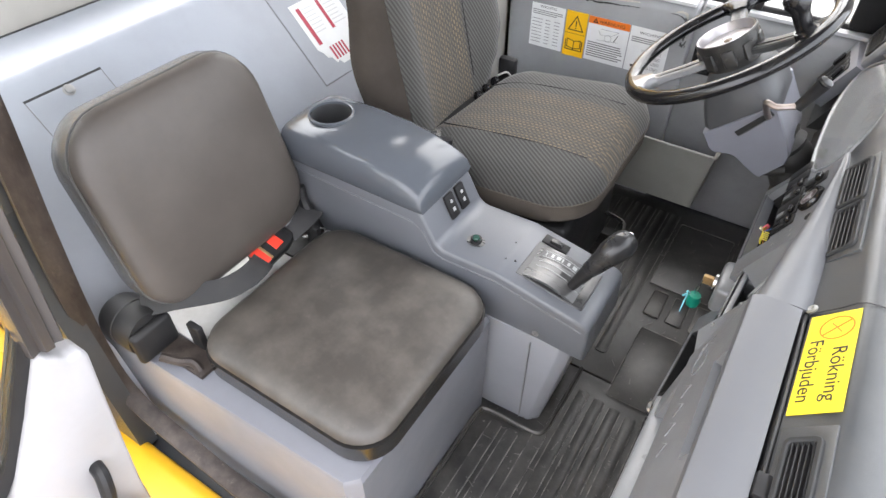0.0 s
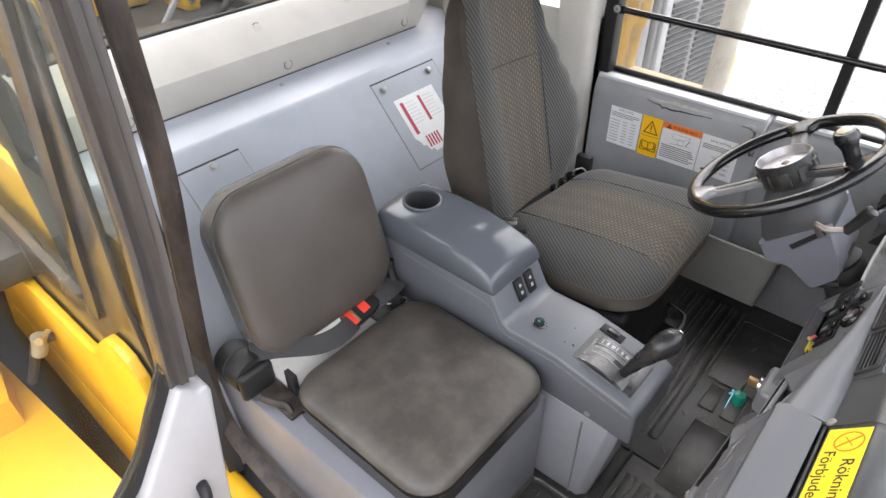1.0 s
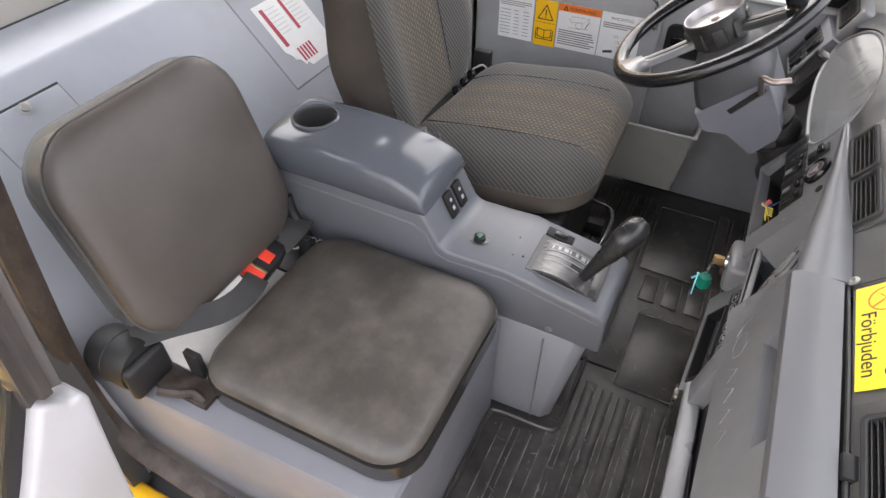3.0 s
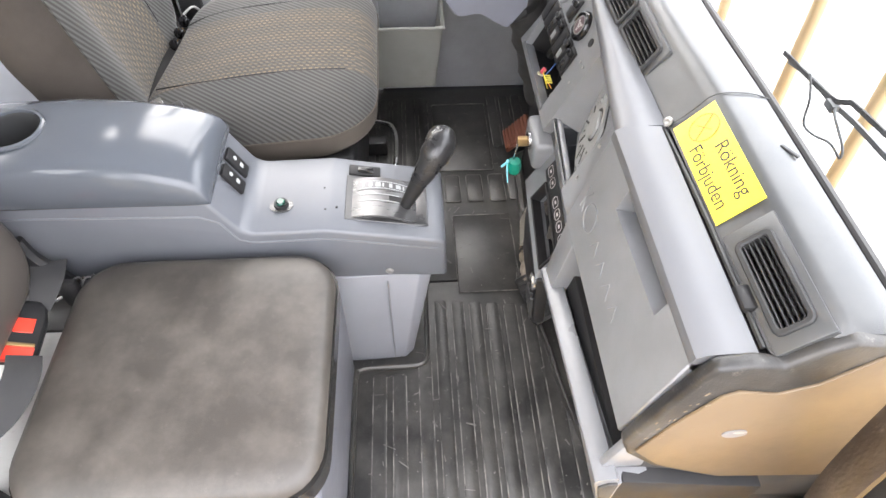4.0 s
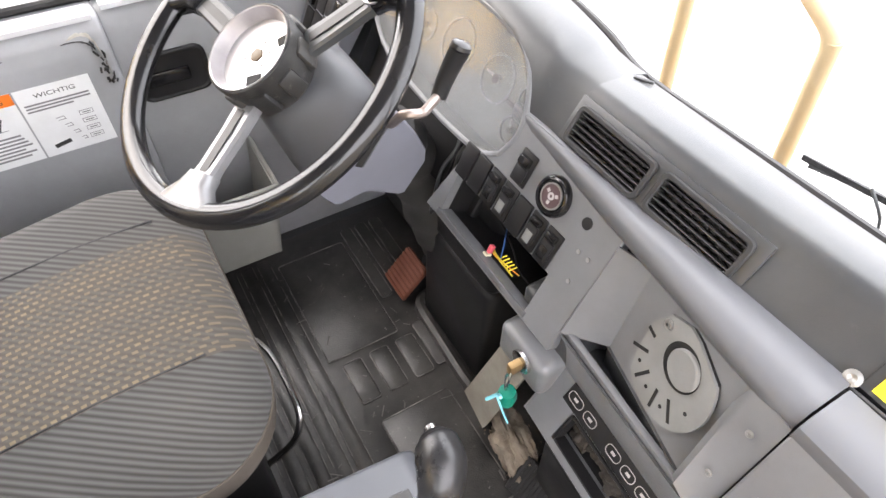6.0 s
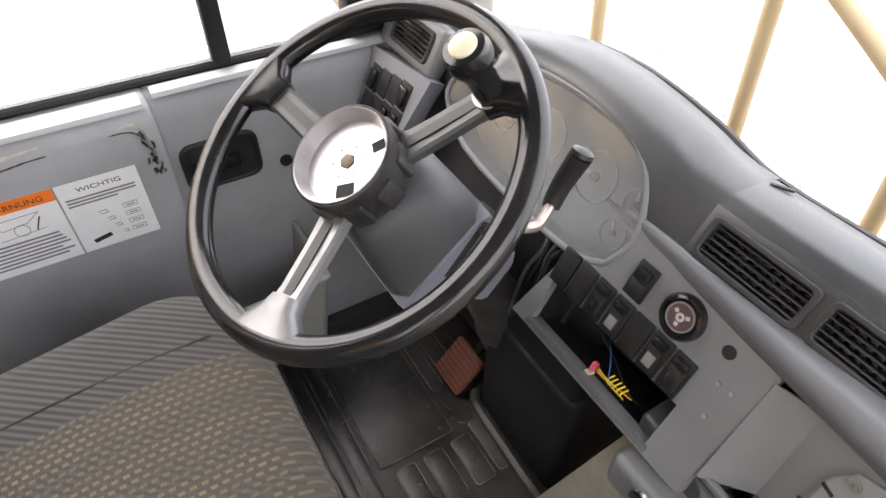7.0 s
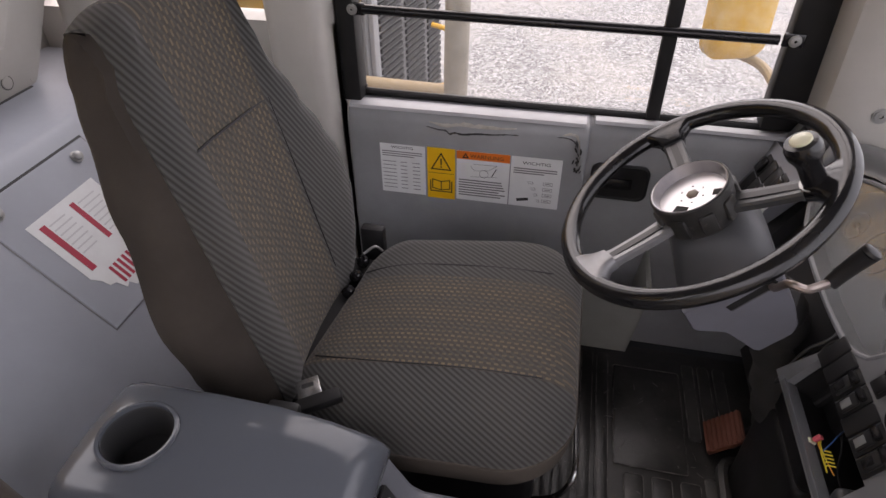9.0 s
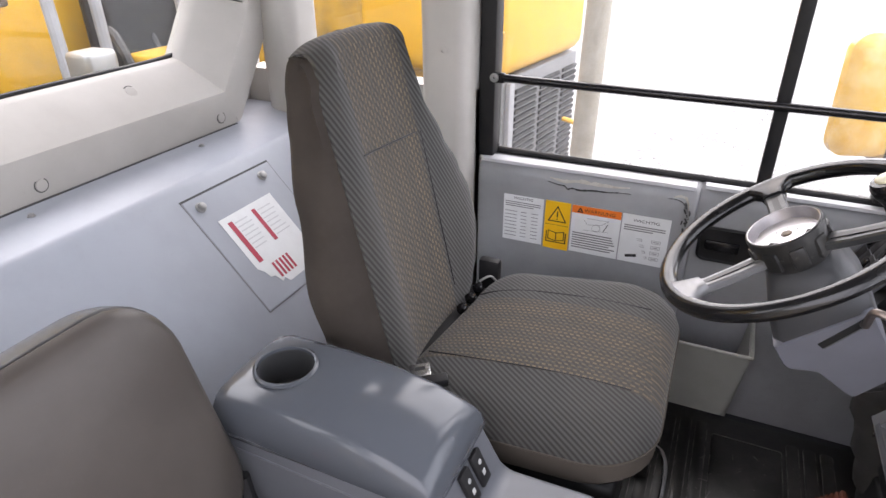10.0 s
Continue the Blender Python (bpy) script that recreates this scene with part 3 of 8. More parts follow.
# left wall: scuffed lower panel with a padded upper part, the sill and the window
prof = [(1.02, 0.0), (1.018, 0.30), (1.018, 0.60), (1.023, 0.632), (1.036, 0.652), (1.06, 0.659), (1.13, 0.659), (1.13, 0.0)]
b = extrude(prof, "x", -0.515, 0.0665, 0.008, 3)
prof2 = [(1.045, -0.014), (1.04, 0.575), (1.046, 0.625), (1.058, 0.648), (1.08, 0.659), (1.13, 0.659), (1.13, -0.014)]
b = extrude(prof2, "x", 0.060, 0.74, 0.010, 3, bm=b)
structure("wall_left", b, GREY_SIDE, "scuffed grey moulded side wall below the window", "wall")
b = box(-0.66, -0.530, 0.955, 1.10, 0.0, 1.74, 0.03, 4)
b = box(-1.19, -1.06, 0.965, 1.11, 0.70, 1.74, 0.04, 4, bm=b)
b = box(-1.30, -0.53, 1.03, 1.11, 0.0, 0.845, 0.0, bm=b)
structure("pillar_rear_left", b, BEIGE, "pale beige cab pillars round the quarter window", "pillar")
b = loft([[(0.50 + dx, y, 0.56) for dx, y in ((0.0, 1.10), (0.015, 0.99), (0.06, 0.965), (0.17, 0.965), (0.20, 1.0), (0.20, 1.10))],
          [(0.47 + dx, y, 1.74) for dx, y in ((0.0, 1.10), (0.015, 0.99), (0.06, 0.965), (0.14, 0.965), (0.17, 1.0), (0.17, 1.10))]])
structure("pillar_front_left", b, BEIGE, "pale beige front pillar beside the windscreen", "pillar")
part("pillar_stud", bolt(axes((-0.59, 0.954, 0.955), (1, 0, 0), (0, 0, 1)), 0.013, 0.004), BEIGE, bpy.data.objects["pillar_rear_left"], "round trim stud")
part("pillar_stud", bolt(axes((0.60, 0.964, 0.765), (1, 0, 0), (0, 0, 1)), 0.012, 0.004), BOLT, bpy.data.objects["pillar_front_left"], "small round stud")

b = sweep([(-0.508, 1.052, 0.656), (-0.30, 1.052, 0.657), (0.0, 1.052, 0.657), (0.055, 1.052, 0.657)], [(-0.024, -0.004), (0.024, -0.004), (0.022, 0.004), (0.014, 0.0065), (-0.014, 0.0065), (-0.022, 0.002)], per=3)
part("sill_pad", b, SILL_LIT, bpy.data.objects["wall_left"], "smooth padded sill painted paler for the daylight on it")
b = sweep([(0.075, 1.066, 0.658), (0.30, 1.066, 0.658), (0.50, 1.066, 0.656)], [(-0.016, -0.004), (0.016, -0.004), (0.014, 0.004), (0.008, 0.006), (-0.008, 0.006), (-0.014, 0.002)], per=3)
part("sill_pad", b, SILL_LIT, bpy.data.objects["wall_left"], "smooth padded sill painted paler for the daylight on it")
side_window = thing("window_left", "side window in a black rubber frame", "window", (0, 1.08, 0.66), kind="structure")
b = tube([(-0.515, 1.085, 1.68), (-0.505, 1.085, 0.80), (-0.501, 1.085, 0.71), (-0.485, 1.088, 0.682), (-0.44, 1.09, 0.670), (0.3, 1.09, 0.666), (0.46, 1.09, 0.666), (0.495, 1.088, 0.69), (0.497, 1.085, 0.75), (0.47, 1.085, 1.68)], 0.008, 8)
part("rubber_frame", b, BLACK, side_window, "black rubber window frame")
b = box(-0.528, -0.482, 1.045, 1.10, 0.66, 1.70, 0.006)
part("frame_post", b, BLACK, side_window, "black rear window post")
b = box(0.425, 0.51, 1.065, 1.11, 0.67, 1.70, 0.006)
part("frame_post", b, BLACK, side_window, "black front window post")
b = box(0.185, 0.215, 1.075, 1.10, 0.665, 1.70, 0.004)
part("mullion", b, BLACK, side_window, "black upright between the sliding panes")
b = box(-0.51, 0.5, 1.088, 1.092, 0.66, 1.70, 0)
g = part("pane", b, GLASS_SIDE, side_window)
g.visible_shadow = False
b = box(-0.50, 0.50, 1.088, 1.115, 0.650, 0.668, 0.003)
part("lower_channel", b, BLACK, side_window, "black lower glass channel")
b = box(-1.07, -0.65, 1.088, 1.092, 0.78, 1.70, 0)
g = structure("window_quarter", b, GLASS, "rear quarter window pane", "window")
g.visible_shadow = False

rail = thing("window_guard_bar", "black steel bar bolted across the side window", "grab bar", (0, 1.05, 0.86))
b = tube([(-0.46, 1.052, 0.878), (-0.3, 1.052, 0.876), (0.25, 1.048, 0.872), (0.40, 1.046, 0.871)], 0.0105, 12)
part("bar", b, BLACK_GLOSS, rail)
for x, z in ((-0.485, 0.878), (0.43, 0.870)):
    b = box(x - 0.022, x + 0.028 if x < 0 else x + 0.02, 1.046, 1.056, z - 0.014, z + 0.014, 0.004)
    part("flattened_end", b, BLACK_GLOSS, rail)
    part("bolt", bolt(axes((x, 1.045, z), (1, 0, 0), (0, 0, 1)), 0.009, 0.006), BOLT, rail, "zinc bolt head")

# right side: rear post, outer skin and door opening seal
b = box(-1.32, -0.60, -0.555, -0.515, 0.0, 0.745, 0.0)
b = box(-0.66, -0.56, -0.545, -0.515, 0.74, 1.74, 0.004, bm=b)
b = box(-1.36, -1.22, -0.555, -0.515, 0.74, 1.74, 0.0, bm=b)
structure("wall_right_rear", b, GREY_DARK, "inner skin of the right rear cab corner", "wall")
b = box(0.735, 0.80, -0.500, -0.45, -0.014, 1.74, 0.01)
structure("pillar_front_right", b, RUBBER, "dark front pillar at the open doorway", "pillar")
b = extrude([(0.745, -0.9), (0.745, 0.30), (0.80, 0.46), (0.86, 0.50), (1.0, 0.50), (1.0, -0.9)], "y", -0.72, -0.506, 0.012)
structure("front_corner", b, YELLOW, "yellow front cab corner beyond the doorway seal", "cab body")
seal = thing("door_seal", "perished brown-black rubber seal round the doorway", "door seal", (-0.4, -0.52, 0.06), kind="structure")
sec = [(-0.012, -0.016), (0.014, -0.014), (0.018, 0.0), (0.010, 0.012), (0.004, 0.022), (-0.006, 0.022), (-0.013, 0.010)]
path = [(-0.475, -0.50, 1.72), (-0.485, -0.50, 1.25), (-0.505, -0.50, 0.97), (-0.555, -0.51, 0.70), (-0.61, -0.512, 0.45), (-0.628, -0.512, 0.26), (-0.590, -0.510, 0.155), (-0.48, -0.507, 0.100), (-0.30, -0.508, 0.070), (0.10, -0.512, 0.045), (0.45, -0.53, 0.04), (0.66, -0.52, 0.09), (0.72, -0.51, 0.22), (0.67, -0.50, 0.37), (0.60, -0.50, 0.65), (0.56, -0.5, 1.1), (0.54, -0.5, 1.72)]
part("bulb", sweep(path, sec, per=8, up=(0, -1, 0)), SEALR, seal)

# ---------------------------------------------------------------- rubber floor mat
mat = thing("floor_mat", "dusty black ribbed rubber mat on the cab floor", "floor mat", (0.25, 0.3, -0.012))
b = box(-0.005, 0.56, -0.50, 0.22, -0.013, 0.0, 0.003)
b = box(-0.55, 0.60, 0.225, 1.015, -0.013, 0.0, 0.003, bm=b)
part("sheet", b, MATR, mat)


def strip(x0, x1, y0, y1, parent):
    """A flat raised strip with rounded ends."""
    cx, cy = (x0 + x1) / 2, (y0 + y1) / 2
    pts = rounded((x1 - x0) / 2, (y1 - y0) / 2, 0.010, 3)
    rings = [[(cx + x * s, cy + y * (1 - (1 - s) * 0.1), z) for x, y in pts] for s, z in ((1.0, -0.001), (1.0, 0.0035), (0.90, 0.0050))]
    ob = part("rib", loft(rings, caps=(False, True)), MATR, parent)
    for xe in (x0 - 0.0002, x1 - 0.0020):
        part("worn_edge", box(xe, xe + 0.0022, y0 + 0.008, y1 - 0.008, 0.0030, 0.0053, 0), DUST_LINE, ob)
    return ob


for i, x in enumerate((0.048, 0.092)):
    strip(x, x + 0.031, -0.49, -0.035, mat)
for i in range(7):
    x = 0.150 + i * 0.0425
    strip(x, x + 0.031, -0.49 + 0.012 * i, (0.0 if i == 0 else 0.165) - 0.004 * i, mat)
strip(0.468, 0.515, -0.46, -0.14, mat)
for i in range(6):
    x = -0.03 + i * 0.041
    strip(x, x + 0.031, 0.30, 0.97, mat)
for i in range(3):
    strip(0.40 + i * 0.04, 0.43 + i * 0.04, 0.72, 0.97, mat)


def outline(x0, x1, y0, y1):
    """A thin dusty line round a pad of the mat."""
    pts = [((x0 + x1) / 2 + x, (y0 + y1) / 2 + y, 0.0042) for x, y in rounded((x1 - x0) / 2, (y1 - y0) / 2, 0.008, 3)]
    part("worn_edge", sweep(pts + pts[:1], [(-0.0009, -0.001), (0.0009, -0.001), (0.0009, 0.0008), (-0.0009, 0.0008)], per=0), DUST_LINE, mat)


outline(0.256, 0.414, 0.183, 0.442)
outline(0.218, 0.390, 0.620, 0.932)
for i in range(3):
    outline(0.241 + i * 0.064, 0.286 + i * 0.064, 0.494, 0.601)
outline(0.424, 0.463, 0.499, 0.621)
part("heel_pad", box(0.258, 0.412, 0.185, 0.44, -0.001, 0.004, 0.002), MATR, mat, "smooth worn pad")
part("heel_pad", box(0.220, 0.388, 0.622, 0.93, -0.001, 0.004, 0.002), MATR, mat, "smooth worn pad")
for i in range(3):
    part("grip_block", box(0.242 + i * 0.064, 0.285 + i * 0.064, 0.495, 0.60, -0.001, 0.005, 0.003), MATR, mat)
part("grip_block", box(0.425, 0.462, 0.50, 0.62, -0.001, 0.005, 0.003), MATR, mat)
b = bmesh.new()
for i in range(230):
    x, y = 0.03 + rng.random() * 0.46, -0.46 + rng.random() * 1.35
    if y > 0.22 and x < 0.10:
        continue
    ln, wd = 0.0016 + 0.014 * rng.random() ** 4, 0.0004 + rng.random() * 0.0011
    b = box(-ln, ln, -wd, wd, 0.0049, 0.0056, 0, bm=b, m=Matrix.Translation((x, y, 0)) @ Matrix.Rotation(rng.random() * 6.28, 4, "Z"))
tagged(part("scratch", b, surface("pale_scratch", (0.15, 0.145, 0.136), 0.85, worn=(0.07, 0.067, 0.062), amount=0.8, scale=30), mat), "pale dusty scratches and crumbs", kind="stuff")
lip = [(-0.006, -0.002), (0.006, -0.002), (0.006, 0.011), (0.002, 0.015), (-0.003, 0.014)]
part("raised_edge", sweep([(0.008, -0.49, 0), (0.008, -0.2, 0), (0.008, -0.045, 0), (0.022, -0.022, 0), (0.06, -0.018, 0), (0.145, -0.016, 0), (0.168, 0.0, 0), (0.172, 0.05, 0), (0.172, 0.22, 0)], lip, per=4), MATR, mat, "turned-up mat edge")
part("raised_edge", sweep([(0.545, -0.49, 0.0), (0.47, -0.12, 0.0), (0.455, 0.0, 0.0), (0.44, 0.1, 0.0), (0.445, 0.19, 0.0)], lip, per=4), MATR, mat, "turned-up mat edge")
part("raised_edge", sweep([(0.53, 0.395, 0.004), (0.47, 0.40, 0.004), (0.455, 0.42, 0.004), (0.458, 0.55, 0.004), (0.465, 0.655, 0.004), (0.50, 0.675, 0.004)], [(-0.012, -0.004), (0.012, -0.004), (0.010, 0.016), (0.0, 0.022), (-0.010, 0.016)], per=4), MATR, mat, "turned-up mat edge")

# toe board and bulkhead behind the dashboard
b = extrude([(0.60, -0.014), (0.56, 0.02), (0.65, 0.22), (0.655, 0.52), (0.82, 0.50), (0.82, -0.014)], "y", -0.405, 1.045, 0.004)
structure("wall_front", b, RUBBER, "dark rubber-lined bulkhead below the windscreen", "wall")
b = box(0.82, 0.86, -0.56, 1.12, -0.014, 0.50, 0.0)
structure("wall_front_outer", b, BLACK, "black outer front panel", "wall")
b = loft([[(0.795, -0.52, 0.55), (0.80, -0.52, 0.55), (0.80, 1.10, 0.55), (0.795, 1.10, 0.55)], [(0.655, -0.52, 1.73), (0.66, -0.52, 1.73), (0.66, 1.10, 1.73), (0.655, 1.10, 1.73)]])
w = structure("windscreen", b, GLASS, "large flat windscreen pane", "windscreen")
w.visible_shadow = False

# ---------------------------------------------------------------- instructor seat
seat_box = thing("plinth", "grey moulded plastic plinth under the folding seat", "plinth", (-0.3, -0.23, 0))
b = loft([[(x, y, z) for x, y in ring] for ring, z in (
    ([(-0.66, -0.475), (-0.02, -0.46), (0.0, -0.44), (0.004, -0.012), (-0.66, -0.002)], -0.012),
    ([(-0.66, -0.485), (-0.02, -0.468), (0.004, -0.445), (0.008, -0.010), (-0.66, -0.002)], 0.325),
    ([(-0.66, -0.48), (-0.022, -0.464), (-0.002, -0.442), (0.0, -0.012), (-0.66, -0.002)], 0.334),
    ([(-0.66, -0.455), (-0.04, -0.44), (-0.03, -0.43), (-0.03, -0.02), (-0.66, -0.004)], 0.335))])
part("box_body", b, surface("grey_plinth_plastic", (0.145, 0.150, 0.168), 0.40, worn=(0.10, 0.103, 0.115), amount=0.5, scale=5, grain=900, bump=0.05, speck=0.12), seat_box)
b = box(-0.64, -0.36, -0.398, -0.105, 0.334, 0.340, 0.002)
part("bare_top", b, WHITE_PATCH, seat_box, "bare pale top panel with grime")

# Black plate paints the shaded void at the hinge, along with its grime.
part("void_plate", box(-0.56, -0.37, -0.102, -0.012, 0.333, 0.342, 0.003), RUBBER, seat_box, "grimy black plate standing in for the shaded hinge void")

pseat = thing("instructor_seat", "folding instructor seat in worn brown-grey vinyl", "seat", (-0.25, -0.22, 0.34))


def cushion_warp(x, y, z):
    k = max(0.0, 1 - (x / 0.23) ** 2) * max(0.0, 1 - (y / 0.21) ** 2)
    return (x - 0.203, y - 0.2155, z + 0.006 * k)


b = pillow(0.222, 0.217, 0.075, [(0.012, 0.337), (0.0, 0.345), (0.0, 0.385)], cushion_warp)
part("cushion_side", b, VINYL_EDGE, pseat, "black vinyl cushion border")
b = pillow(0.219, 0.214, 0.075, [(0.004, 0.384), (0.0, 0.392), (0.004, 0.402), (0.016, 0.410), (0.05, 0.413), (0.11, 0.414), (0.16, 0.4145)], cushion_warp)
part("cushion_top", b, VINYL, pseat, "dusty worn cushion top")
back = axes((-0.545, -0.217, 0.615), (0, 1, 0), (-0.225, 0, 0.80))


def back_warp(x, y, z):
    k = max(0.0, 1 - (x / 0.22) ** 2) * max(0.0, 1 - (y / 0.21) ** 2)
    s = 1.0 - 0.05 * max(0, y / 0.2)
    return back @ Vector((x * s, y, z + 0.012 * k))


b = pillow(0.215, 0.205, 0.095, [(0.02, -0.075), (0.004, -0.066), (0.0, -0.04), (0.0, -0.006)], back_warp)
part("backrest_shell", b, VINYL_BORDER, pseat, "glossy grey vinyl backrest border")
b = pillow(0.213, 0.203, 0.095, [(0.002, -0.008), (0.0, 0.0), (0.004, 0.010), (0.014, 0.017), (0.05, 0.021), (0.11, 0.022), (0.16, 0.0225)], back_warp)
part("backrest_pad", b, VINYL_BACK, pseat, "smooth brown-grey vinyl pad")
for y in (-0.395, -0.045):
    b = box(-0.465, -0.430, y - 0.007, y + 0.007, 0.34, 0.405, 0.003)
    part("hinge_arm", b, BLACK, pseat, "black steel hinge")

belt = thing("lap_belt", "black lap belt with a red-buttoned buckle", "seat belt", (-0.48, -0.2, 0.36))
strap = [(-0.024, 0), (0.024, 0), (0.024, 0.003), (-0.024, 0.003)]
part("webbing", sweep([(-0.548, -0.43, 0.430), (-0.502, -0.385, 0.440), (-0.446, -0.318, 0.436), (-0.434, -0.272, 0.430), (-0.438, -0.232, 0.424), (-0.455, -0.195, 0.412)], strap, per=5, up=(0.5, 0, 0.8)), WEB, belt)
part("webbing", sweep([(-0.470, -0.100, 0.400), (-0.468, -0.072, 0.410), (-0.472, -0.040, 0.414), (-0.485, -0.012, 0.412)], [(-0.020, 0), (0.020, 0), (0.020, 0.004), (-0.020, 0.004)], per=4, up=(0.35, 0, 0.9), taper=lambda t: 0.75 + 0.85 * t), WEB, belt, "flared dusty webbing tail")
bm_ = axes((-0.478, -0.145, 0.403), (-0.06, 1, 0.07), (-0.88, -0.05, 0.38))
rings = []
for u, hv, hw in ((-0.054, 0.022, 0.008), (-0.050, 0.028, 0.012), (0.022, 0.029, 0.013), (0.042, 0.024, 0.011), (0.054, 0.014, 0.008), (0.056, 0.012, 0.006)):
    rings.append([bm_ @ Vector((u, v * hv, w * hw)) for v, w in ((-1, -0.6), (-0.85, -1), (0.85, -1), (1, -0.6), (1, 0.6), (0.85, 1), (-0.85, 1), (-1, 0.6))])
buckle = part("buckle", loft(rings), BLACK, belt, "black plastic buckle", smooth=40)
part("release_button", slab(-0.055, -0.030, -0.023, 0.023, 0.002, 0.0150, bm_, 0.003, 2), RED, buckle, "red press button")
part("button_edge", slab(-0.030, -0.024, -0.022, 0.022, 0.002, 0.0152, bm_, 0.001, 1), BRASS, buckle, "worn pale edge of the button")
part("release_mark", slab(-0.006, 0.020, -0.014, 0.014, 0.010, 0.0140, bm_, 0.001, 1), RED, buckle, "faded red label")
hinge = thing("folding_bracket", "grimy folding bracket with springs beside the console", "bracket", (-0.49, -0.03, 0.34))
for k, (hx_, hy_) in enumerate(((-0.515, -0.030), (-0.455, -0.022))):
    coil = [(hx_ + 0.006 * k + 0.004 * t, hy_ + 0.009 * math.sin(t * 1.3), 0.372 + 0.009 * math.cos(t * 1.3)) for t in range(14)]
    part("spring", tube(coil, 0.0018, 6, per=3), BOLT, hinge, "dull steel spring")
for k in range(5):
    part("bracket_strip", tube([(-0.55 + 0.018 * k, -0.055, 0.346 + 0.004 * k), (-0.53 + 0.022 * k, -0.028, 0.362 + 0.005 * (k % 3)), (-0.50 + 0.02 * k, -0.008, 0.35 + 0.006 * k)], 0.0028, 6), (RUBBER, STEEL, BLACK, SEALR, STEEL)[k], hinge, "bent metal strip")
part("hinge_block", box(-0.50, -0.462, -0.040, -0.012, 0.342, 0.372, 0.004), SEALR, hinge, "rusty hinge block")
reel = thing("belt_retractor", "black plastic belt retractor drum on the seat base", "retractor", (-0.53, -0.45, 0.34))
DM_ = axes((-0.622, -0.447, 0.388), (0, 1, 0), (0, 0, 1))
part("drum", lathe([(0.0, 0), (0.034, 0.0), (0.045, 0.005), (0.050, 0.016), (0.0505, 0.094), (0.0485, 0.104), (0.0, 0.106)], DM_, 28), BLACK, reel)
b = slab(-0.046, 0.044, -0.048, 0.030, 0.100, 0.122, DM_, 0.010, 3)
part("drum_end", b, BLACK, reel, "squared black drum end")
part("drum_seam", tube([DM_ @ Vector((0.0510 * math.cos(a * 0.26), 0.0510 * math.sin(a * 0.26), 0.052)) for a in range(25)], 0.0012, 6, per=0), INK, reel)
part("bracket", box(-0.63, -0.385, -0.452, -0.402, 0.334, 0.346, 0.003), SEALR, reel, "rusty brown bracket")
b = tube([(-0.47, -0.47, 0.37), (-0.44, -0.455, 0.36), (-0.42, -0.44, 0.355), (-0.40, -0.44, 0.34)], 0.009, 8)
part("bracket_arm", b, SEALR, reel, "rusty bracket arm")
# belt stalk beside the console
b = tube([(-0.47, -0.005, 0.345), (-0.48, -0.012, 0.39), (-0.50, -0.012, 0.43), (-0.51, -0.008, 0.47)], 0.014, 8)
solo("belt_anchor", b, BLACK, "black belt anchor beside the centre console", "belt anchor")

# ---------------------------------------------------------------- centre console
console = thing("centre_console", "grey centre console between the seats with a domed lid", "console", (-0.15, 0.11, 0))
rings = []
for x, w0, w1 in ((-0.56, 0.010, 0.19), (-0.30, 0.008, 0.20), (0.02, 0.006, 0.205), (0.120, 0.010, 0.20), (0.140, 0.03, 0.18)):
    f = 1.35 if x > 0 else 1.0
    rings.append([(x, w0, -0.012), (x * f, w0 + 0.008, 0.305), (x * f, w1 + 0.004, 0.305), (x, w1, -0.012)])
b = loft(rings)
bmesh.ops.bevel(b, geom=b.edges[:], offset=0.004, segments=2, profile=0.5, affect="EDGES", clamp_overlap=True)
part("pedestal", b, GREY_PALE, console, "pale grey lower pedestal")
prof = [(-0.565, 0.30), (-0.572, 0.535), (-0.20, 0.52), (-0.185, 0.515), (-0.148, 0.447), (-0.13, 0.437), (0.0, 0.440), (0.195, 0.402), (0.212, 0.392), (0.215, 0.294), (0.05, 0.296)]
b = extrude(prof, "y", 0.018, 0.212, 0.012, 3)
part("shell_crease", tube([(-0.566, 0.0185, 0.497), (-0.21, 0.0185, 0.486), (-0.178, 0.0185, 0.470), (-0.155, 0.0185, 0.424), (-0.132, 0.0185, 0.415), (0.0, 0.0185, 0.418), (0.198, 0.0185, 0.379)], 0.0022, 6, per=0), GREY_CONSOLE, console, "raised crease along the shell")
part("shell", b, GREY_CONSOLE, console, "grey textured upper shell")
# domed lid
rings = []
for x, zt, ins in ((-0.577, 0.562, 0.012), (-0.574, 0.585, 0.006), (-0.566, 0.597, 0.002), (-0.545, 0.603, 0.0), (-0.42, 0.606, 0.0), (-0.33, 0.601, 0.0), (-0.26, 0.589, 0.0), (-0.215, 0.574, 0.0), (-0.196, 0.564, 0.001), (-0.186, 0.552, 0.002), (-0.180, 0.534, 0.003)):
    zb = 0.520 + (x + 0.57) * -0.012
    y0, y1 = 0.013 + ins, 0.215 - ins
    k = min(1.0, (zt - zb) / 0.06)
    ring = [(x, y0 + 0.004, zb), (x, y0, zb + 0.006), (x, y0, zb + (zt - zb) * 0.45), (x, y0 + 0.004, zt - 0.020 * k), (x, y0 + 0.012, zt - 0.009 * k), (x, y0 + 0.026, zt - 0.003 * k), (x, y0 + 0.06, zt), (x, (y0 + y1) / 2, zt + 0.002),
            (x, y1 - 0.06, zt), (x, y1 - 0.026, zt - 0.003 * k), (x, y1 - 0.012, zt - 0.009 * k), (x, y1 - 0.004, zt - 0.020 * k), (x, y1, zb + (zt - zb) * 0.45), (x, y1, zb + 0.006), (x, y1 - 0.004, zb)]
    rings.append(ring)
lid = part("lid", loft(rings), GREY_GLOSS, console, "polished grey lid with a cup hollow", smooth=50)
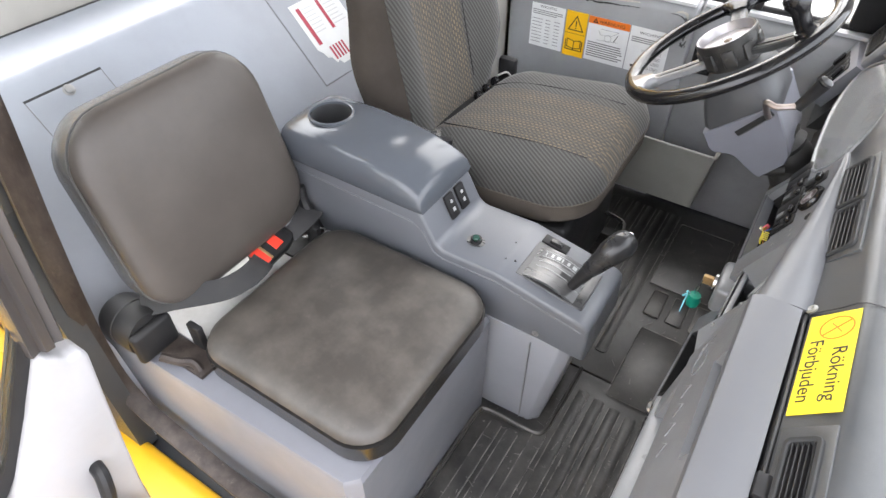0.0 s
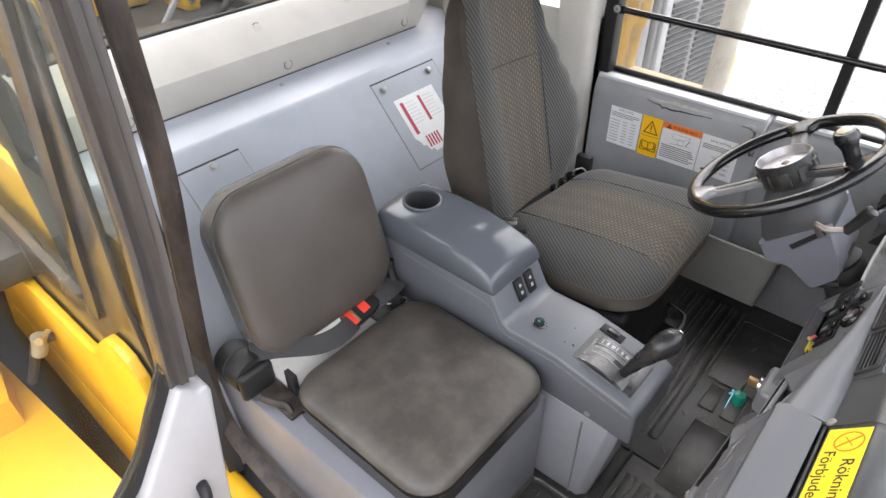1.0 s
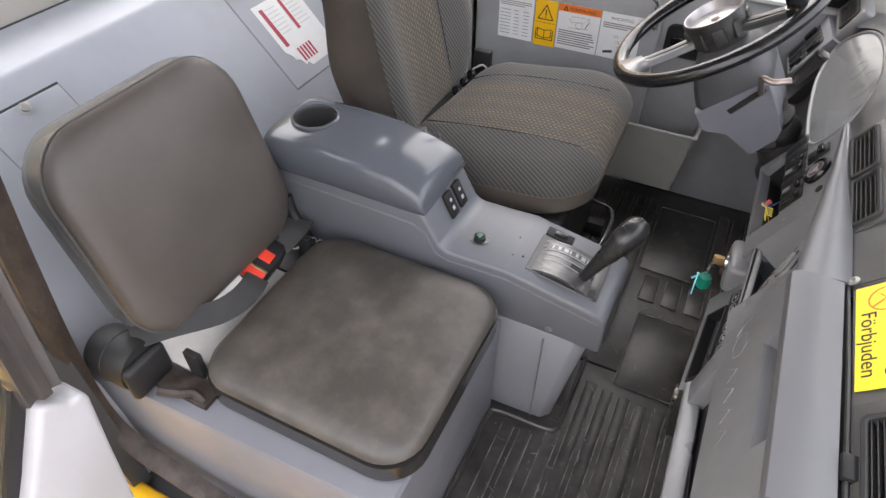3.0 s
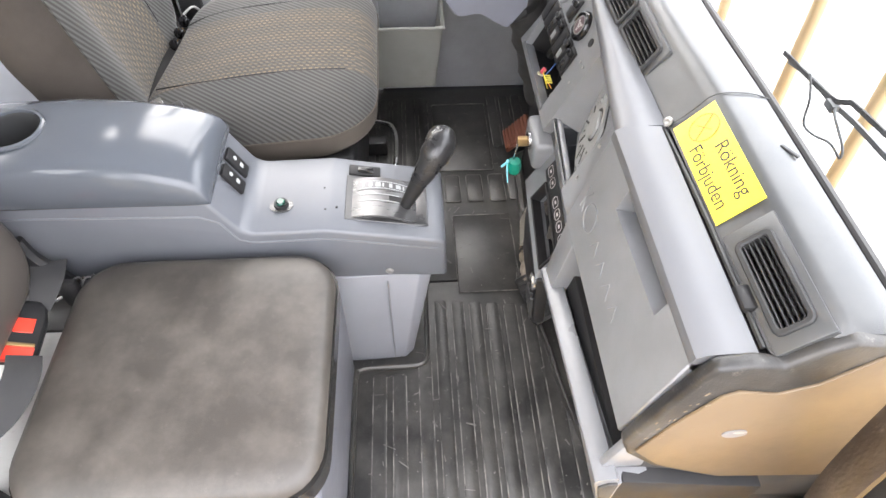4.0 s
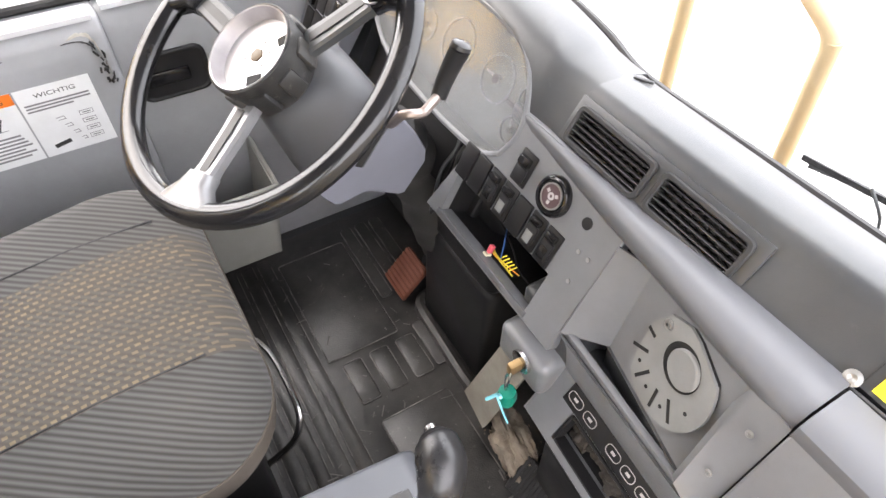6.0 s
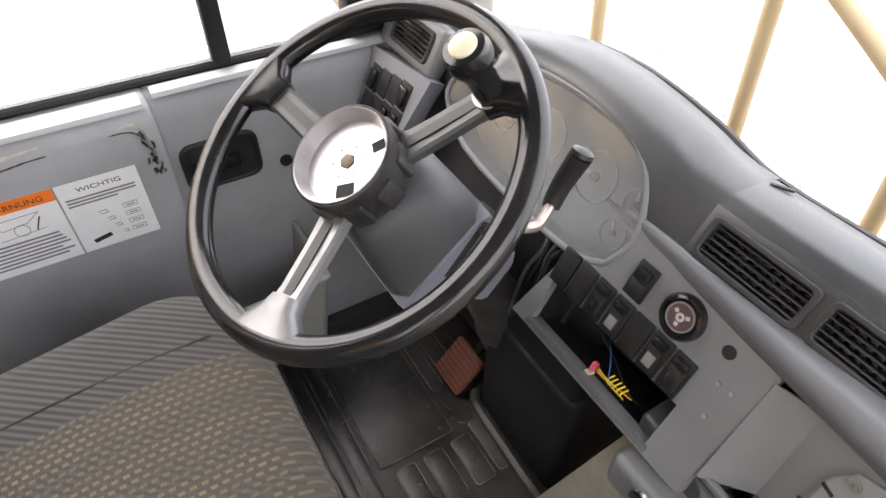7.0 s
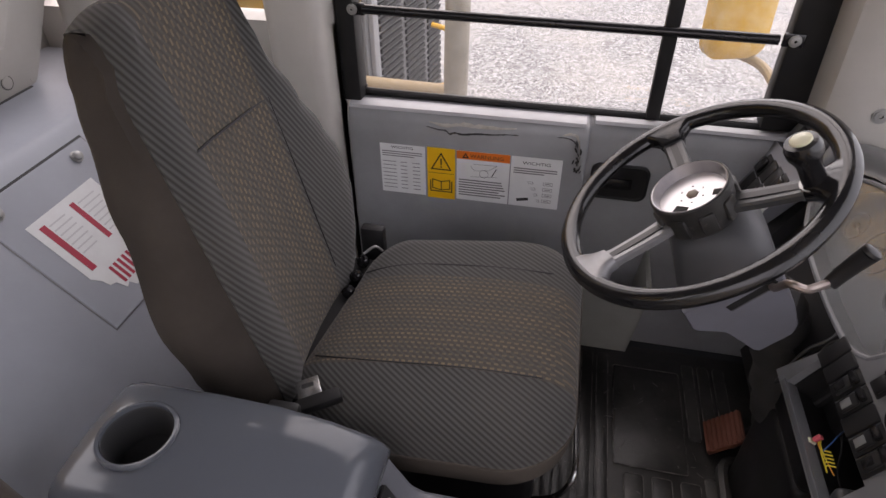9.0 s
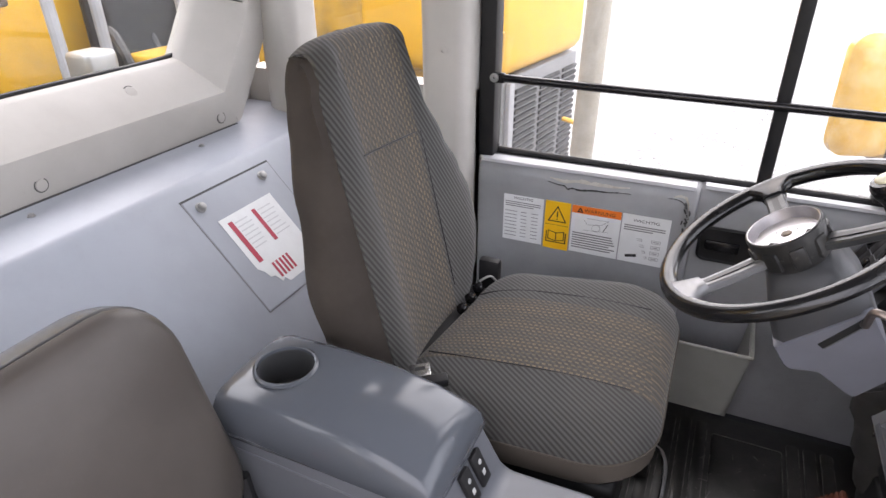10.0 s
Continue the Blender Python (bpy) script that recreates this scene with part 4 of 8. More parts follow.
cup = Matrix.Translation((-0.492, 0.113, 0.0))
cut(lid, lathe([(0.0, 0.540), (0.0475, 0.540), (0.0475, 0.66), (0.0, 0.66)], cup, 40))
b = lathe([(0.0475, 0.600), (0.053, 0.6055), (0.0525, 0.6095), (0.0490, 0.6105), (0.0462, 0.607), (0.0455, 0.600), (0.0440, 0.5445), (0.001, 0.5440), (0.001, 0.5425), (0.0455, 0.5425)], cup, 40)
part("cup_holder", b, VENT_FRAME, console, "round dark cup holder")
part("cup_rim", lathe([(0.0470, 0.6020), (0.0535, 0.6055), (0.0530, 0.6090), (0.0500, 0.6112), (0.0470, 0.6108), (0.0458, 0.6070)], cup, 40), GREY_GLOSS, console, "rounded rim of the cup hollow")
part("lid_seam", box(-0.575, -0.195, 0.0155, 0.0195, 0.519, 0.525, 0.001), BLACK, console, "dark seam under the lid")
fm = axes((-0.166, 0.115, 0.486), (0, 1, 0), (-0.42, 0, 0.90))
for i, y in enumerate((-0.006, 0.036)):
    rocker = part("rocker_switch", slab(y - 0.015, y + 0.015, -0.030, 0.028, -0.004, 0.005, fm, 0.003, 2), BLACK, console, "black rocker switch")
    part("legend", slab(y - 0.0045, y + 0.0045, -0.014, -0.005, 0.0045, 0.0058, fm), LAMP_GREY, rocker, "pale legend")
    part("legend", lathe([(0.0, 0), (0.0042, 0.0), (0.0042, 0.0015), (0.0, 0.0015)], fm @ Matrix.Translation((y, 0.010, 0.0045)), 14), LAMP_GREY, rocker, "pale legend")
tm = axes((-0.085, 0.082, 0.4395), (1, 0, 0), (0, 1, 0))
knob_plate = part("button_plate", lathe([(0.0, 0), (0.021, 0), (0.021, 0.0018), (0.0, 0.0018)], tm @ Matrix.Diagonal((1.0, 0.8, 1, 1)), 24), STEEL, console, "worn silver disc")
part("green_button", lathe([(0.0, 0.002), (0.0080, 0.002), (0.0080, 0.012), (0.0065, 0.014), (0.0, 0.014)], tm, 20), GREEN_DARK, knob_plate, "green push button in a zinc collar")
part("collar", lathe([(0.0085, 0.002), (0.0130, 0.002), (0.0125, 0.009), (0.0085, 0.009)], tm, 20), BLACK, knob_plate)
for x, y in ((-0.01, 0.125), (0.015, 0.075), (-0.005, 0.07)):
    part("stray_screw", lathe([(0.0, 0), (0.0025, 0), (0.002, 0.002), (0.0, 0.002)], Matrix.Translation((x, y, 0.4385)), 10), BLACK, console)
km = axes((0.062, 0.176, 0.4275), (0.98, 0, -0.19), (0, 1, 0))
small = part("rocker_switch", slab(-0.030, 0.030, -0.013, 0.013, 0, 0.006, km, 0.002, 2), BLACK, console, "small black rocker switch")
part("rocker", slab(-0.014, 0.016, -0.008, 0.008, 0.004, 0.009, km, 0.002, 2), BLACK_GLOSS, small)
# selector gate, a shallow barrel of brushed steel
rings = []
for i in range(11):
    a = -1 + 0.2 * i
    x = 0.100 + 0.062 * a
    z = 0.4210 - 0.19 * 0.062 * a + 0.016 * (1 - a * a)
    rings.append([(x, 0.052, z - 0.006), (x, 0.052, z), (x, 0.150, z), (x, 0.150, z - 0.006)])
gate = part("selector_gate", loft(rings), STEEL, console, "curved brushed steel selector plate")


def on_gate(u, y, w):
    a = (u - 0.100) / 0.062
    return (u, y, 0.4210 - 0.19 * 0.062 * a + 0.016 * (1 - a * a) + w)


def gate_strip(name, y0, y1, u0, u1, w, material, label="", n=10):
    """A thin printed strip that follows the curve of the gate."""
    rr = []
    for i in range(n + 1):
        u = u0 + (u1 - u0) * i / n
        rr.append([on_gate(u, y0, w - 0.0006), on_gate(u, y0, w), on_gate(u, y1, w), on_gate(u, y1, w - 0.0006)])
    return part(name, loft(rr), material, gate, label)


gate_strip("legend_band", 0.117, 0.147, 0.050, 0.150, 0.0008, surface("smoked_legend", (0.09, 0.09, 0.092), 0.3, metal=0.5, bump=0.0), "smoky legend band")
for y0, y1 in ((0.120, 0.1212), (0.1375, 0.1387)):
    gate_strip("legend_frame", y0, y1, 0.056, 0.148, 0.0014, LAMP_GREY)
for i in range(7):
    u = 0.060 + i * 0.0125
    gate_strip("gate_mark", 0.1245, 0.1345, u, u + 0.0030 + 0.003 * (i % 3), 0.0014, LAMP_GREY, n=1)
for y0, y1 in ((0.0885, 0.0900), (0.1045, 0.1060)):
    gate_strip("gate_line", y0, y1, 0.056, 0.128, 0.0010, LAMP_GREY)
gate_strip("gate_slot", 0.0905, 0.1040, 0.110, 0.150, 0.0008, BLACK, "dark lever slot")
part("gate_frame", slab(0.030, 0.176, 0.049, 0.162, -0.004, 0.0012, axes((0, 0, 0.4408), (0.98, 0, -0.19), (0, 1, 0)) @ Matrix.Translation((0, 0, 0.0)), 0.001), surface("dark_gate_frame", (0.035, 0.035, 0.036), 0.3, worn=(0.09, 0.088, 0.085), amount=0.5, scale=18, bump=0.05, speck=0.3), console, "dark frame round the selector gate")
b = box(0.158, 0.180, 0.050, 0.160, 0.395, 0.4115, 0.002)
part("gate_recess", b, bpy.data.materials["dark_gate_frame"], console, "dark end of the selector gate")
def grip(points, n=20):
    """A round body swept through (place, radius) pairs."""
    line = smooth_path([p for p, r in points], 5)
    k = len(line) - 1
    radii = [r for p, r in points]

    def size(t):
        u = t * (len(radii) - 1)
        a = min(int(u), len(radii) - 2)
        w = u - a
        w = w * w * (3 - 2 * w)
        return radii[a] * (1 - w) + radii[a + 1] * w

    return sweep(line, circle(1.0, n), per=0, taper=size)


lever = part("gear_lever", grip([((0.133, 0.089, 0.405), 0.009), ((0.146, 0.090, 0.436), 0.0115), ((0.160, 0.092, 0.465), 0.0145), ((0.172, 0.095, 0.490), 0.018)]), BLACK, console, "black gear lever")
part("lever_knob", grip([((0.166, 0.0935, 0.478), 0.0165), ((0.183, 0.099, 0.508), 0.0210), ((0.196, 0.110, 0.529), 0.0265), ((0.205, 0.126, 0.537), 0.0285), ((0.210, 0.143, 0.538), 0.0255), ((0.2115, 0.154, 0.5375), 0.0170), ((0.212, 0.158, 0.537), 0.006)]), BLACK_SATIN, lever, "smooth black grip")
part("lever_button", tube([(0.2115, 0.150, 0.541), (0.2125, 0.164, 0.541)], 0.0075, 12, per=0), CHROME, lever, "small bright release button")
part("pedestal_seam", box(0.098, 0.0995, 0.0055, 0.012, 0.0, 0.29, 0), INK_GREY, console, "thin upright seam")
part("side_screw", bolt(axes((0.104, 0.0172, 0.318), (1, 0, 0), (0, 0, 1)), 0.006, 0.003), BOLT, console, "bright screw head")

# ---------------------------------------------------------------- driver seat
dseat = thing("driver_seat", "high-backed driver seat in grey ribbed cloth with straw-flecked bands", "seat", (-0.16, 0.52, 0.0), turn=0.5)


def dc_warp(x, y, z):
    top = max(0.0, (z - 0.40) / 0.09)
    k = max(0.0, 1 - (x / 0.26) ** 2) * max(0.0, 1 - (y / 0.26) ** 2)
    bulge = 0.012 * (1 - min(1, abs(z - 0.42) / 0.07))
    xx = x + bulge * (1 if x > 0 else 0)
    y *= 1 - 0.13 * min(1.0, max(0.0, (-x - 0.06) / 0.17)) ** 1.5
    xx += 0.040 * min(1.0, max(0.0, (-x - 0.10) / 0.14)) ** 1.5 * min(1.0, max(0.0, (y + 0.12) / 0.22))
    return (xx - 0.012, y + 0.006, z + 0.030 * k * top + 0.11 * x - 0.012 + 0.030 * max(0.0, y / 0.26) * min(1, top))


b = pillow(0.246, 0.260, 0.115, [(0.03, 0.376), (0.008, 0.381), (0.0, 0.394), (0.001, 0.442)], dc_warp, 9)
part("cushion_side", b, CLOTH_SIDE, dseat, "plain brown cushion side")
b = pillow(0.246, 0.260, 0.115, [(-0.0015, 0.439), (-0.002, 0.446), (0.003, 0.462), (0.013, 0.474), (0.031, 0.485), (0.06, 0.489), (0.10, 0.490), (0.15, 0.4905), (0.2, 0.491)], dc_warp, 9)
tagged(part("cushion_piping", tube([dc_warp(x, y, 0.437) for x, y in rounded(0.2475, 0.2615, 0.115, 9)] + [dc_warp(*rounded(0.2475, 0.2615, 0.115, 9)[0], 0.437)], 0.0022, 6, per=0), CLOTH_SIDE, dseat), "sewn edge round the cushion")
part("cushion", b, CLOTH, dseat, "ribbed grey cloth with a flecked centre band", smooth=60)
for y in (-0.125, 0.128):
    line = [dc_warp(-0.21 + 0.045 * i, y, 0.4895) for i in range(10)]
    part("stitched_seam", tube(line, 0.0017, 6, per=2), BLACK, dseat, "dark stitched seam")


def along(table, z):
    """Straight steps between (height, value) pairs."""
    for (z0, a), (z1, c) in zip(table, table[1:]):
        if z <= z1:
            k = max(0.0, (z - z0) / (z1 - z0))
            k = k * k * (3 - 2 * k)
            return a * (1 - k) + c * k
    return table[-1][1]


FAR = [(0.40, 0.150), (0.44, 0.165), (0.475, 0.215), (0.52, 0.270), (0.58, 0.302), (0.66, 0.300), (0.74, 0.262), (0.82, 0.212), (0.93, 0.152), (1.03, 0.130), (1.065, 0.112), (1.09, 0.070)]
NEAR = [(0.40, 0.222), (0.44, 0.230), (0.52, 0.247), (0.64, 0.262), (0.80, 0.238), (0.93, 0.214), (1.01, 0.200), (1.045, 0.184), (1.07, 0.158), (1.09, 0.110)]
DEEP = [(0.40, 0.125), (0.44, 0.125), (0.56, 0.118), (0.80, 0.095), (1.04, 0.070), (1.09, 0.045)]


def db_front(z):
    return -0.238 - 0.22 * (z - 0.42) - 0.030 * max(0.0, (z - 1.03) / 0.06) ** 2 - 0.009 * max(0.0, (0.46 - z) / 0.03) ** 1.5


def db_cloth(z):
    """Places across the front cloth of the backrest, from the near crest to the far edge."""
    f, far, near = db_front(z), along(FAR, z), along(NEAR, z)
    crest = -min(0.200, near - 0.008)
    pts = [(crest, 0.004), (crest + 0.012, 0.014), (crest + 0.03, 0.018), (-0.135, 0.010), (-0.115, 0.004), (-0.07, 0.0), (-0.01, -0.002), (0.05, 0.0), (0.092, 0.004)]
    k = max(0.0, far - 0.11)
    pts += [(0.092 + k * 0.35, 0.010), (0.092 + k * 0.65, 0.016), (0.092 + k * 0.85, 0.012), (0.106 + k * 0.95, 0.0), (far, -0.022), (far, -0.045)] if far > 0.12 else [(0.096, 0.003), (0.102, 0.002), (0.108, 0.0), (0.112, -0.004), (far, -0.012), (far, -0.03)]
    return [(f + dx, y, z) for y, dx in pts]


def db_round(p):
    """Top edge of the backrest rounded down towards both sides."""
    x, y, z = p
    s = min(1.0, max(0.0, (z - 0.95) / 0.09))
    drop = 0.030 * max(0.0, (-y - 0.085) / 0.10) ** 2 + 0.020 * max(0.0, (y - 0.065) / 0.06) ** 2
    return (x, y, z - min(drop, 0.045) * s * s * (3 - 2 * s))


zs = [0.405 + 0.635 * i / 30 for i in range(31)]
rings, rows = [], []
for z in zs:
    f, far, near, deep = db_front(z), along(FAR, z), along(NEAR, z), along(DEEP, z)
    cloth = db_cloth(z)
    back_side = [(f - 0.05, far - 0.002, z), (f - deep, far * 0.93, z), (f - deep - 0.015, 0.0, z), (f - deep, -near * 0.94, z), (f - deep + 0.012, -near * 0.985, z), (f - deep * 0.62, -near, z), (f - deep * 0.28, -near + 0.004, z), (f - 0.008, cloth[0][1] - 0.012, z)]
    rings.append([(x - 0.004, y * 0.995, zz) for x, y, zz in cloth] + back_side)
    rows.append(cloth + [(x - 0.016, y * 0.985, zz) for x, y, zz in cloth[::-1]])
ROLL, last_cloth, last_ring = 0.034, db_cloth(zs[-1]), rings[-1]
mid, hind = db_front(zs[-1]) - 0.035, db_front(zs[-1]) - along(DEEP, zs[-1])
for i in range(1, 7):
    a = i * math.pi / 12
    c, s = 1 - math.cos(a), math.sin(a)
    rows.append([(x - ROLL * c, y * (1 - 0.07 * c), z + ROLL * s) for x, y, z in last_cloth] + [(x - ROLL * c - 0.012 * (1 - c), y * (0.985 - 0.07 * c), z + ROLL * s - 0.012 * s) for x, y, z in last_cloth[::-1]])
    rings.append([((x - ROLL * c - 0.006) if x > mid else (x + 0.012 * c), y * (0.985 - 0.08 * c), z + (ROLL - 0.007) * s) for x, y, z in last_ring])
for k in (0.5, 1.0):
    rows.append([(x + (hind + 0.004 - x) * k - ROLL * (1 - k), y * 0.93, z + ROLL - 0.010 * k * k) for x, y, z in last_cloth] + [(x + (hind + 0.004 - x) * k - ROLL * (1 - k), y * 0.915, z + ROLL - 0.012 - 0.010 * k * k) for x, y, z in last_cloth[::-1]])
rings = [[db_round(p) for p in r] for r in rings]
rows = [[db_round(p) for p in r] for r in rows]
rings.insert(0, [(x - 0.01, y * 0.93, 0.398) for x, y, zz in rings[0]])
part("backrest_shell", loft(rings), CLOTH_BROWN, dseat, "plain brown backrest side and back", smooth=60)
part("backrest", loft(rows), CLOTH_BACK, dseat, "ribbed grey cloth with a flecked centre panel", smooth=60)
line = [(db_front(0.868) + 0.004 - 0.002 * (abs(y) < 0.09), y, 0.868 - 0.08 * (y + 0.03)) for y in [-0.135 + 0.025 * i for i in range(10)]]
part("stitched_seam", tube(line, 0.0022, 6, per=2), BLACK, dseat, "dark seam across the backrest")
for y0, lo, hi in ((0.100, 0.50, 0.86), (-0.135, 0.52, 1.0)):
    line = [(db_front(z) + 0.0045, y0, z) for z in [lo + (hi - lo) * i / 8 for i in range(9)]]
    part("stitched_seam", tube(line, 0.0019, 6, per=2), BLACK, dseat, "dark stitched seam")
# Black box added so the gap between back and cushion reads as shade.
part("gap_filler", box(-0.27, -0.19, -0.19, 0.21, 0.36, 0.440, 0.008), BLACK, dseat, "black filler drawn as the shade under the backrest")
for y in (0.085, 0.135, 0.185):
    part("hinge_lug", lathe([(0.0, 0.0), (0.013, 0.0), (0.013, 0.012), (0.009, 0.016), (0.0, 0.016)], axes((-0.222, y, 0.452), (1, 0, 0), (0, 0.25, 1)), 14), BLACK_GLOSS, dseat, "black hinge hardware")
part("belt_slot_bar", tube([(-0.225, 0.195, 0.462), (-0.205, 0.215, 0.470), (-0.19, 0.222, 0.455)], 0.003, 8), BOLT, dseat, "small bright bar at the hinge")
part("suspension_box", box(-0.22, 0.19, -0.20, 0.20, 0.05, 0.335, 0.02, 3), BLACK, dseat, "black suspension housing")
part("slide_rail", box(-0.26, 0.24, -0.215, -0.175, -0.012, 0.05, 0.006), BLACK, dseat, "black steel slide rail")
part("slide_rail", box(-0.26, 0.24, 0.175, 0.215, -0.012, 0.05, 0.006), BLACK, dseat, "black steel slide rail")
part("release_bar", tube([(0.17, 0.16, 0.15), (0.245, 0.13, 0.16), (0.266, 0.085, 0.175), (0.273, 0.03, 0.186), (0.272, -0.065, 0.205), (0.263, -0.10, 0.192), (0.239, -0.106, 0.15), (0.19, -0.106, 0.12)], 0.0062, 10), CHROME, dseat, "bent steel seat release bar")
part("recline_knuckle", box(-0.245, -0.19, 0.235, 0.262, 0.40, 0.50, 0.008), BLACK, dseat, "black recliner joint")
part("recline_knuckle", box(-0.245, -0.19, -0.262, -0.235, 0.40, 0.50, 0.008), BLACK, dseat, "black recliner joint")
part("lap_belt_latch", box(-0.215, -0.14, -0.28, -0.25, 0.43, 0.448, 0.006), BLACK, dseat, "black latch strap")
cm = axes((-0.352, 0.318, 0.486), (0.75, 0.45, 0.1), (-0.5, 0.8, 0.0))
tongue = thing("belt_tongue", "bright steel belt tongue lying beside the driver cushion", "belt tongue", (-0.36, 0.31, 0.46))
part("plate", slab(-0.020, 0.020, -0.020, 0.024, 0, 0.003, cm, 0.006, 2), CHROME, tongue, "bright steel plate")
part("slot", slab(-0.010, 0.010, 0.004, 0.013, 0.0026, 0.0036, cm, 0.0002, 1), INK, tongue)
part("grip", slab(-0.026, 0.050, -0.040, -0.014, -0.012, 0.006, cm, 0.005, 2), BLACK, tongue, "black plastic grip")

# ---------------------------------------------------------------- rear wall hatches and label
RW = axes((rear_x(0.67), 0, 0.67), (0, 1, 0), (-0.669, 0, 0.743))


def rb(z):
    return (z - 0.67) / 0.743


def hatch(name, label, y0, y1, z0, z1, bolts):
    h = thing(name, label, "access hatch", (rear_x(z0), (y0 + y1) / 2, z0), kind="structure")
    part("hatch_plate", slab(y0, y1, rb(z0), rb(z1), -0.010, 0.0025, RW, 0.0015, 1), GREY_WALL, h)
    g = 0.0022
    for a0, a1, c0, c1 in ((y0 - g, y0, rb(z0) - g, rb(z1)), (y1, y1 + g, rb(z0) - g, rb(z1)), (y0, y1, rb(z0) - g, rb(z0)), (y0 - g, y1 + g, rb(z1), rb(z1) + 2.4 * g)):
        part("gap", slab(a0, a1, c0, c1, -0.002, 0.0012, RW, 0), INK if c1 > rb(z1) else INK_GREY, h, "dark gap")
    for y in bolts:
        part("thumb_screw", lathe([(0.0, 0.002), (0.013, 0.002), (0.013, 0.005), (0.010, 0.006), (0.0095, 0.013), (0.006, 0.015), (0.0, 0.015)], RW @ Matrix.Translation((y, rb(0.668), 0)), 18), BOLT, h, "round pale screw")
    return h


hatch("hatch", "square access hatch with two screws in the rear wall", 0.402, 0.70, 0.457, 0.688, (0.437, 0.652))
hatch("hatch", "small access hatch with one screw in the rear wall", -0.29, -0.11, 0.46, 0.677, (-0.199,))
for y in (0.16, 0.62):
    solo("wall_screw", bolt(Matrix.Translation((-1.12, y, 0.7385)), 0.006, 0.006), BOLT, "small screw on the rear ledge", "screw", "ledge screws")
lab = thing("warning_label", "torn white label with dark red bars on the rear hatch", "label", (-0.80, 0.53, 0.48))
torn = [(0.449, 0.633), (0.634, 0.633), (0.634, 0.478), (0.506, 0.478), (0.498, 0.489), (0.487, 0.485), (0.479, 0.501), (0.466, 0.504), (0.461, 0.517), (0.449, 0.528)]
part("paper", loft([[RW @ Vector((y, rb(z), w)) for y, z in torn] for w in (0.003, 0.0036)]), WHITE_STICKER, lab)
for y0, y1, z0, z1 in ((0.466, 0.480, 0.535, 0.622), (0.548, 0.560, 0.553, 0.622)):
    part("red_bar", slab(y0, y1, rb(z0), rb(z1), 0.0036, 0.0042, RW, 0), RED_INK, lab)
for i in range(5):
    part("red_stripe", slab(0.492 + i * 0.013, 0.499 + i * 0.013, rb(0.492), rb(0.523), 0.0036, 0.0042, RW, 0), RED_INK, lab)
for i in range(7):
    for y0 in (0.484, 0.565):
        z = 0.617 - i * 0.0092
        part("print_line", slab(y0, y0 + 0.052 - rng.random() * 0.012, rb(z - 0.0022), rb(z), 0.0036, 0.0040, RW, 0), FAINT_INK, lab)

# ---------------------------------------------------------------- side wall details
SW_ = axes((0, 1.0165, 0), (1, 0, 0), (0, 0, 1))


def flat(x0, x1, z0, z1, w, material, parent, name="print_line", label=""):
    return part(name, slab(x0, x1, z0, z1, w, w + 0.0004, SW_, 0), material, parent, label, smooth=0)


def label_sheet(name, label, x0, x1, z0, z1, material):
    t = thing(name, label, "label", ((x0 + x1) / 2, 1.017, z0))
    flat(x0, x1, z0, z1, 0.0, material, t, "sheet")
    return t


Z0, Z1 = 0.431, 0.570
t = label_sheet("notice_label", "white printed table notice on the side wall", -0.434, -0.319, Z0, Z1, WHITE_STICKER)
lettering("heading", "WICHTIG", 0.0105, INK, t, SW_ @ Matrix.Translation((-0.377, 0.558, 0.0006)), align="CENTER", squash=1.25)
for i in range(3):
    flat(-0.429, -0.327 - 0.02 * (i == 2), 0.548 - i * 0.006, 0.5505 - i * 0.006, 0.0005, INK_GREY, t)
for i in range(8):
    z = 0.520 - i * 0.0108
    flat(-0.429, -0.394, z, z + 0.0018, 0.0005, INK_GREY, t)
    flat(-0.383, -0.366, z, z + 0.0018, 0.0005, INK_GREY, t)
    flat(-0.352, -0.333, z, z + 0.0018, 0.0005, INK_GREY, t)
t = label_sheet("caution_label", "amber label with a warning triangle and an open book", -0.314, -0.244, Z0 - 0.004, Z1 + 0.001, AMBER_STICKER)
cx = -0.279


def stroke(points, w, z_off, parent, name="line", material=INK):
    """A printed line of even width on the side wall."""
    for (xa, za), (xb, zb) in zip(points, points[1:]):
        d = math.hypot(xb - xa, zb - za)
        mm = SW_ @ Matrix.Translation((xa, za, z_off)) @ Matrix.Rotation(math.atan2(zb - za, xb - xa), 4, "Z")
        part(name, slab(-w / 2, d + w / 2, -w / 2, w / 2, 0, 0.0004, mm, 0), material, parent, smooth=0)


stroke([(cx - 0.024, 0.512), (cx + 0.024, 0.512), (cx, 0.556), (cx - 0.024, 0.512)], 0.0032, 0.0006, t, "triangle_side")
flat(cx - 0.0018, cx + 0.0018, 0.524, 0.542, 0.0006, INK, t, "exclamation_stroke")
flat(cx - 0.0018, cx + 0.0018, 0.517, 0.5205, 0.0006, INK, t, "exclamation_dot")
flat(-0.311, -0.247, 0.5005, 0.5015, 0.0006, INK, t, "divider")
stroke([(cx, 0.452), (cx - 0.022, 0.457), (cx - 0.022, 0.482), (cx, 0.477), (cx + 0.022, 0.482), (cx + 0.022, 0.457), (cx, 0.452), (cx, 0.477)], 0.0024, 0.0006, t, "book_outline")
stroke([(cx - 0.027, 0.478), (cx - 0.027, 0.448), (cx + 0.027, 0.448), (cx + 0.027, 0.478)], 0.0028, 0.0006, t, "book_cover")
t = label_sheet("warning_notice", "white notice with an orange WARNUNG heading", -0.240, -0.110, Z0, Z1, WHITE_STICKER)
flat(-0.240, -0.110, 0.548, Z1, 0.0005, ORANGE, t, "orange_heading_band")
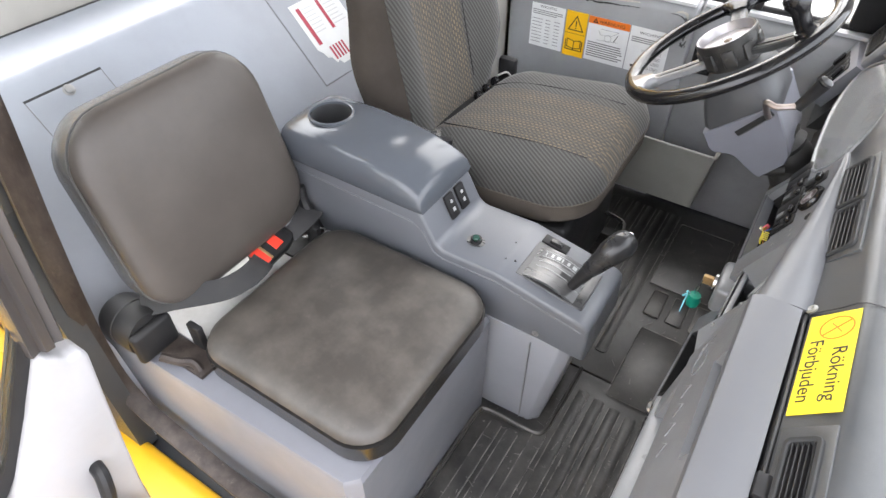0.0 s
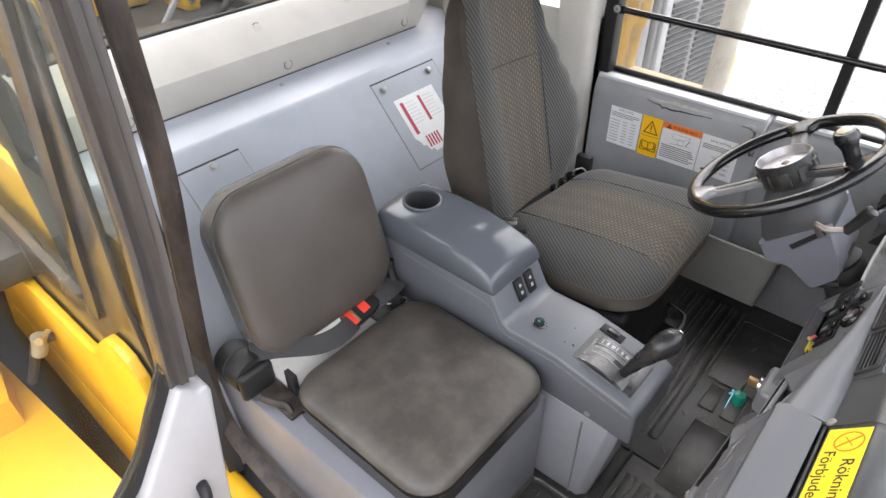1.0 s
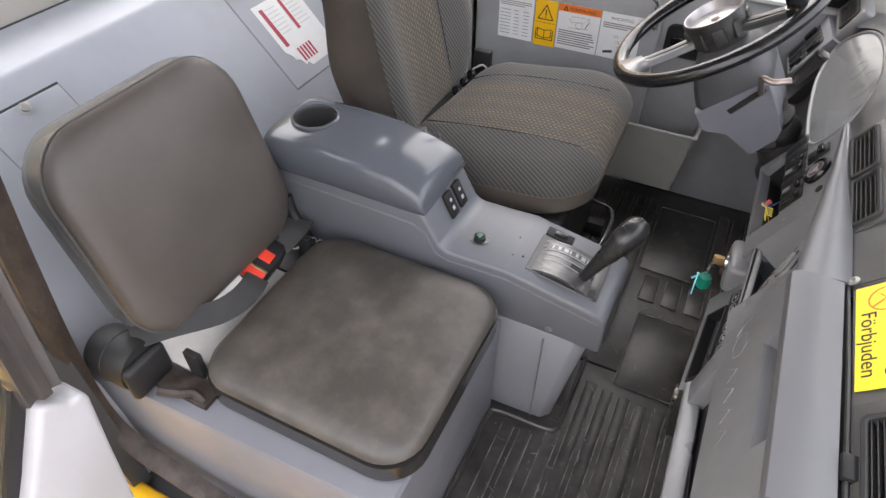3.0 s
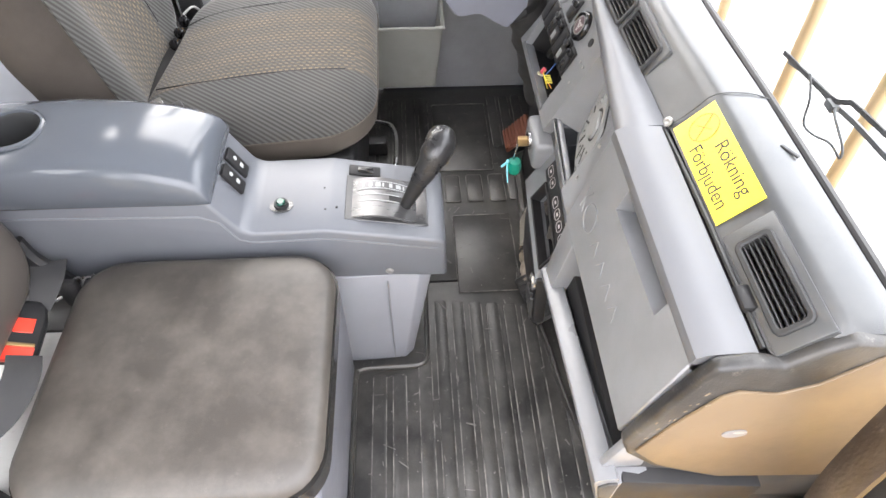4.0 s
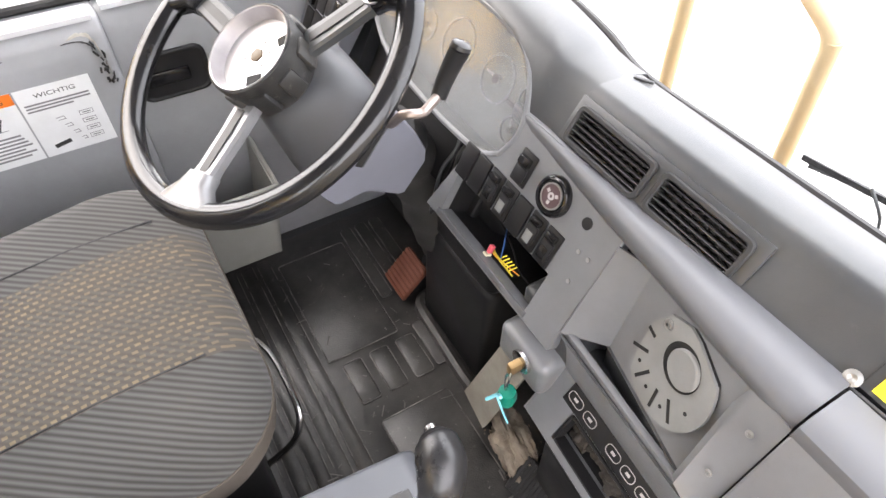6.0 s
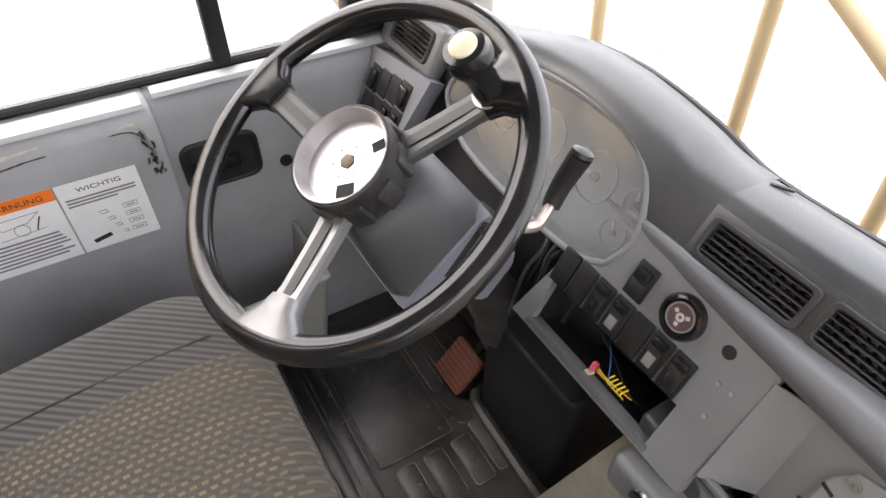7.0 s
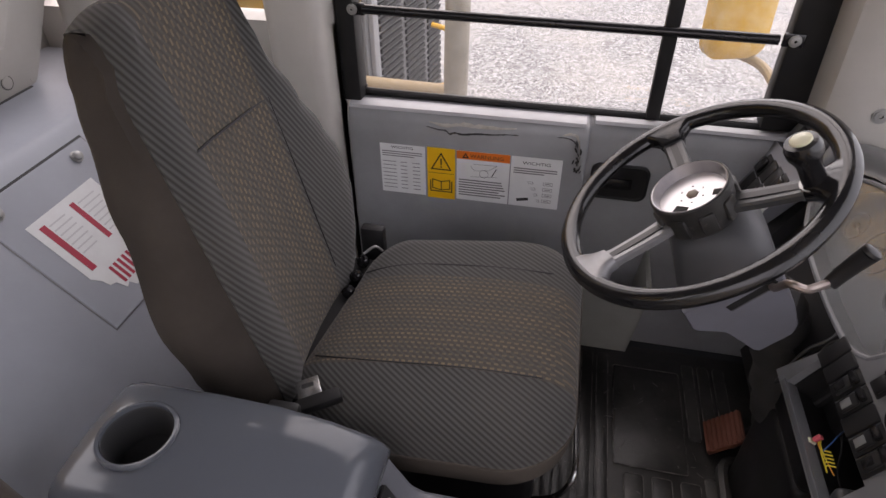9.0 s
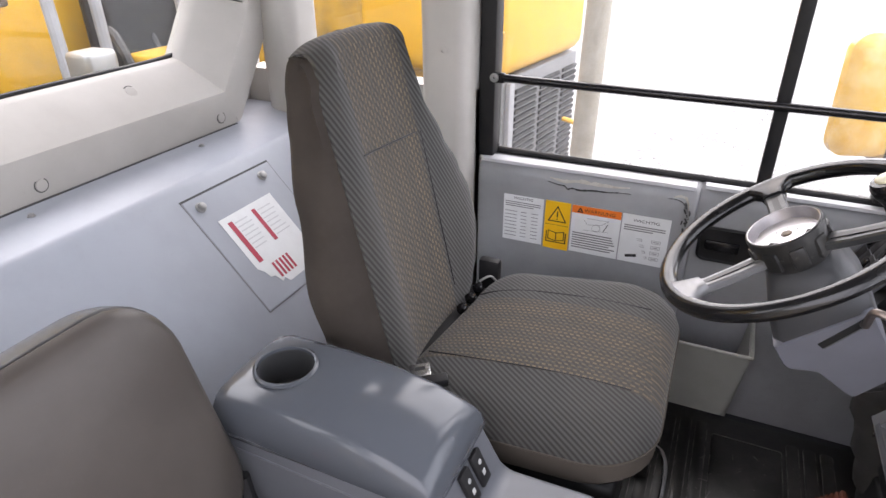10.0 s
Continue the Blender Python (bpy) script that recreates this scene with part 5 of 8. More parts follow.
lettering("heading", "WARNUNG", 0.0135, INK, t, SW_ @ Matrix.Translation((-0.166, 0.5535, 0.0011)), align="CENTER", squash=1.15)
stroke([(-0.224, 0.5525), (-0.212, 0.5525), (-0.218, 0.563), (-0.224, 0.5525)], 0.003, 0.001, t, "triangle_side")
stroke([(-0.205, 0.530), (-0.196, 0.518), (-0.160, 0.522), (-0.140, 0.537), (-0.198, 0.536)], 0.0009, 0.0005, t, "outline", INK_GREY)
stroke([(-0.172 + 0.011 * math.cos(a * 0.7), 0.511 + 0.011 * math.sin(a * 0.7)) for a in range(10)], 0.0009, 0.0005, t, "outline", INK_GREY)
stroke([(-0.205, 0.500), (-0.140, 0.505)], 0.0009, 0.0005, t, "outline", INK_GREY)
stroke([(-0.152, 0.506), (-0.147, 0.517), (-0.142, 0.527)], 0.0022, 0.0005, t, "pictogram_stroke")
for i in range(7):
    z = 0.488 - i * 0.0072
    flat(-0.234, -0.117 - rng.random() * 0.02, z, z + 0.0034, 0.0005, INK_GREY, t)
t = label_sheet("notice_label", "white notice with small diagrams and a black pointer", -0.107, 0.014, Z0, Z1, WHITE_STICKER)
lettering("heading", "WICHTIG", 0.0115, INK, t, SW_ @ Matrix.Translation((-0.046, 0.550, 0.0006)), align="CENTER", squash=1.35)
for i in range(3):
    flat(-0.100, 0.004 - 0.03 * (i == 2), 0.537 - i * 0.0062, 0.540 - i * 0.0062, 0.0005, INK_GREY, t)
for i in range(4):
    z = 0.497 - i * 0.0165
    stroke([(-0.026, z), (-0.004, z), (-0.004, z + 0.008), (-0.026, z + 0.008), (-0.026, z)], 0.0009, 0.0005, t, "box_outline", INK_GREY)
    flat(-0.022, -0.008, z + 0.003, z + 0.0048, 0.0005, INK_GREY, t)
    stroke([(-0.062 + i * 0.008, z + 0.001), (-0.050 + i * 0.006, z + 0.001), (-0.052 + i * 0.006, z + 0.007), (-0.064 + i * 0.008, z + 0.006)], 0.001, 0.0005, t, "diagram", INK_GREY)
stroke([(-0.084, 0.449), (-0.063, 0.453)], 0.008, 0.0005, t, "pointer")

WALL = bpy.data.objects["wall_left"]
TORN = surface("torn_pale_foam", (0.42, 0.40, 0.36), 0.8, worn=(0.28, 0.25, 0.21), amount=0.7, scale=60, grain=400, bump=0.4)


def ragged(name, pts, width, lift, material, label, jag):
    """A torn line along the side wall whose width wavers and tapers to nothing at both ends."""
    line = smooth_path([(x, 1.018, z) for x, z in pts], 5)
    n = len(line) - 1
    b = bmesh.new()
    rows = []
    for i, p in enumerate(line):
        w = width * math.sin(math.pi * min(1.0, max(0.0, (i + 0.25) / (n + 0.5)))) ** 0.6 * (1 - jag + 2 * jag * rng.random())
        y = (1.0165 if p.z < 0.612 else 1.0165 + (p.z - 0.612) * 0.42) - lift
        rows.append([b.verts.new((p.x, y, p.z - w)), b.verts.new((p.x, y - lift * 0.5, p.z)), b.verts.new((p.x, y + 0.001, p.z + w)), b.verts.new((p.x, y + 0.005, p.z))])
    for r0, r1 in zip(rows, rows[1:]):
        for k in range(4):
            b.faces.new((r0[k], r0[(k + 1) % 4], r1[(k + 1) % 4], r1[k]))
    return part(name, b, material, WALL, label)


ragged("torn_edge", [(-0.31, 0.634), (-0.27, 0.628), (-0.235, 0.632), (-0.19, 0.631), (-0.14, 0.632), (-0.10, 0.636)], 0.0065, 0.0012, TORN, "pale torn lip of the padded edge", 0.45)
ragged("crack", [(-0.315, 0.624), (-0.288, 0.619), (-0.268, 0.618), (-0.258, 0.611), (-0.246, 0.615), (-0.225, 0.613), (-0.19, 0.617), (-0.155, 0.618), (-0.125, 0.621), (-0.095, 0.622)], 0.0018, 0.0016, INK, "dark crack along the padded edge", 0.7)
ragged("torn_edge", [(0.005, 0.630), (0.025, 0.634), (0.040, 0.628), (0.047, 0.610), (0.050, 0.585), (0.053, 0.560)], 0.0050, 0.0012, TORN, "chipped pale corner of the panel", 0.6)
ragged("crack", [(-0.005, 0.626), (0.015, 0.626), (0.030, 0.622), (0.040, 0.612), (0.044, 0.595)], 0.0014, 0.0016, INK, "dark crack round the chipped corner", 0.7)
b = bmesh.new()
for i in range(26):
    x, z = 0.036 + rng.random() * 0.020, 0.535 + rng.random() * 0.085
    w = 0.0005 + rng.random() * 0.0014
    b = box(-w, w, -0.001, 0.001, -w * 3.2, w * 3.2, 0, bm=b, m=Matrix.Translation((x, 1.0162 + max(0.0, z - 0.612) * 0.42, z)) @ Matrix.Rotation(-0.5 + rng.random(), 4, "Y"))
part("scuff", b, INK, WALL, "worn flecks at the panel corner")
hm = axes((0.150, 1.0395, 0.515), (1, 0, 0), (0, 0, 1))
handle = thing("door_pull", "black recessed pull handle in the side wall", "handle", (0.15, 1.03, 0.47), kind="structure")
b = loft([[hm @ Vector((x, y, w)) for x, y in rounded(0.068 * s, 0.048 * s, 0.022 * s)] for s, w in ((1.0, 0.0), (1.0, 0.004), (0.92, 0.006), (0.86, 0.003))])
part("surround", b, BLACK, handle)
part("grip", slab(-0.050, 0.030, -0.014, 0.014, 0.006, 0.014, hm, 0.005, 2), BLACK_GLOSS, handle)
solo("wall_plug", lathe([(0.0, 0), (0.012, 0), (0.0115, 0.004), (0.0, 0.005)], axes((0.262, 1.040, 0.475), (1, 0, 0), (0, 0, 1)), 18), BLACK, "black round plug in the side wall", "plug")

POCKET = surface("olive_grey_plastic", (0.235, 0.235, 0.215), 0.5, worn=(0.16, 0.155, 0.14), amount=0.5, scale=6, grain=800, bump=0.1, speck=0.2)
pocket = thing("wall_pocket", "olive-grey plastic storage pocket on the side wall", "pocket", (0.09, 0.94, 0.12), kind="structure")
b = loft([[(-0.10, 0.862, 0.318), (0.252, 0.862, 0.318), (0.230, 0.872, 0.12), (-0.10, 0.872, 0.12)], [(-0.10, 0.868, 0.318), (0.249, 0.868, 0.318), (0.227, 0.878, 0.12), (-0.10, 0.878, 0.12)]])
b = loft([[(-0.10, 0.872, 0.12), (0.230, 0.872, 0.12), (0.232, 1.045, 0.12), (-0.10, 1.045, 0.12)], [(-0.10, 0.872, 0.125), (0.230, 0.872, 0.125), (0.232, 1.045, 0.125), (-0.10, 1.045, 0.125)]], bm=b)
part("front", b, POCKET, pocket)
b = loft([[(0.252, 0.862, 0.318), (0.255, 1.045, 0.318), (0.233, 1.045, 0.12), (0.230, 0.872, 0.12)], [(0.246, 0.862, 0.318), (0.249, 1.045, 0.318), (0.227, 1.045, 0.12), (0.224, 0.872, 0.12)]])
part("end", b, POCKET, pocket)
b = tube([(-0.10, 0.864, 0.318), (0.12, 0.864, 0.318), (0.242, 0.864, 0.318), (0.253, 0.874, 0.319), (0.254, 0.95, 0.319), (0.254, 1.04, 0.319)], 0.005, 8)
part("rim", b, POCKET, pocket, "rounded rim")

# ---------------------------------------------------------------- dashboard
dash = thing("dashboard", "grey moulded dashboard with vents, switches and glove box", "dashboard", (0.5, 0.2, 0.3))
PM = axes((0.413, 0, 0.519), (0, -1, 0), (0.44, 0, 0.898))
VM = axes((0.503, 0, 0.687), (0, -1, 0), (0.527, 0, 0.85))
GM = axes((0.434, 0, 0.700), (0, -1, 0), (0.230, 0, 0.973))


def pb(z):
    return (z - 0.519) / 0.898


def vb(z):
    return (z - 0.687) / 0.85


def gb(z):
    return (z - 0.700) / 0.973


def plate(name, m, y0, y1, b0, b1, w0, w1, material, parent, label="", bevel=0.002, seg=2):
    return part(name, slab(-y1, -y0, b0, b1, w0, w1, m, bevel, seg), material, parent, label)


def quad(pts, thick, material, name, parent, label=""):
    """A flat panel with thickness, drawn back from its face."""
    p = [Vector(q) for q in pts]
    n = (p[1] - p[0]).cross(p[2] - p[0]).normalized() * thick
    rings = []
    for i in range(9):
        s = i / 8
        a, c = p[0].lerp(p[1], s), p[3].lerp(p[2], s)
        row = [a.lerp(c, k / 8) for k in range(9)]
        rings.append(row + [q - n for q in row[::-1]])
    return part(name, loft(rings), material, parent, label, smooth=50)


# switch panel with the open cubby
panel = part("switch_panel", slab(-0.515, -0.195, pb(0.500), pb(0.70), -0.02, 0, PM, 0.002), GREY, dash, "grey switch panel with an open slot")
cl = [(0.425, 0.634), (0.410, 0.672), (0.425, 0.715), (0.452, 0.745), (0.50, 0.762), (0.58, 0.768), (0.68, 0.760), (0.76, 0.735), (0.82, 0.690), (0.82, 0.655), (0.74, 0.620), (0.60, 0.610), (0.50, 0.612), (0.455, 0.618)]
cut(panel, loft([[PM @ Vector((-yy, pb(zz), w)) for yy, zz in cl] for w in (-0.08, 0.05)]))
cut(panel, extrude([(0.470, 0.632), (0.54, 0.632), (0.54, 0.40), (0.513, 0.49)], "x", 0.2, 0.7, 0))
cut(panel, slab(-0.475, -0.255, pb(0.513), pb(0.5725), -0.05, 0.02, PM, 0.0))
b = slab(-0.476, -0.254, pb(0.505), pb(0.508), -0.15, -0.015, PM, 0)
b = slab(-0.476, -0.254, pb(0.572), pb(0.576), -0.15, -0.015, PM, 0, bm=b)
b = slab(-0.478, -0.474, pb(0.505), pb(0.575), -0.15, -0.015, PM, 0, bm=b)
b = slab(-0.256, -0.252, pb(0.505), pb(0.575), -0.15, -0.015, PM, 0, bm=b)
b = slab(-0.478, -0.252, pb(0.505), pb(0.575), -0.155, -0.15, PM, 0, bm=b)
cubby = part("cubby_lining", b, BLACK, dash, "dark open slot")
part("slot_rim", slab(-0.480, -0.250, pb(0.505), pb(0.5135), 0.0, 0.003, PM, 0.001), SILVER, cubby, "pale lower lip")

loom = thing("wire_loom", "loose coloured wires with a pink connector in the slot", "wires", (0.42, 0.33, 0.51))


def pm(y, z, w):
    return PM @ Vector((-y, pb(z), w))


part("pink_connector", slab(-0.370, -0.363, pb(0.517), pb(0.529), -0.021, -0.013, PM, 0.001), PINK, loom)
part("white_connector", slab(-0.372, -0.363, pb(0.511), pb(0.516), -0.022, -0.010, PM, 0.001), IVORY, loom)
for i, mt in enumerate((WIRE_O, WIRE_Y, WIRE_O, WIRE_Y)):
    part("wire", tube([pm(0.360, 0.521 + i * 0.002, -0.016), pm(0.345, 0.522 + i * 0.002, -0.016 + 0.002 * i), pm(0.325, 0.525, -0.018), pm(0.305, 0.526, -0.022)], 0.0009, 6), mt, loom)
for i in range(5):
    y = 0.338 - i * 0.0062
    part("yellow_coil", tube([pm(y, 0.519, -0.020), pm(y + 0.003, 0.526, -0.012), pm(y + 0.002, 0.532, -0.022)], 0.0012, 6), WIRE_Y, loom)
part("wire", tube([pm(0.385, 0.545, -0.05), pm(0.365, 0.545, -0.03), pm(0.35, 0.535, -0.02), pm(0.34, 0.528, -0.012)], 0.0011, 6), WIRE_B, loom)
part("wire", tube([pm(0.44, 0.562, -0.04), pm(0.40, 0.55, -0.04), pm(0.36, 0.53, -0.05), pm(0.32, 0.520, -0.04), pm(0.28, 0.512, -0.05)], 0.0015, 6), BLACK, loom)

LEGEND = plain("dim_legend_window", (0.17, 0.175, 0.175), 0.3)
SYMBOL = plain("pale_symbol_print", (0.42, 0.40, 0.40), 0.4)
# switches along the slot
y = 0.482
for i, kind in enumerate("bbrlblr"):
    w = 0.030
    s = plate("rocker_switch" if kind != "b" else "blank_plate", PM, y - w, y - 0.0012, pb(0.5735), pb(0.6205), 0.0, 0.006 if kind == "b" else 0.004, BLACK, dash, "black blanking plate" if kind == "b" else "black rocker switch")
    if kind != "b":
        plate("rocker", PM, y - w + 0.004, y - 0.005, pb(0.580), pb(0.606), 0.003, 0.009, BLACK, s, bevel=0.003)
        plate("cap", PM, y - w + 0.005, y - 0.006, pb(0.608), pb(0.6165), 0.003, 0.012, BLACK_GLOSS, s, bevel=0.002)
        plate("legend", PM, y - w + 0.008, y - 0.009, pb(0.583), pb(0.598), 0.0085, 0.0096, LEGEND if kind == "l" else BLACK_GLOSS, s, "pale legend window" if kind == "l" else "", bevel=0.0006)
    y -= 0.0318
s = plate("rocker_switch", PM, 0.356, 0.386, pb(0.625), pb(0.668), 0.0, 0.004, BLACK, dash, "black rocker switch")
plate("rocker", PM, 0.360, 0.382, pb(0.629), pb(0.648), 0.003, 0.009, BLACK, s, bevel=0.003)
plate("cap", PM, 0.361, 0.381, pb(0.651), pb(0.662), 0.003, 0.012, BLACK_GLOSS, s, bevel=0.002)
hz = PM @ Matrix.Translation((-0.308, pb(0.648), 0))
knob = part("round_switch", lathe([(0.0, 0), (0.0275, 0.0), (0.0275, 0.005), (0.025, 0.009), (0.022, 0.010), (0.0205, 0.006), (0.0, 0.006)], hz, 36), BLACK_GLOSS, dash, "round black rotary switch with a pale ring")
part("pale_ring", lathe([(0.0155, 0.0062), (0.0175, 0.0062), (0.0175, 0.0085), (0.0155, 0.0085)], hz, 30), BOLT, knob)
part("dark_disc", lathe([(0.0, 0.006), (0.0155, 0.006), (0.0155, 0.0078), (0.0, 0.0078)], hz, 30), surface("maroon_disc", (0.075, 0.045, 0.048), 0.4, bump=0.0), knob)
part("symbol", lathe([(0.0022, 0.0078), (0.0052, 0.0078), (0.0052, 0.0085), (0.0022, 0.0085)], hz, 16), SYMBOL, knob)
for k in range(3):
    mm = hz @ Matrix.Rotation(radians(120 * k + 30), 4, "Z")
    part("symbol", slab(0.0066, 0.0112, -0.0022, 0.0022, 0.0078, 0.0085, mm, 0), SYMBOL, knob)
part("drilled_hole", lathe([(0.0, 0.0), (0.0075, 0.0), (0.0078, 0.0012), (0.0, 0.0012)], PM @ Matrix.Translation((-0.248, pb(0.652), 0)), 20), DARK_HOLE, dash, "open drilled hole")
for yy, zz in ((0.237, 0.621), (0.220, 0.622), (0.226, 0.586)):
    part("drilled_hole", lathe([(0.0, 0), (0.003, 0), (0.003, 0.0012), (0.0, 0.0012)], PM @ Matrix.Translation((-yy, pb(zz), 0)), 12), BOLT, dash)

# silver ridge that widens towards the glove box
rings = []
for yy, xr, zr, xe, ze in ((0.44, 0.497, 0.690, 0.512, 0.694), (0.36, 0.492, 0.692, 0.508, 0.694), (0.20, 0.474, 0.694, 0.508, 0.702), (0.08, 0.457, 0.700, 0.508, 0.710), (-0.055, 0.440, 0.703, 0.507, 0.716)):
    w = xe - xr
    rings.append([(xr + 0.018, yy, zr - 0.036), (xr + 0.008, yy, zr - 0.024), (xr + 0.0025, yy, zr - 0.014), (xr + 0.0005, yy, zr - 0.006), (xr + 0.002, yy, zr + 0.0005), (xr + w * 0.18, yy, zr + (ze - zr) * 0.3 + 0.004), (xr + w * 0.45, yy, zr + (ze - zr) * 0.6 + 0.004), (xe, yy, ze), (xe + 0.02, yy, ze - 0.03)])
part("ridge_moulding", loft(rings), SILVER, dash, "silver-grey ridge moulding", smooth=75)

# recess with the speaker grille
A, B_, C_, D_ = (0.490, 0.150, 0.660), (0.458, 0.146, 0.535), (0.412, -0.030, 0.540), (0.452, -0.012, 0.692)
quad([(0.480, 0.196, 0.660), (0.418, 0.193, 0.535), B_, A], 0.004, GREY, "recess_side", dash)
quad([A, B_, C_, D_], 0.004, GREY, "recess_back", dash)
quad([(0.4515, -0.010, 0.690), (0.391, -0.021, 0.562), (0.402, -0.056, 0.522), (0.437, -0.056, 0.700)], 0.012, GREY, "recess_cheek", dash)
quad([(0.490, 0.155, 0.665), (0.450, -0.01, 0.692), (0.476, -0.01, 0.700), (0.494, 0.198, 0.69)], 0.004, GREY, "recess_top", dash)
# The pocket's walls and floor take a darker grey that paints in their shade.
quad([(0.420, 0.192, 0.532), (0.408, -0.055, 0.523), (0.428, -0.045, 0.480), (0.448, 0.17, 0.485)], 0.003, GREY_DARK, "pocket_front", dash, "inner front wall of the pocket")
quad([(0.445, 0.19, 0.486), (0.424, -0.05, 0.482), (0.452, -0.03, 0.478), (0.49, 0.16, 0.482)], 0.003, GREY_DARK, "pocket_floor", dash, "pocket floor in dark grey painted as shade")
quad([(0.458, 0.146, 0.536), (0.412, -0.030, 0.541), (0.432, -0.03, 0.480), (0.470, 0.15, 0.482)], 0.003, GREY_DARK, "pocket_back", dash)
SM = axes((0.4585, 0.062, 0.614), (Vector(D_) - Vector(A)).normalized(), (Vector(A) - Vector(B_)).normalized())
fan = [(0.0, 0.055), (0.018, 0.050)] + [(0.066 * math.cos(radians(a)), 0.066 * math.sin(radians(a)) - 0.004) for a in range(30, -136, -11)] + [(-0.050, -0.02), (-0.046, 0.022), (-0.028, 0.048)]
b = bmesh.new()
lo_ = [b.verts.new(SM @ Vector((p[0], p[1], 0.006))) for p in fan]
hi_ = [b.verts.new(SM @ Vector((p[0], p[1], 0.010))) for p in fan]
b.faces.new(lo_[::-1])
b.faces.new(hi_)
for i in range(len(fan)):
    b.faces.new((lo_[i], lo_[(i + 1) % len(fan)], hi_[(i + 1) % len(fan)], hi_[i]))
SPK = surface("speaker_plate_grey", (0.21, 0.214, 0.212), 0.55, worn=(0.15, 0.152, 0.15), amount=0.5, scale=14, bump=0.08, speck=0.2)
spk = part("speaker_plate", b, SPK, dash, "pale grey fan-shaped speaker plate")
# Smaller black copy of the fan paints the shadow below the raised plate.
part("plate_shadow", loft([[SM @ Vector((p[0] * 0.93 + 0.003, p[1] * 0.93 + 0.004, w)) for p in fan] for w in (0.0005, 0.0065)]), BLACK, spk, "black layer painted in for the shadow under the plate")
# Offset near-black disc paints the crescent of shadow beside the speaker disc.
part("disc_shadow", lathe([(0.0, 0.0098), (0.0275, 0.0098), (0.0275, 0.0106), (0.0, 0.0106)], SM @ Matrix.Translation((0.013, 0.011, 0)), 32), DARK_HOLE, spk, "crescent shadow beside the disc, painted near-black")
part("speaker_disc", lathe([(0.0, 0.008), (0.0225, 0.008), (0.0225, 0.0135), (0.0205, 0.0150), (0.0, 0.0150)], SM @ Matrix.Translation((0.0175, 0.0125, 0)), 32), SPK, spk)
for a in (165, 200, 235, 270, 300):
    mm = SM @ Matrix.Rotation(radians(a), 4, "Z")
    part("slit", slab(0.036, 0.0625 if a != 165 else 0.050, -0.0021, 0.0021, 0.0096, 0.0106, mm, 0), DARK_HOLE, spk)
for a in (218, 252, 285, 330):
    part("pin_hole", lathe([(0.0, 0.0096), (0.0024, 0.0096), (0.0024, 0.0106), (0.0, 0.0106)], SM @ Matrix.Rotation(radians(a), 4, "Z") @ Matrix.Translation((0.05, 0, 0)), 10), DARK_HOLE, spk)
part("plate_screw", bolt(SM @ Matrix.Translation((-0.026, 0.036, 0.010)), 0.005, 0.003), BOLT, spk)
for p in ((0.433, -0.036, 0.662), (0.411, -0.036, 0.600)):
    part("cheek_screw", bolt(axes(Vector(p) + Vector((-0.004, 0, 0.002)), (0, -1, 0), (0.343, 0, 0.939)), 0.0030, 0.0018), BOLT, dash)

# heater control strip and open radio slot below the pocket
RM = axes((0.4165, 0, 0.462), (-0.06, -1, -0.03), (-0.06, 0, 0.99))
RS = axes((0.4185, 0, 0.466), (-0.06, -1, -0.03), (0.45, 0, 0.89))
plate("pocket_lip", RM, -0.056, 0.198, -0.004, 0.070, -0.010, 0.0, GREY, dash, "grey lip in front of the pocket", bevel=0.003)


def window_frame(m, outer, inner, w0, w1):
    """A flat frame: an outer rectangle with a rectangular hole."""
    def rect(r, w):
        return [m @ Vector((x, y, w)) for x, y in ((r[0], r[2]), (r[1], r[2]), (r[1], r[3]), (r[0], r[3]))]
    small = (outer[0] + 0.004, outer[1] - 0.004, outer[2] + 0.004, outer[3] - 0.004)
    rows = [rect(inner, w0), rect(inner, w1 - 0.002), rect((inner[0] - 0.002, inner[1] + 0.002, inner[2] - 0.002, inner[3] + 0.002), w1), rect(small, w1), rect(outer, w1 - 0.004), rect(outer, w0)]
    return loft(rows + rows[:1], caps=(False, False))


part("slot_deck", window_frame(RS, (-0.188, 0.056, -0.110, 0.0), (-0.126, 0.048, -0.092, -0.040), -0.03, -0.001), GREY, dash, "grey sloping deck with the empty radio slot")
strip_ = plate("control_strip", RS, -0.056, 0.152, -0.037, -0.002, -0.004, 0.0006, BLACK, dash, "black heater control strip with white symbols", bevel=0.0005)


def ring_mark(u0, u1, v0, v1, parent):
    pts = [RS @ Vector(((u0 + u1) / 2 + x, (v0 + v1) / 2 + y, 0.001)) for x, y in rounded((u1 - u0) / 2, (v1 - v0) / 2, (v1 - v0) * 0.42, 4)]
    part("symbol_outline", tube(pts + pts[:1], 0.0005, 5, per=0), SYMBOL, parent, "white outlined symbol")


for u0, u1 in ((-0.148, -0.122), (-0.116, -0.094), (-0.068, -0.044), (-0.038, -0.016), (-0.010, 0.012), (0.020, 0.042)):
    ring_mark(u0, u1, -0.028, -0.013, strip_)
    part("symbol", slab((u0 + u1) / 2 - 0.0035, (u0 + u1) / 2 + 0.0035, -0.0225, -0.0185, 0.0006, 0.0013, RS, 0), SYMBOL, strip_)
b = slab(-0.135, 0.052, -0.100, -0.035, -0.115, -0.112, RS, 0)
b = slab(-0.135, 0.052, -0.040, -0.036, -0.115, -0.03, RS, 0, bm=b)
b = slab(-0.135, 0.052, -0.096, -0.092, -0.115, -0.03, RS, 0, bm=b)
part("open_slot", b, DARK_HOLE, dash, "empty radio slot")
b = bmesh.new()
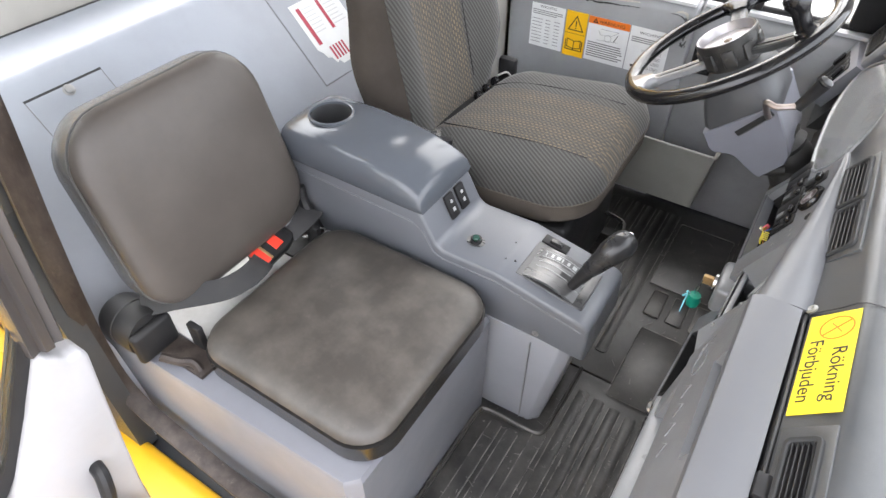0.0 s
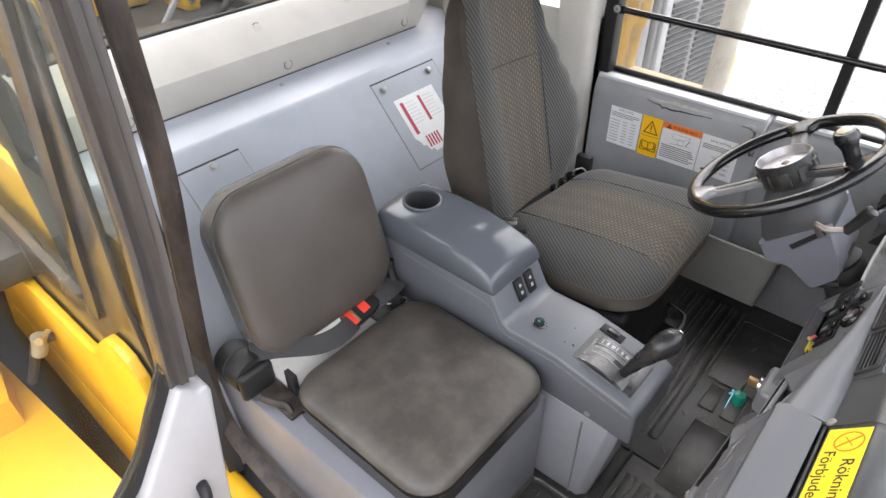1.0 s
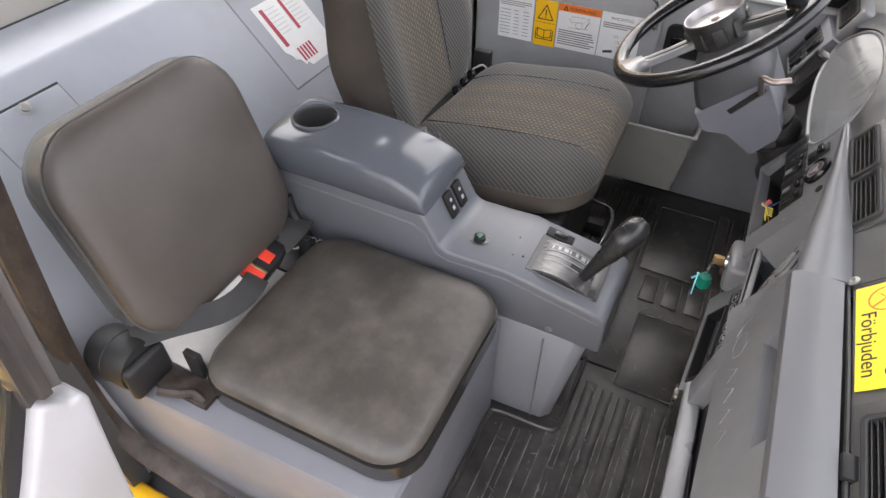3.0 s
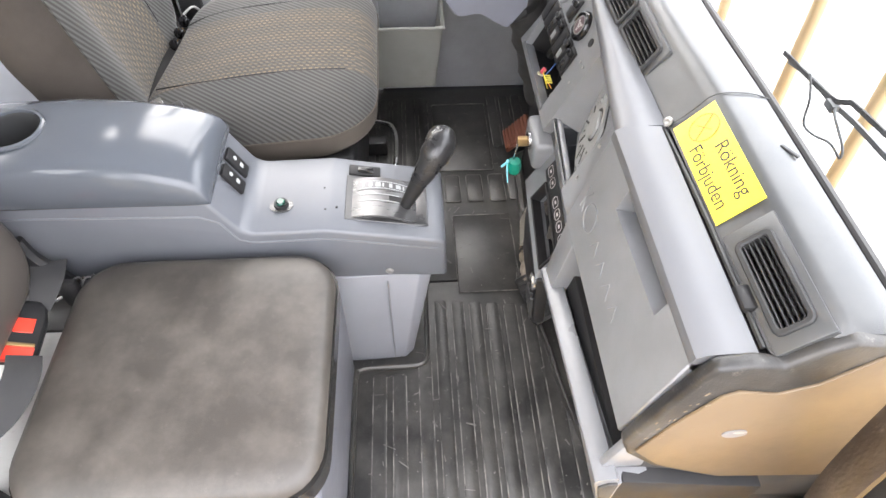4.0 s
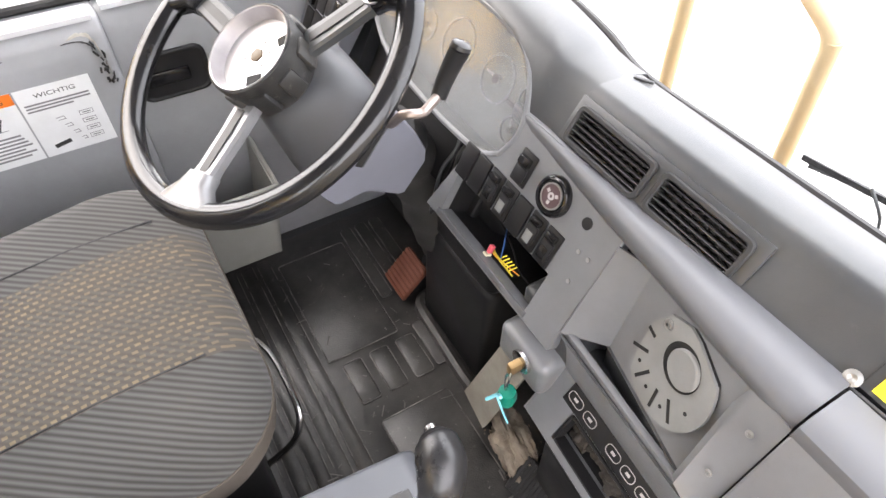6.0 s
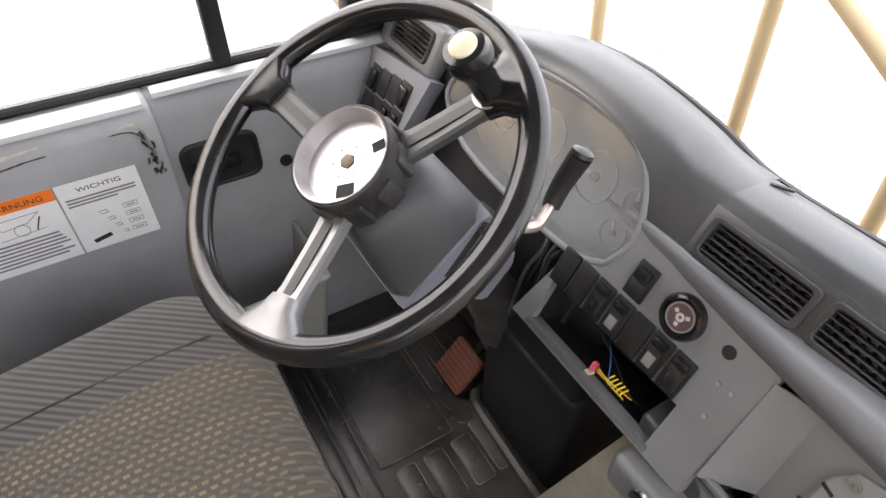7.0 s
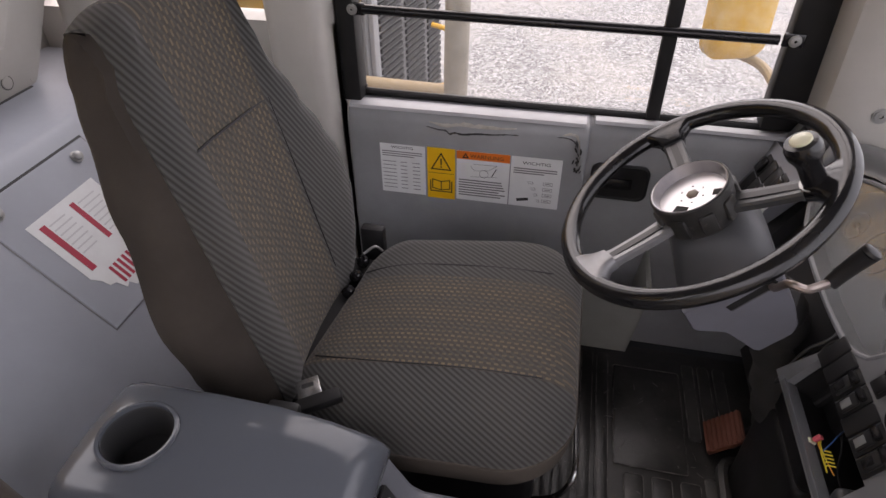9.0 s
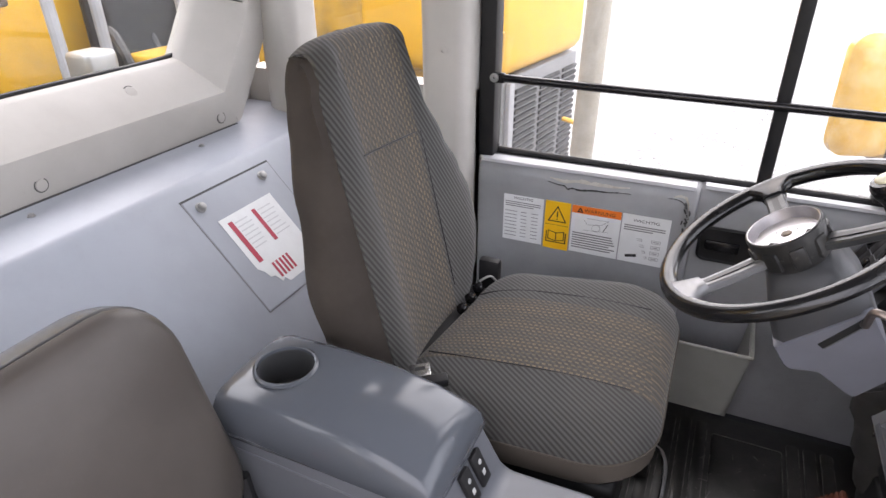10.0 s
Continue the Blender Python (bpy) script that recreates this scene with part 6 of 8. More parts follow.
for x0, x1, z0, z1 in ((-0.126, -0.1215, -0.092, -0.040), (0.0435, 0.048, -0.092, -0.040), (-0.1215, 0.0435, -0.0435, -0.040), (-0.1215, 0.0435, -0.092, -0.088)):
    b = slab(x0, x1, z0, z1, -0.02, 0.002, RS, 0.001, 1, bm=b)
part("slot_surround", b, BLACK, dash, "black slot surround")
FOAM = surface("perished_black_foam", (0.022, 0.018, 0.015), 0.85, worn=(0.075, 0.058, 0.045), amount=0.6, scale=40, grain=300, bump=0.6, speck=0.4)
for i in range(5):
    b = bmesh.new()
    bmesh.ops.create_icosphere(b, subdivisions=4, radius=1.0)
    for v in b.verts:
        p = v.co.copy()
        k = 1 + 0.5 * noise.noise(p * 2.0 + Vector((i * 3.1, 0, 0))) + 0.25 * noise.noise(p * 5.5 + Vector((0, i * 2.3, 0)))
        v.co = RS @ Vector((-0.105 + 0.033 * i + p.x * 0.020 * k, -0.074 + 0.012 * (i % 2) + p.y * 0.015 * k, -0.034 + p.z * 0.012 * k))
    part("torn_foam", b, FOAM, dash, "torn black foam", smooth=60)
RL = axes((0.366, 0, 0.372), (-0.04, -1, -0.02), (-0.06, 0, 0.99))
plate("lower_grille_panel", RL, -0.057, 0.135, -0.150, -0.004, -0.03, -0.006, BLACK, dash, "black panel below the slot", bevel=0.004)
rs = RL @ Matrix.Translation((0.040, -0.028, -0.006))
part("lighter_socket", lathe([(0.0, 0.0), (0.016, 0.0), (0.017, 0.004), (0.015, 0.007), (0.012, 0.006), (0.0, 0.004)], rs, 24), CHROME, dash, "chromed socket")
for i in range(5):
    plate("grille_bar", RL, -0.052 + i * 0.012, -0.046 + i * 0.012, -0.140, -0.070, -0.006, 0.001, VENT, dash)
# ignition switch housing and keys
part("ignition_housing", box(0.388, 0.47, 0.176, 0.276, 0.415, 0.480, 0.012, 3), GREY, dash, "grey ignition housing")
part("ignition_back", box(0.425, 0.50, 0.172, 0.282, 0.40, 0.530, 0.010, 3), GREY_DARK, dash)
ig = axes((0.387, 0.216, 0.460), (0, -1, 0), (0, 0, 1))
part("key_barrel", lathe([(0.0, 0), (0.018, 0), (0.018, 0.005), (0.013, 0.007), (0.0, 0.006)], ig, 24), CHROME, dash, "worn chrome key barrel")
keys = thing("key_ring", "brass key with a green fob and pale blue tie", "keys", (0.36, 0.21, 0.40))
part("key", slab(-0.003, 0.009, -0.008, 0.012, 0.006, 0.026, ig, 0.003, 2), BRASS, keys, "brass key head")
part("ring", tube([(0.364, 0.210, 0.462), (0.358, 0.205, 0.445), (0.358, 0.208, 0.420), (0.362, 0.216, 0.44), (0.364, 0.210, 0.462)], 0.0018, 6), CHROME, keys)
part("fob", lathe([(0.0, -0.016), (0.012, -0.014), (0.015, 0.0), (0.012, 0.014), (0.0, 0.016)], Matrix.Translation((0.360, 0.206, 0.403)), 14), GREEN, keys, "green fob")
part("tie", tube([(0.338, 0.222, 0.388), (0.346, 0.214, 0.405), (0.348, 0.208, 0.414), (0.344, 0.200, 0.424)], 0.0026, 8), CYAN, keys, "pale blue tie")
part("tie", tube([(0.347, 0.212, 0.410), (0.345, 0.198, 0.400), (0.345, 0.178, 0.384)], 0.0021, 8, taper=lambda t: 1 - 0.5 * t), CYAN, keys, "pale blue tie")

# glove box with the finger recess
Y0, Y1 = -0.412, -0.058
glove = part("glove_box_lid", slab(-Y1, -Y0, gb(0.537), gb(0.703), -0.045, 0, GM, 0.002), GREY, dash, "grey glove box lid with a finger recess")
cut(glove, loft([[GM @ Vector(p) for p in ((0.158, gb(0.660), 0.01), (0.333, gb(0.668), 0.01), (0.336, gb(0.702), 0.01), (0.160, gb(0.699), 0.01))], [GM @ Vector(p) for p in ((0.162, gb(0.664), -0.041), (0.329, gb(0.672), -0.041), (0.332, gb(0.700), -0.041), (0.164, gb(0.697), -0.041))]]))
rings = []
for yy in (Y1, -0.2, -0.3, Y0):
    rings.append([(0.436, yy, 0.690), (0.433, yy, 0.700), (0.436, yy, 0.711), (0.447, yy, 0.717), (0.475, yy, 0.718), (0.499, yy, 0.716), (0.500, yy, 0.690), (0.45, yy, 0.68)])
part("lid_band", loft(rings), SILVER, glove, "silver-grey rounded lid edge")
# worn embossed ornament on the lid: plain ring and strokes
ringp = [GM @ Vector((0.118 + 0.021 * math.cos(a * 0.42), gb(0.600) + 0.021 * math.sin(a * 0.42), 0.0004)) for a in range(16)]
part("embossing", tube(ringp, 0.0011, 6, per=2), GREY, glove, "faint embossed ring")
part("embossing", tube([GM @ Vector((0.078, gb(0.585), 0.0004)), GM @ Vector((0.078, gb(0.625), 0.0004))], 0.0011, 6, per=0), GREY, glove)
part("embossing", tube([GM @ Vector((0.092, gb(0.585), 0.0004)), GM @ Vector((0.079, gb(0.604), 0.0004)), GM @ Vector((0.092, gb(0.625), 0.0004))], 0.0011, 6, per=0), GREY, glove)
for i in range(4):
    u = 0.155 + i * 0.036
    part("embossing", tube([GM @ Vector((u, gb(0.583), 0.0002)), GM @ Vector((u + 0.012, gb(0.604), 0.0002)), GM @ Vector((u + 0.024, gb(0.583), 0.0002))], 0.0008, 6, per=0), GREY, glove)
# panel with the parcel slot under the glove box
rings = []
for yy in (-0.058, -0.15, -0.25, -0.35, -0.428):
    o = -0.160 * (yy + 0.058)
    rings.append([(0.395, yy, 0.364), (0.376, yy, 0.392 + o), (0.3735, yy, 0.398 + o), (0.3745, yy, 0.404 + o), (0.379, yy, 0.4075 + o), (0.396, yy, 0.412 + o), (0.4015, yy, 0.4115 + o), (0.4045, yy, 0.407 + o), (0.408, yy, 0.393 + o), (0.452, yy, 0.384 + o), (0.452, yy, 0.364)])
rings.append([(min(x, 0.404), -0.4485, z + 0.003) for x, yy, z in rings[-1]])
low = part("lower_panel", loft(rings), GREY, dash, "grey lower panel with an open parcel shelf", smooth=35)
part("shelf_end", extrude([(0.380, 0.405), (0.399, 0.536), (0.46, 0.536), (0.46, 0.405)], "y", -0.110, -0.0585, 0.004, 2), GREY, low, "grey end of the shelf")
part("shelf_end", extrude([(0.384, 0.462), (0.402, 0.534), (0.44, 0.534), (0.44, 0.462)], "y", -0.430, -0.416, 0.004, 2), GREY, low, "grey end of the shelf")
# Darker grey than the panel, so the shelf's inner shade is in the colour.
part("shelf_back", extrude([(0.436, 0.39), (0.452, 0.536), (0.456, 0.536), (0.456, 0.39)], "y", -0.418, -0.110, 0.001), GREY_CONSOLE, low, "back of the parcel shelf, its shade painted in darker grey")
part("underside", extrude([(0.400, 0.375), (0.62, 0.33), (0.62, 0.40), (0.415, 0.45)], "y", -0.445, -0.06, 0.003), BLACK, low)
part("carcass", extrude([(0.457, 0.42), (0.460, 0.52), (0.478, 0.655), (0.505, 0.70), (0.62, 0.70), (0.645, 0.42)], "y", -0.405, -0.06, 0.003), BLACK, dash, "dark dashboard carcass")
part("carcass", extrude([(0.52, 0.30), (0.515, 0.55), (0.53, 0.66), (0.64, 0.66), (0.66, 0.30)], "y", -0.06, 0.50, 0.003), BLACK, dash, "dark dashboard carcass")

# soft top pad; its front face carries vents and the notice
rings = []
for yy, xl, zl, xt, zt in ((0.352, 0.5045, 0.687, 0.5465, 0.757), (0.10, 0.507, 0.697, 0.552, 0.760), (-0.058, 0.5105, 0.714, 0.5565, 0.765), (-0.405, 0.5105, 0.714, 0.5565, 0.765), (-0.420, 0.515, 0.712, 0.5565, 0.757), (-0.4275, 0.53, 0.70, 0.57, 0.735)):
    rings.append([(xl, yy, zl), (xt - 0.006, yy, zt - 0.010), (xt, yy, zt - 0.001), (xt + 0.012, yy, zt + 0.003), (0.600, yy, zt + 0.001), (0.626, yy, zt - 0.006), (0.636, yy, zt - 0.016), (0.645, yy, zt - 0.12), (0.56, yy, 0.63)])
top_pad = part("top_pad", loft(rings), GREY_DARK, dash, "worn dark grey soft top pad", smooth=50)
rings = []
for yy, xl, zl, zc in ((0.352, 0.5045, 0.687, 0.756), (0.38, 0.5045, 0.687, 0.757), (0.405, 0.5055, 0.688, 0.760), (0.418, 0.513, 0.708, 0.763), (0.432, 0.524, 0.731, 0.767), (0.46, 0.536, 0.752, 0.773), (0.50, 0.542, 0.766, 0.780), (0.56, 0.546, 0.772, 0.787), (0.62, 0.547, 0.772, 0.788), (0.68, 0.546, 0.768, 0.783), (0.74, 0.542, 0.752, 0.770), (0.80, 0.535, 0.730, 0.752), (0.86, 0.527, 0.705, 0.735), (0.91, 0.520, 0.690, 0.722), (0.96, 0.52, 0.675, 0.705)):
    g = min(1.0, max(0.0, (yy - 0.38) / 0.08))
    xt = 0.5405 * (1 - g) + (xl + 0.015) * g
    rings.append([(xl - 0.012 * g, yy, zl - 0.002 * g), (xl - 0.008 * g + 0.002 * (1 - g), yy, zl + 0.006), (xt, yy, zc - 0.010 + 0.008 * g), (xt + 0.018, yy, zc + 0.003), (0.605, yy, zc + 0.001), (0.635, yy, zc - 0.007), (0.648, yy, zc - 0.020), (0.655, yy, zc - 0.13), (0.58, yy, 0.60), (xl + 0.02, yy, zl - 0.02)])
part("cluster_hood", loft(rings), GREY_DARK, dash, "dark arched instrument hood", smooth=50)
part("pad_seam", tube([(0.5095, -0.059, 0.7155), (0.535, -0.059, 0.7435), (0.5565, -0.059, 0.7672), (0.60, -0.059, 0.7675), (0.632, -0.059, 0.757)], 0.0009, 6, per=3), INK, top_pad, "dark seam across the pad")
part("pad_groove", tube([(0.5045, 0.0, 0.7075), (0.5065, -0.2, 0.714), (0.5065, -0.405, 0.714)], 0.003, 6), INK, top_pad, "dark gap above the glove box")
part("windscreen_rubber", tube([(0.640, -0.43, 0.738), (0.643, -0.40, 0.746), (0.643, -0.06, 0.747), (0.643, 0.20, 0.741), (0.643, 0.36, 0.739), (0.656, 0.46, 0.752), (0.656, 0.60, 0.766), (0.656, 0.74, 0.748), (0.656, 0.90, 0.70)], 0.006, 8), INK, top_pad, "black rubber strip behind the pad")
part("pad_screw", lathe([(0.0, 0), (0.008, 0), (0.008, 0.002), (0.004, 0.003), (0.0, 0.0015)], axes((0.5095, -0.052, 0.7175), (0, -1, 0), (0.66, 0, 0.75)), 16), BOLT, top_pad, "bright screw")
part("pad_hinge", box(0.500, 0.518, -0.362, -0.330, 0.712, 0.7225, 0.003), BLACK, top_pad, "small black hinge tab")
for p in ((0.610, -0.17, 0.7655), (0.612, 0.335, 0.7575)):
    part("pad_tear", slab(-0.013, 0.013, -0.003, 0.003, -0.002, 0.0012, axes(p, (0.5, -0.85, -0.02), (0.85, 0.5, -0.08)), 0.0012, 1), INK, top_pad, "dark tear in the pad")


def air_vent(m, y0, y1, b0, b1, rows, cols, hosts):
    """A louvred vent: a rounded frame round a recess cut into its hosts, with slats before dark cells."""
    cy, cb, hy, hb = (y0 + y1) / 2, (b0 + b1) / 2, (y1 - y0) / 2, (b1 - b0) / 2
    for host in hosts:
        cut(host, slab(-y1 + 0.0045, -y0 - 0.0045, b0 + 0.0045, b1 - 0.0045, -0.030, 0.03, m, 0))

    def ring(d, r, w):
        return [m @ Vector((-cy + x, cb + y, w)) for x, y in rounded(hy - d, hb - d, r, 4)]

    rows_ = [ring(0.0075, 0.005, -0.010), ring(0.0070, 0.005, 0.0035), ring(0.0055, 0.006, 0.0050), ring(0.0015, 0.008, 0.0050), ring(0.0, 0.009, 0.0035), ring(0.0, 0.009, -0.001)]
    v = part("air_vent", loft(rows_ + rows_[:1], caps=(False, False)), VENT_FRAME, dash, "black louvred air vent")
    u0, u1, c0, c1 = -y1 + 0.005, -y0 - 0.005, b0 + 0.005, b1 - 0.005
    b = slab(u0, u1, c0, c1, -0.0295, -0.028, m, 0)
    for a0, a1, d0, d1 in ((u0, u0 + 0.0015, c0, c1), (u1 - 0.0015, u1, c0, c1), (u0, u1, c0, c0 + 0.0015), (u0, u1, c1 - 0.0015, c1)):
        b = slab(a0, a1, d0, d1, -0.028, 0.001, m, 0, bm=b)
    part("vent_duct", b, DARK_HOLE, v, "dark duct behind the slats")
    h = (b1 - b0 - 0.014) / rows
    for i in range(rows):
        c = b0 + 0.007 + h * (i + 0.5)
        plate("slat", m, y0 + 0.006, y1 - 0.006, c - h * 0.13, c + h * 0.13, -0.007, 0.0022, VENT, v, bevel=0.0007, seg=1)
    wd = (y1 - y0 - 0.014) / cols
    for i in range(cols):
        c = y0 + 0.007 + wd * (i + 0.5)
        b = bmesh.new()
        for k in range(rows + 1):
            bb = b0 + 0.007 + h * k
            b = slab(-c - wd * 0.26, -c + wd * 0.26, bb - h * 0.24, bb + h * 0.24, -0.020, -0.010, m, 0, bm=b)
        part("fin", b, VENT, v)
    return v


surround = plate("vent_surround", VM, 0.070, 0.357, vb(0.6895), vb(0.748), -0.01, 0.0020, GREY_DARK, dash, "dark vent surround", bevel=0.0012)
VM2 = VM @ Matrix.Translation((0, 0, 0.0020))
air_vent(VM2, 0.218, 0.349, vb(0.6975), vb(0.741), 5, 10, (top_pad, surround))
air_vent(VM2, 0.083, 0.209, vb(0.699), vb(0.7425), 5, 10, (top_pad, surround))
VP = axes((0.5105, 0, 0.714), (0, -1, 0), (0.67, 0, 0.742))
surround = plate("vent_surround", VP, -0.418, -0.262, 0.004, 0.066, -0.008, 0.0020, GREY_DARK, dash, "dark vent surround", bevel=0.0012)
VP2 = VP @ Matrix.Translation((0, 0, 0.0020))
air_vent(VP2, -0.402, -0.280, 0.012, 0.056, 5, 9, (top_pad, surround))

# no-smoking notice
ns = thing("no_smoking_notice", "yellow no-smoking notice lettered Rökning Förbjuden", "notice", (0.53, -0.155, 0.715))
part("sheet", slab(0.068, 0.243, 0.004, 0.066, 0.0012, 0.0020, VP, 0), YELLOW_STICKER, ns)
lettering("word", "Rökning", 0.025, INK, ns, VP @ Matrix.Translation((0.134, 0.041, 0.0023)), squash=1.12)
lettering("word", "Förbjuden", 0.025, INK, ns, VP @ Matrix.Translation((0.117, 0.011, 0.0023)), squash=1.05)
cc = VP @ Matrix.Translation((0.098, 0.040, 0.0022))
part("ring", lathe([(0.0195, 0), (0.0215, 0), (0.0215, 0.0004), (0.0195, 0.0004)], cc, 40), ORANGE_INK, ns, "orange ring")
part("bar", slab(-0.020, 0.020, -0.0012, 0.0012, 0.0, 0.0004, cc @ Matrix.Rotation(radians(-55), 4, "Z"), 0), ORANGE_INK, ns)
part("bar", slab(-0.012, 0.012, -0.0008, 0.0008, 0.0, 0.0004, cc @ Matrix.Rotation(radians(35), 4, "Z"), 0), ORANGE_INK, ns)

# open right end of the dashboard
end = [(0.396, 0.545), (0.420, 0.635), (0.439, 0.700), (0.450, 0.720), (0.490, 0.726), (0.518, 0.718), (0.545, 0.748), (0.570, 0.762), (0.625, 0.752), (0.665, 0.735), (0.76, 0.600), (0.80, 0.44), (0.70, 0.395), (0.552, 0.410), (0.450, 0.465), (0.405, 0.515)]
part("end_cheek", extrude(end, "y", -0.432, -0.413, 0.006, 3), SCUFFED, dash, "scuffed black end cheek")
inner = [(0.414, 0.528), (0.438, 0.600), (0.470, 0.668), (0.486, 0.678), (0.530, 0.668), (0.566, 0.686), (0.606, 0.738), (0.650, 0.724), (0.735, 0.590), (0.772, 0.445), (0.695, 0.408), (0.552, 0.424), (0.455, 0.478)]
part("end_plate", extrude(inner, "y", -0.4355, -0.4315, 0.0015), TAN, dash, "rusty tan end plate with a hole")
part("end_hole", lathe([(0.0, 0), (0.011, 0), (0.011, 0.0012), (0.0, 0.0012)], axes((0.519, -0.4358, 0.572), (1, 0, 0), (0, 0, 1)) @ Matrix.Diagonal((1.35, 0.9, 1, 1)), 20), INK_GREY, dash, "dark hole in the plate")
part("end_hole", lathe([(0.0, 0), (0.007, 0), (0.007, 0.0014), (0.0, 0.0014)], axes((0.524, -0.4358, 0.576), (1, 0, 0), (0, 0, 1)) @ Matrix.Diagonal((1.2, 0.5, 1, 1)), 16), BOLT, dash, "bright edge of the hole")
b = bmesh.new()
for k in range(14):
    u = rng.random()
    x, z = 0.402 + 0.045 * u + 0.03 * rng.random(), 0.555 + 0.145 * u - 0.01 * rng.random()
    w = 0.0004 + 0.0009 * rng.random()
    b = box(-w * 2.5, w * 2.5, -0.0004, 0.0004, -w, w, 0, bm=b, m=Matrix.Translation((x, -0.4323 if x < 0.42 + (z - 0.54) * 0.36 else -0.4357, z)) @ Matrix.Rotation(-1.2 + 0.8 * rng.random(), 4, "Y"))
tagged(part("scuff_mark", b, DEBRIS, dash), "pale scuffs along the end", kind="stuff")
part("panel_end", extrude([(0.380, 0.452), (0.392, 0.462), (0.404, 0.462), (0.404, 0.368), (0.397, 0.368)], "y", -0.4525, -0.4485, 0.001), SCUFFED, low, "scuffed end of the lower panel")
part("end_lower", extrude([(0.398, 0.392), (0.415, 0.50), (0.455, 0.46), (0.552, 0.405), (0.70, 0.39), (0.80, 0.42), (0.80, 0.28), (0.60, 0.30)], "y", -0.424, -0.410, 0.004), RUBBER, dash, "dark lower end of the dash")
part("end_rivet", lathe([(0.0, 0), (0.008, 0), (0.007, 0.003), (0.0, 0.004)], axes((0.50, -0.4245, 0.385), (1, 0, 0), (0, 0, 1)), 14), BOLT, dash, "pale rivet")

# instrument cluster
cluster = part("instrument_cluster", loft([[PM @ Vector((-yy, pb(zz), -0.05)) for yy, zz in cl], [PM @ Vector((-yy, pb(zz), -0.045)) for yy, zz in cl]]), DIAL, dash, "hazy instrument cluster behind a clear cover")
cover = part("cover", loft([[PM @ Vector((-yy, pb(zz), -0.003)) for yy, zz in cl], [PM @ Vector((-yy, pb(zz), -0.001)) for yy, zz in cl]]), COVER, cluster, "scratched clear cover")
cover.visible_shadow = False
outline = [PM @ Vector((-yy, pb(zz), -0.002)) for yy, zz in cl]
part("bezel", tube(outline + outline[:1], 0.0045, 8, per=3), GREY, cluster, "grey bezel")
part("bezel_wall", loft([outline, [PM @ Vector((-yy, pb(zz), -0.046)) for yy, zz in cl]], caps=(False, False)), GREY_DARK, cluster)
for yy, zz, r in ((0.462, 0.650, 0.021), (0.455, 0.695, 0.021), (0.53, 0.69, 0.036), (0.64, 0.69, 0.040), (0.73, 0.68, 0.026)):
    dm = PM @ Matrix.Translation((-yy, pb(zz), -0.045))
    part("gauge", lathe([(r * 0.93, 0), (r, 0.0), (r, 0.004), (r * 0.93, 0.004)], dm, 30), GREY_CONSOLE, cluster, "round gauge ring")
    part("needle", slab(-r * 0.1, r * 0.75, -0.0015, 0.0015, 0.002, 0.004, dm @ Matrix.Rotation(radians(60 + 900 * yy), 4, "Z"), 0), INK_GREY, cluster, "gauge needle")
    part("gauge_hub", lathe([(0.0, 0), (r * 0.2, 0), (r * 0.2, 0.006), (0.0, 0.006)], dm, 14), BLACK, cluster)
# black sheet below the cluster, painted in for the shaded gap round the column
b = slab(-0.86, -0.46, pb(0.50), pb(0.622), -0.07, -0.055, PM, 0.003)
part("gap_sheet", b, BLACK, dash, "black sheet standing in for the shaded gap round the column")
for i in range(4):
    part("loom_wire", tube([PM @ Vector((-0.50 - 0.02 * i, pb(0.61), -0.045)), PM @ Vector((-0.515 - 0.01 * i, pb(0.575), -0.03 - 0.005 * i)), PM @ Vector((-0.505 - 0.015 * i, pb(0.53), -0.04)), PM @ Vector((-0.54, pb(0.46), -0.05))], 0.0035, 6), (BLACK, RUBBER, BLACK, GREY_DARK)[i], dash, "loose wire beside the column")

# switch pod at the far end of the dash
quad([PM @ Vector((-1.062, pb(0.525), 0.012)), PM @ Vector((-0.885, pb(0.545), 0.012)), PM @ Vector((-0.858, pb(0.663), 0.012)), PM @ Vector((-1.066, pb(0.645), 0.012))], 0.03, GREY_PALE, "switch_pod", dash, "grey switch pod")
pod = bpy.data.objects["switch_pod"]
for j, (ra, rb_) in enumerate(((0.5835, 0.6265), (0.5375, 0.5805))):
    for i in range(4):
        yy = 1.027 - i * 0.0335
        dz = 0.004 * i
        s = plate("rocker_switch", PM, yy - 0.0315, yy, pb(ra + dz), pb(rb_ + dz), 0.011, 0.0145, BLACK, pod, "black rocker switch", bevel=0.001)
        if (i, j) in ((0, 0), (3, 0), (2, 1), (3, 1)):
            plate("rocker", PM, yy - 0.0265, yy - 0.005, pb(ra + dz + 0.005), pb(rb_ + dz - 0.007), 0.014, 0.0225, BLACK_GLOSS, s, bevel=0.003)
b = slab(-1.062, -0.880, pb(0.657), pb(0.735), -0.03, 0.004, PM @ Matrix.Translation((0, 0, 0)), 0.01, 3)
housing = part("vent_housing", b, GREY, pod, "grey vent housing")
air_vent(PM @ Matrix.Translation((0, 0, 0.004)), 0.900, 1.022, pb(0.672), pb(0.722), 5, 2, (housing,))
part("trim_screw", bolt(PM @ Matrix.Translation((-0.882, pb(0.565), 0.012)), 0.008, 0.005), BOLT, pod)
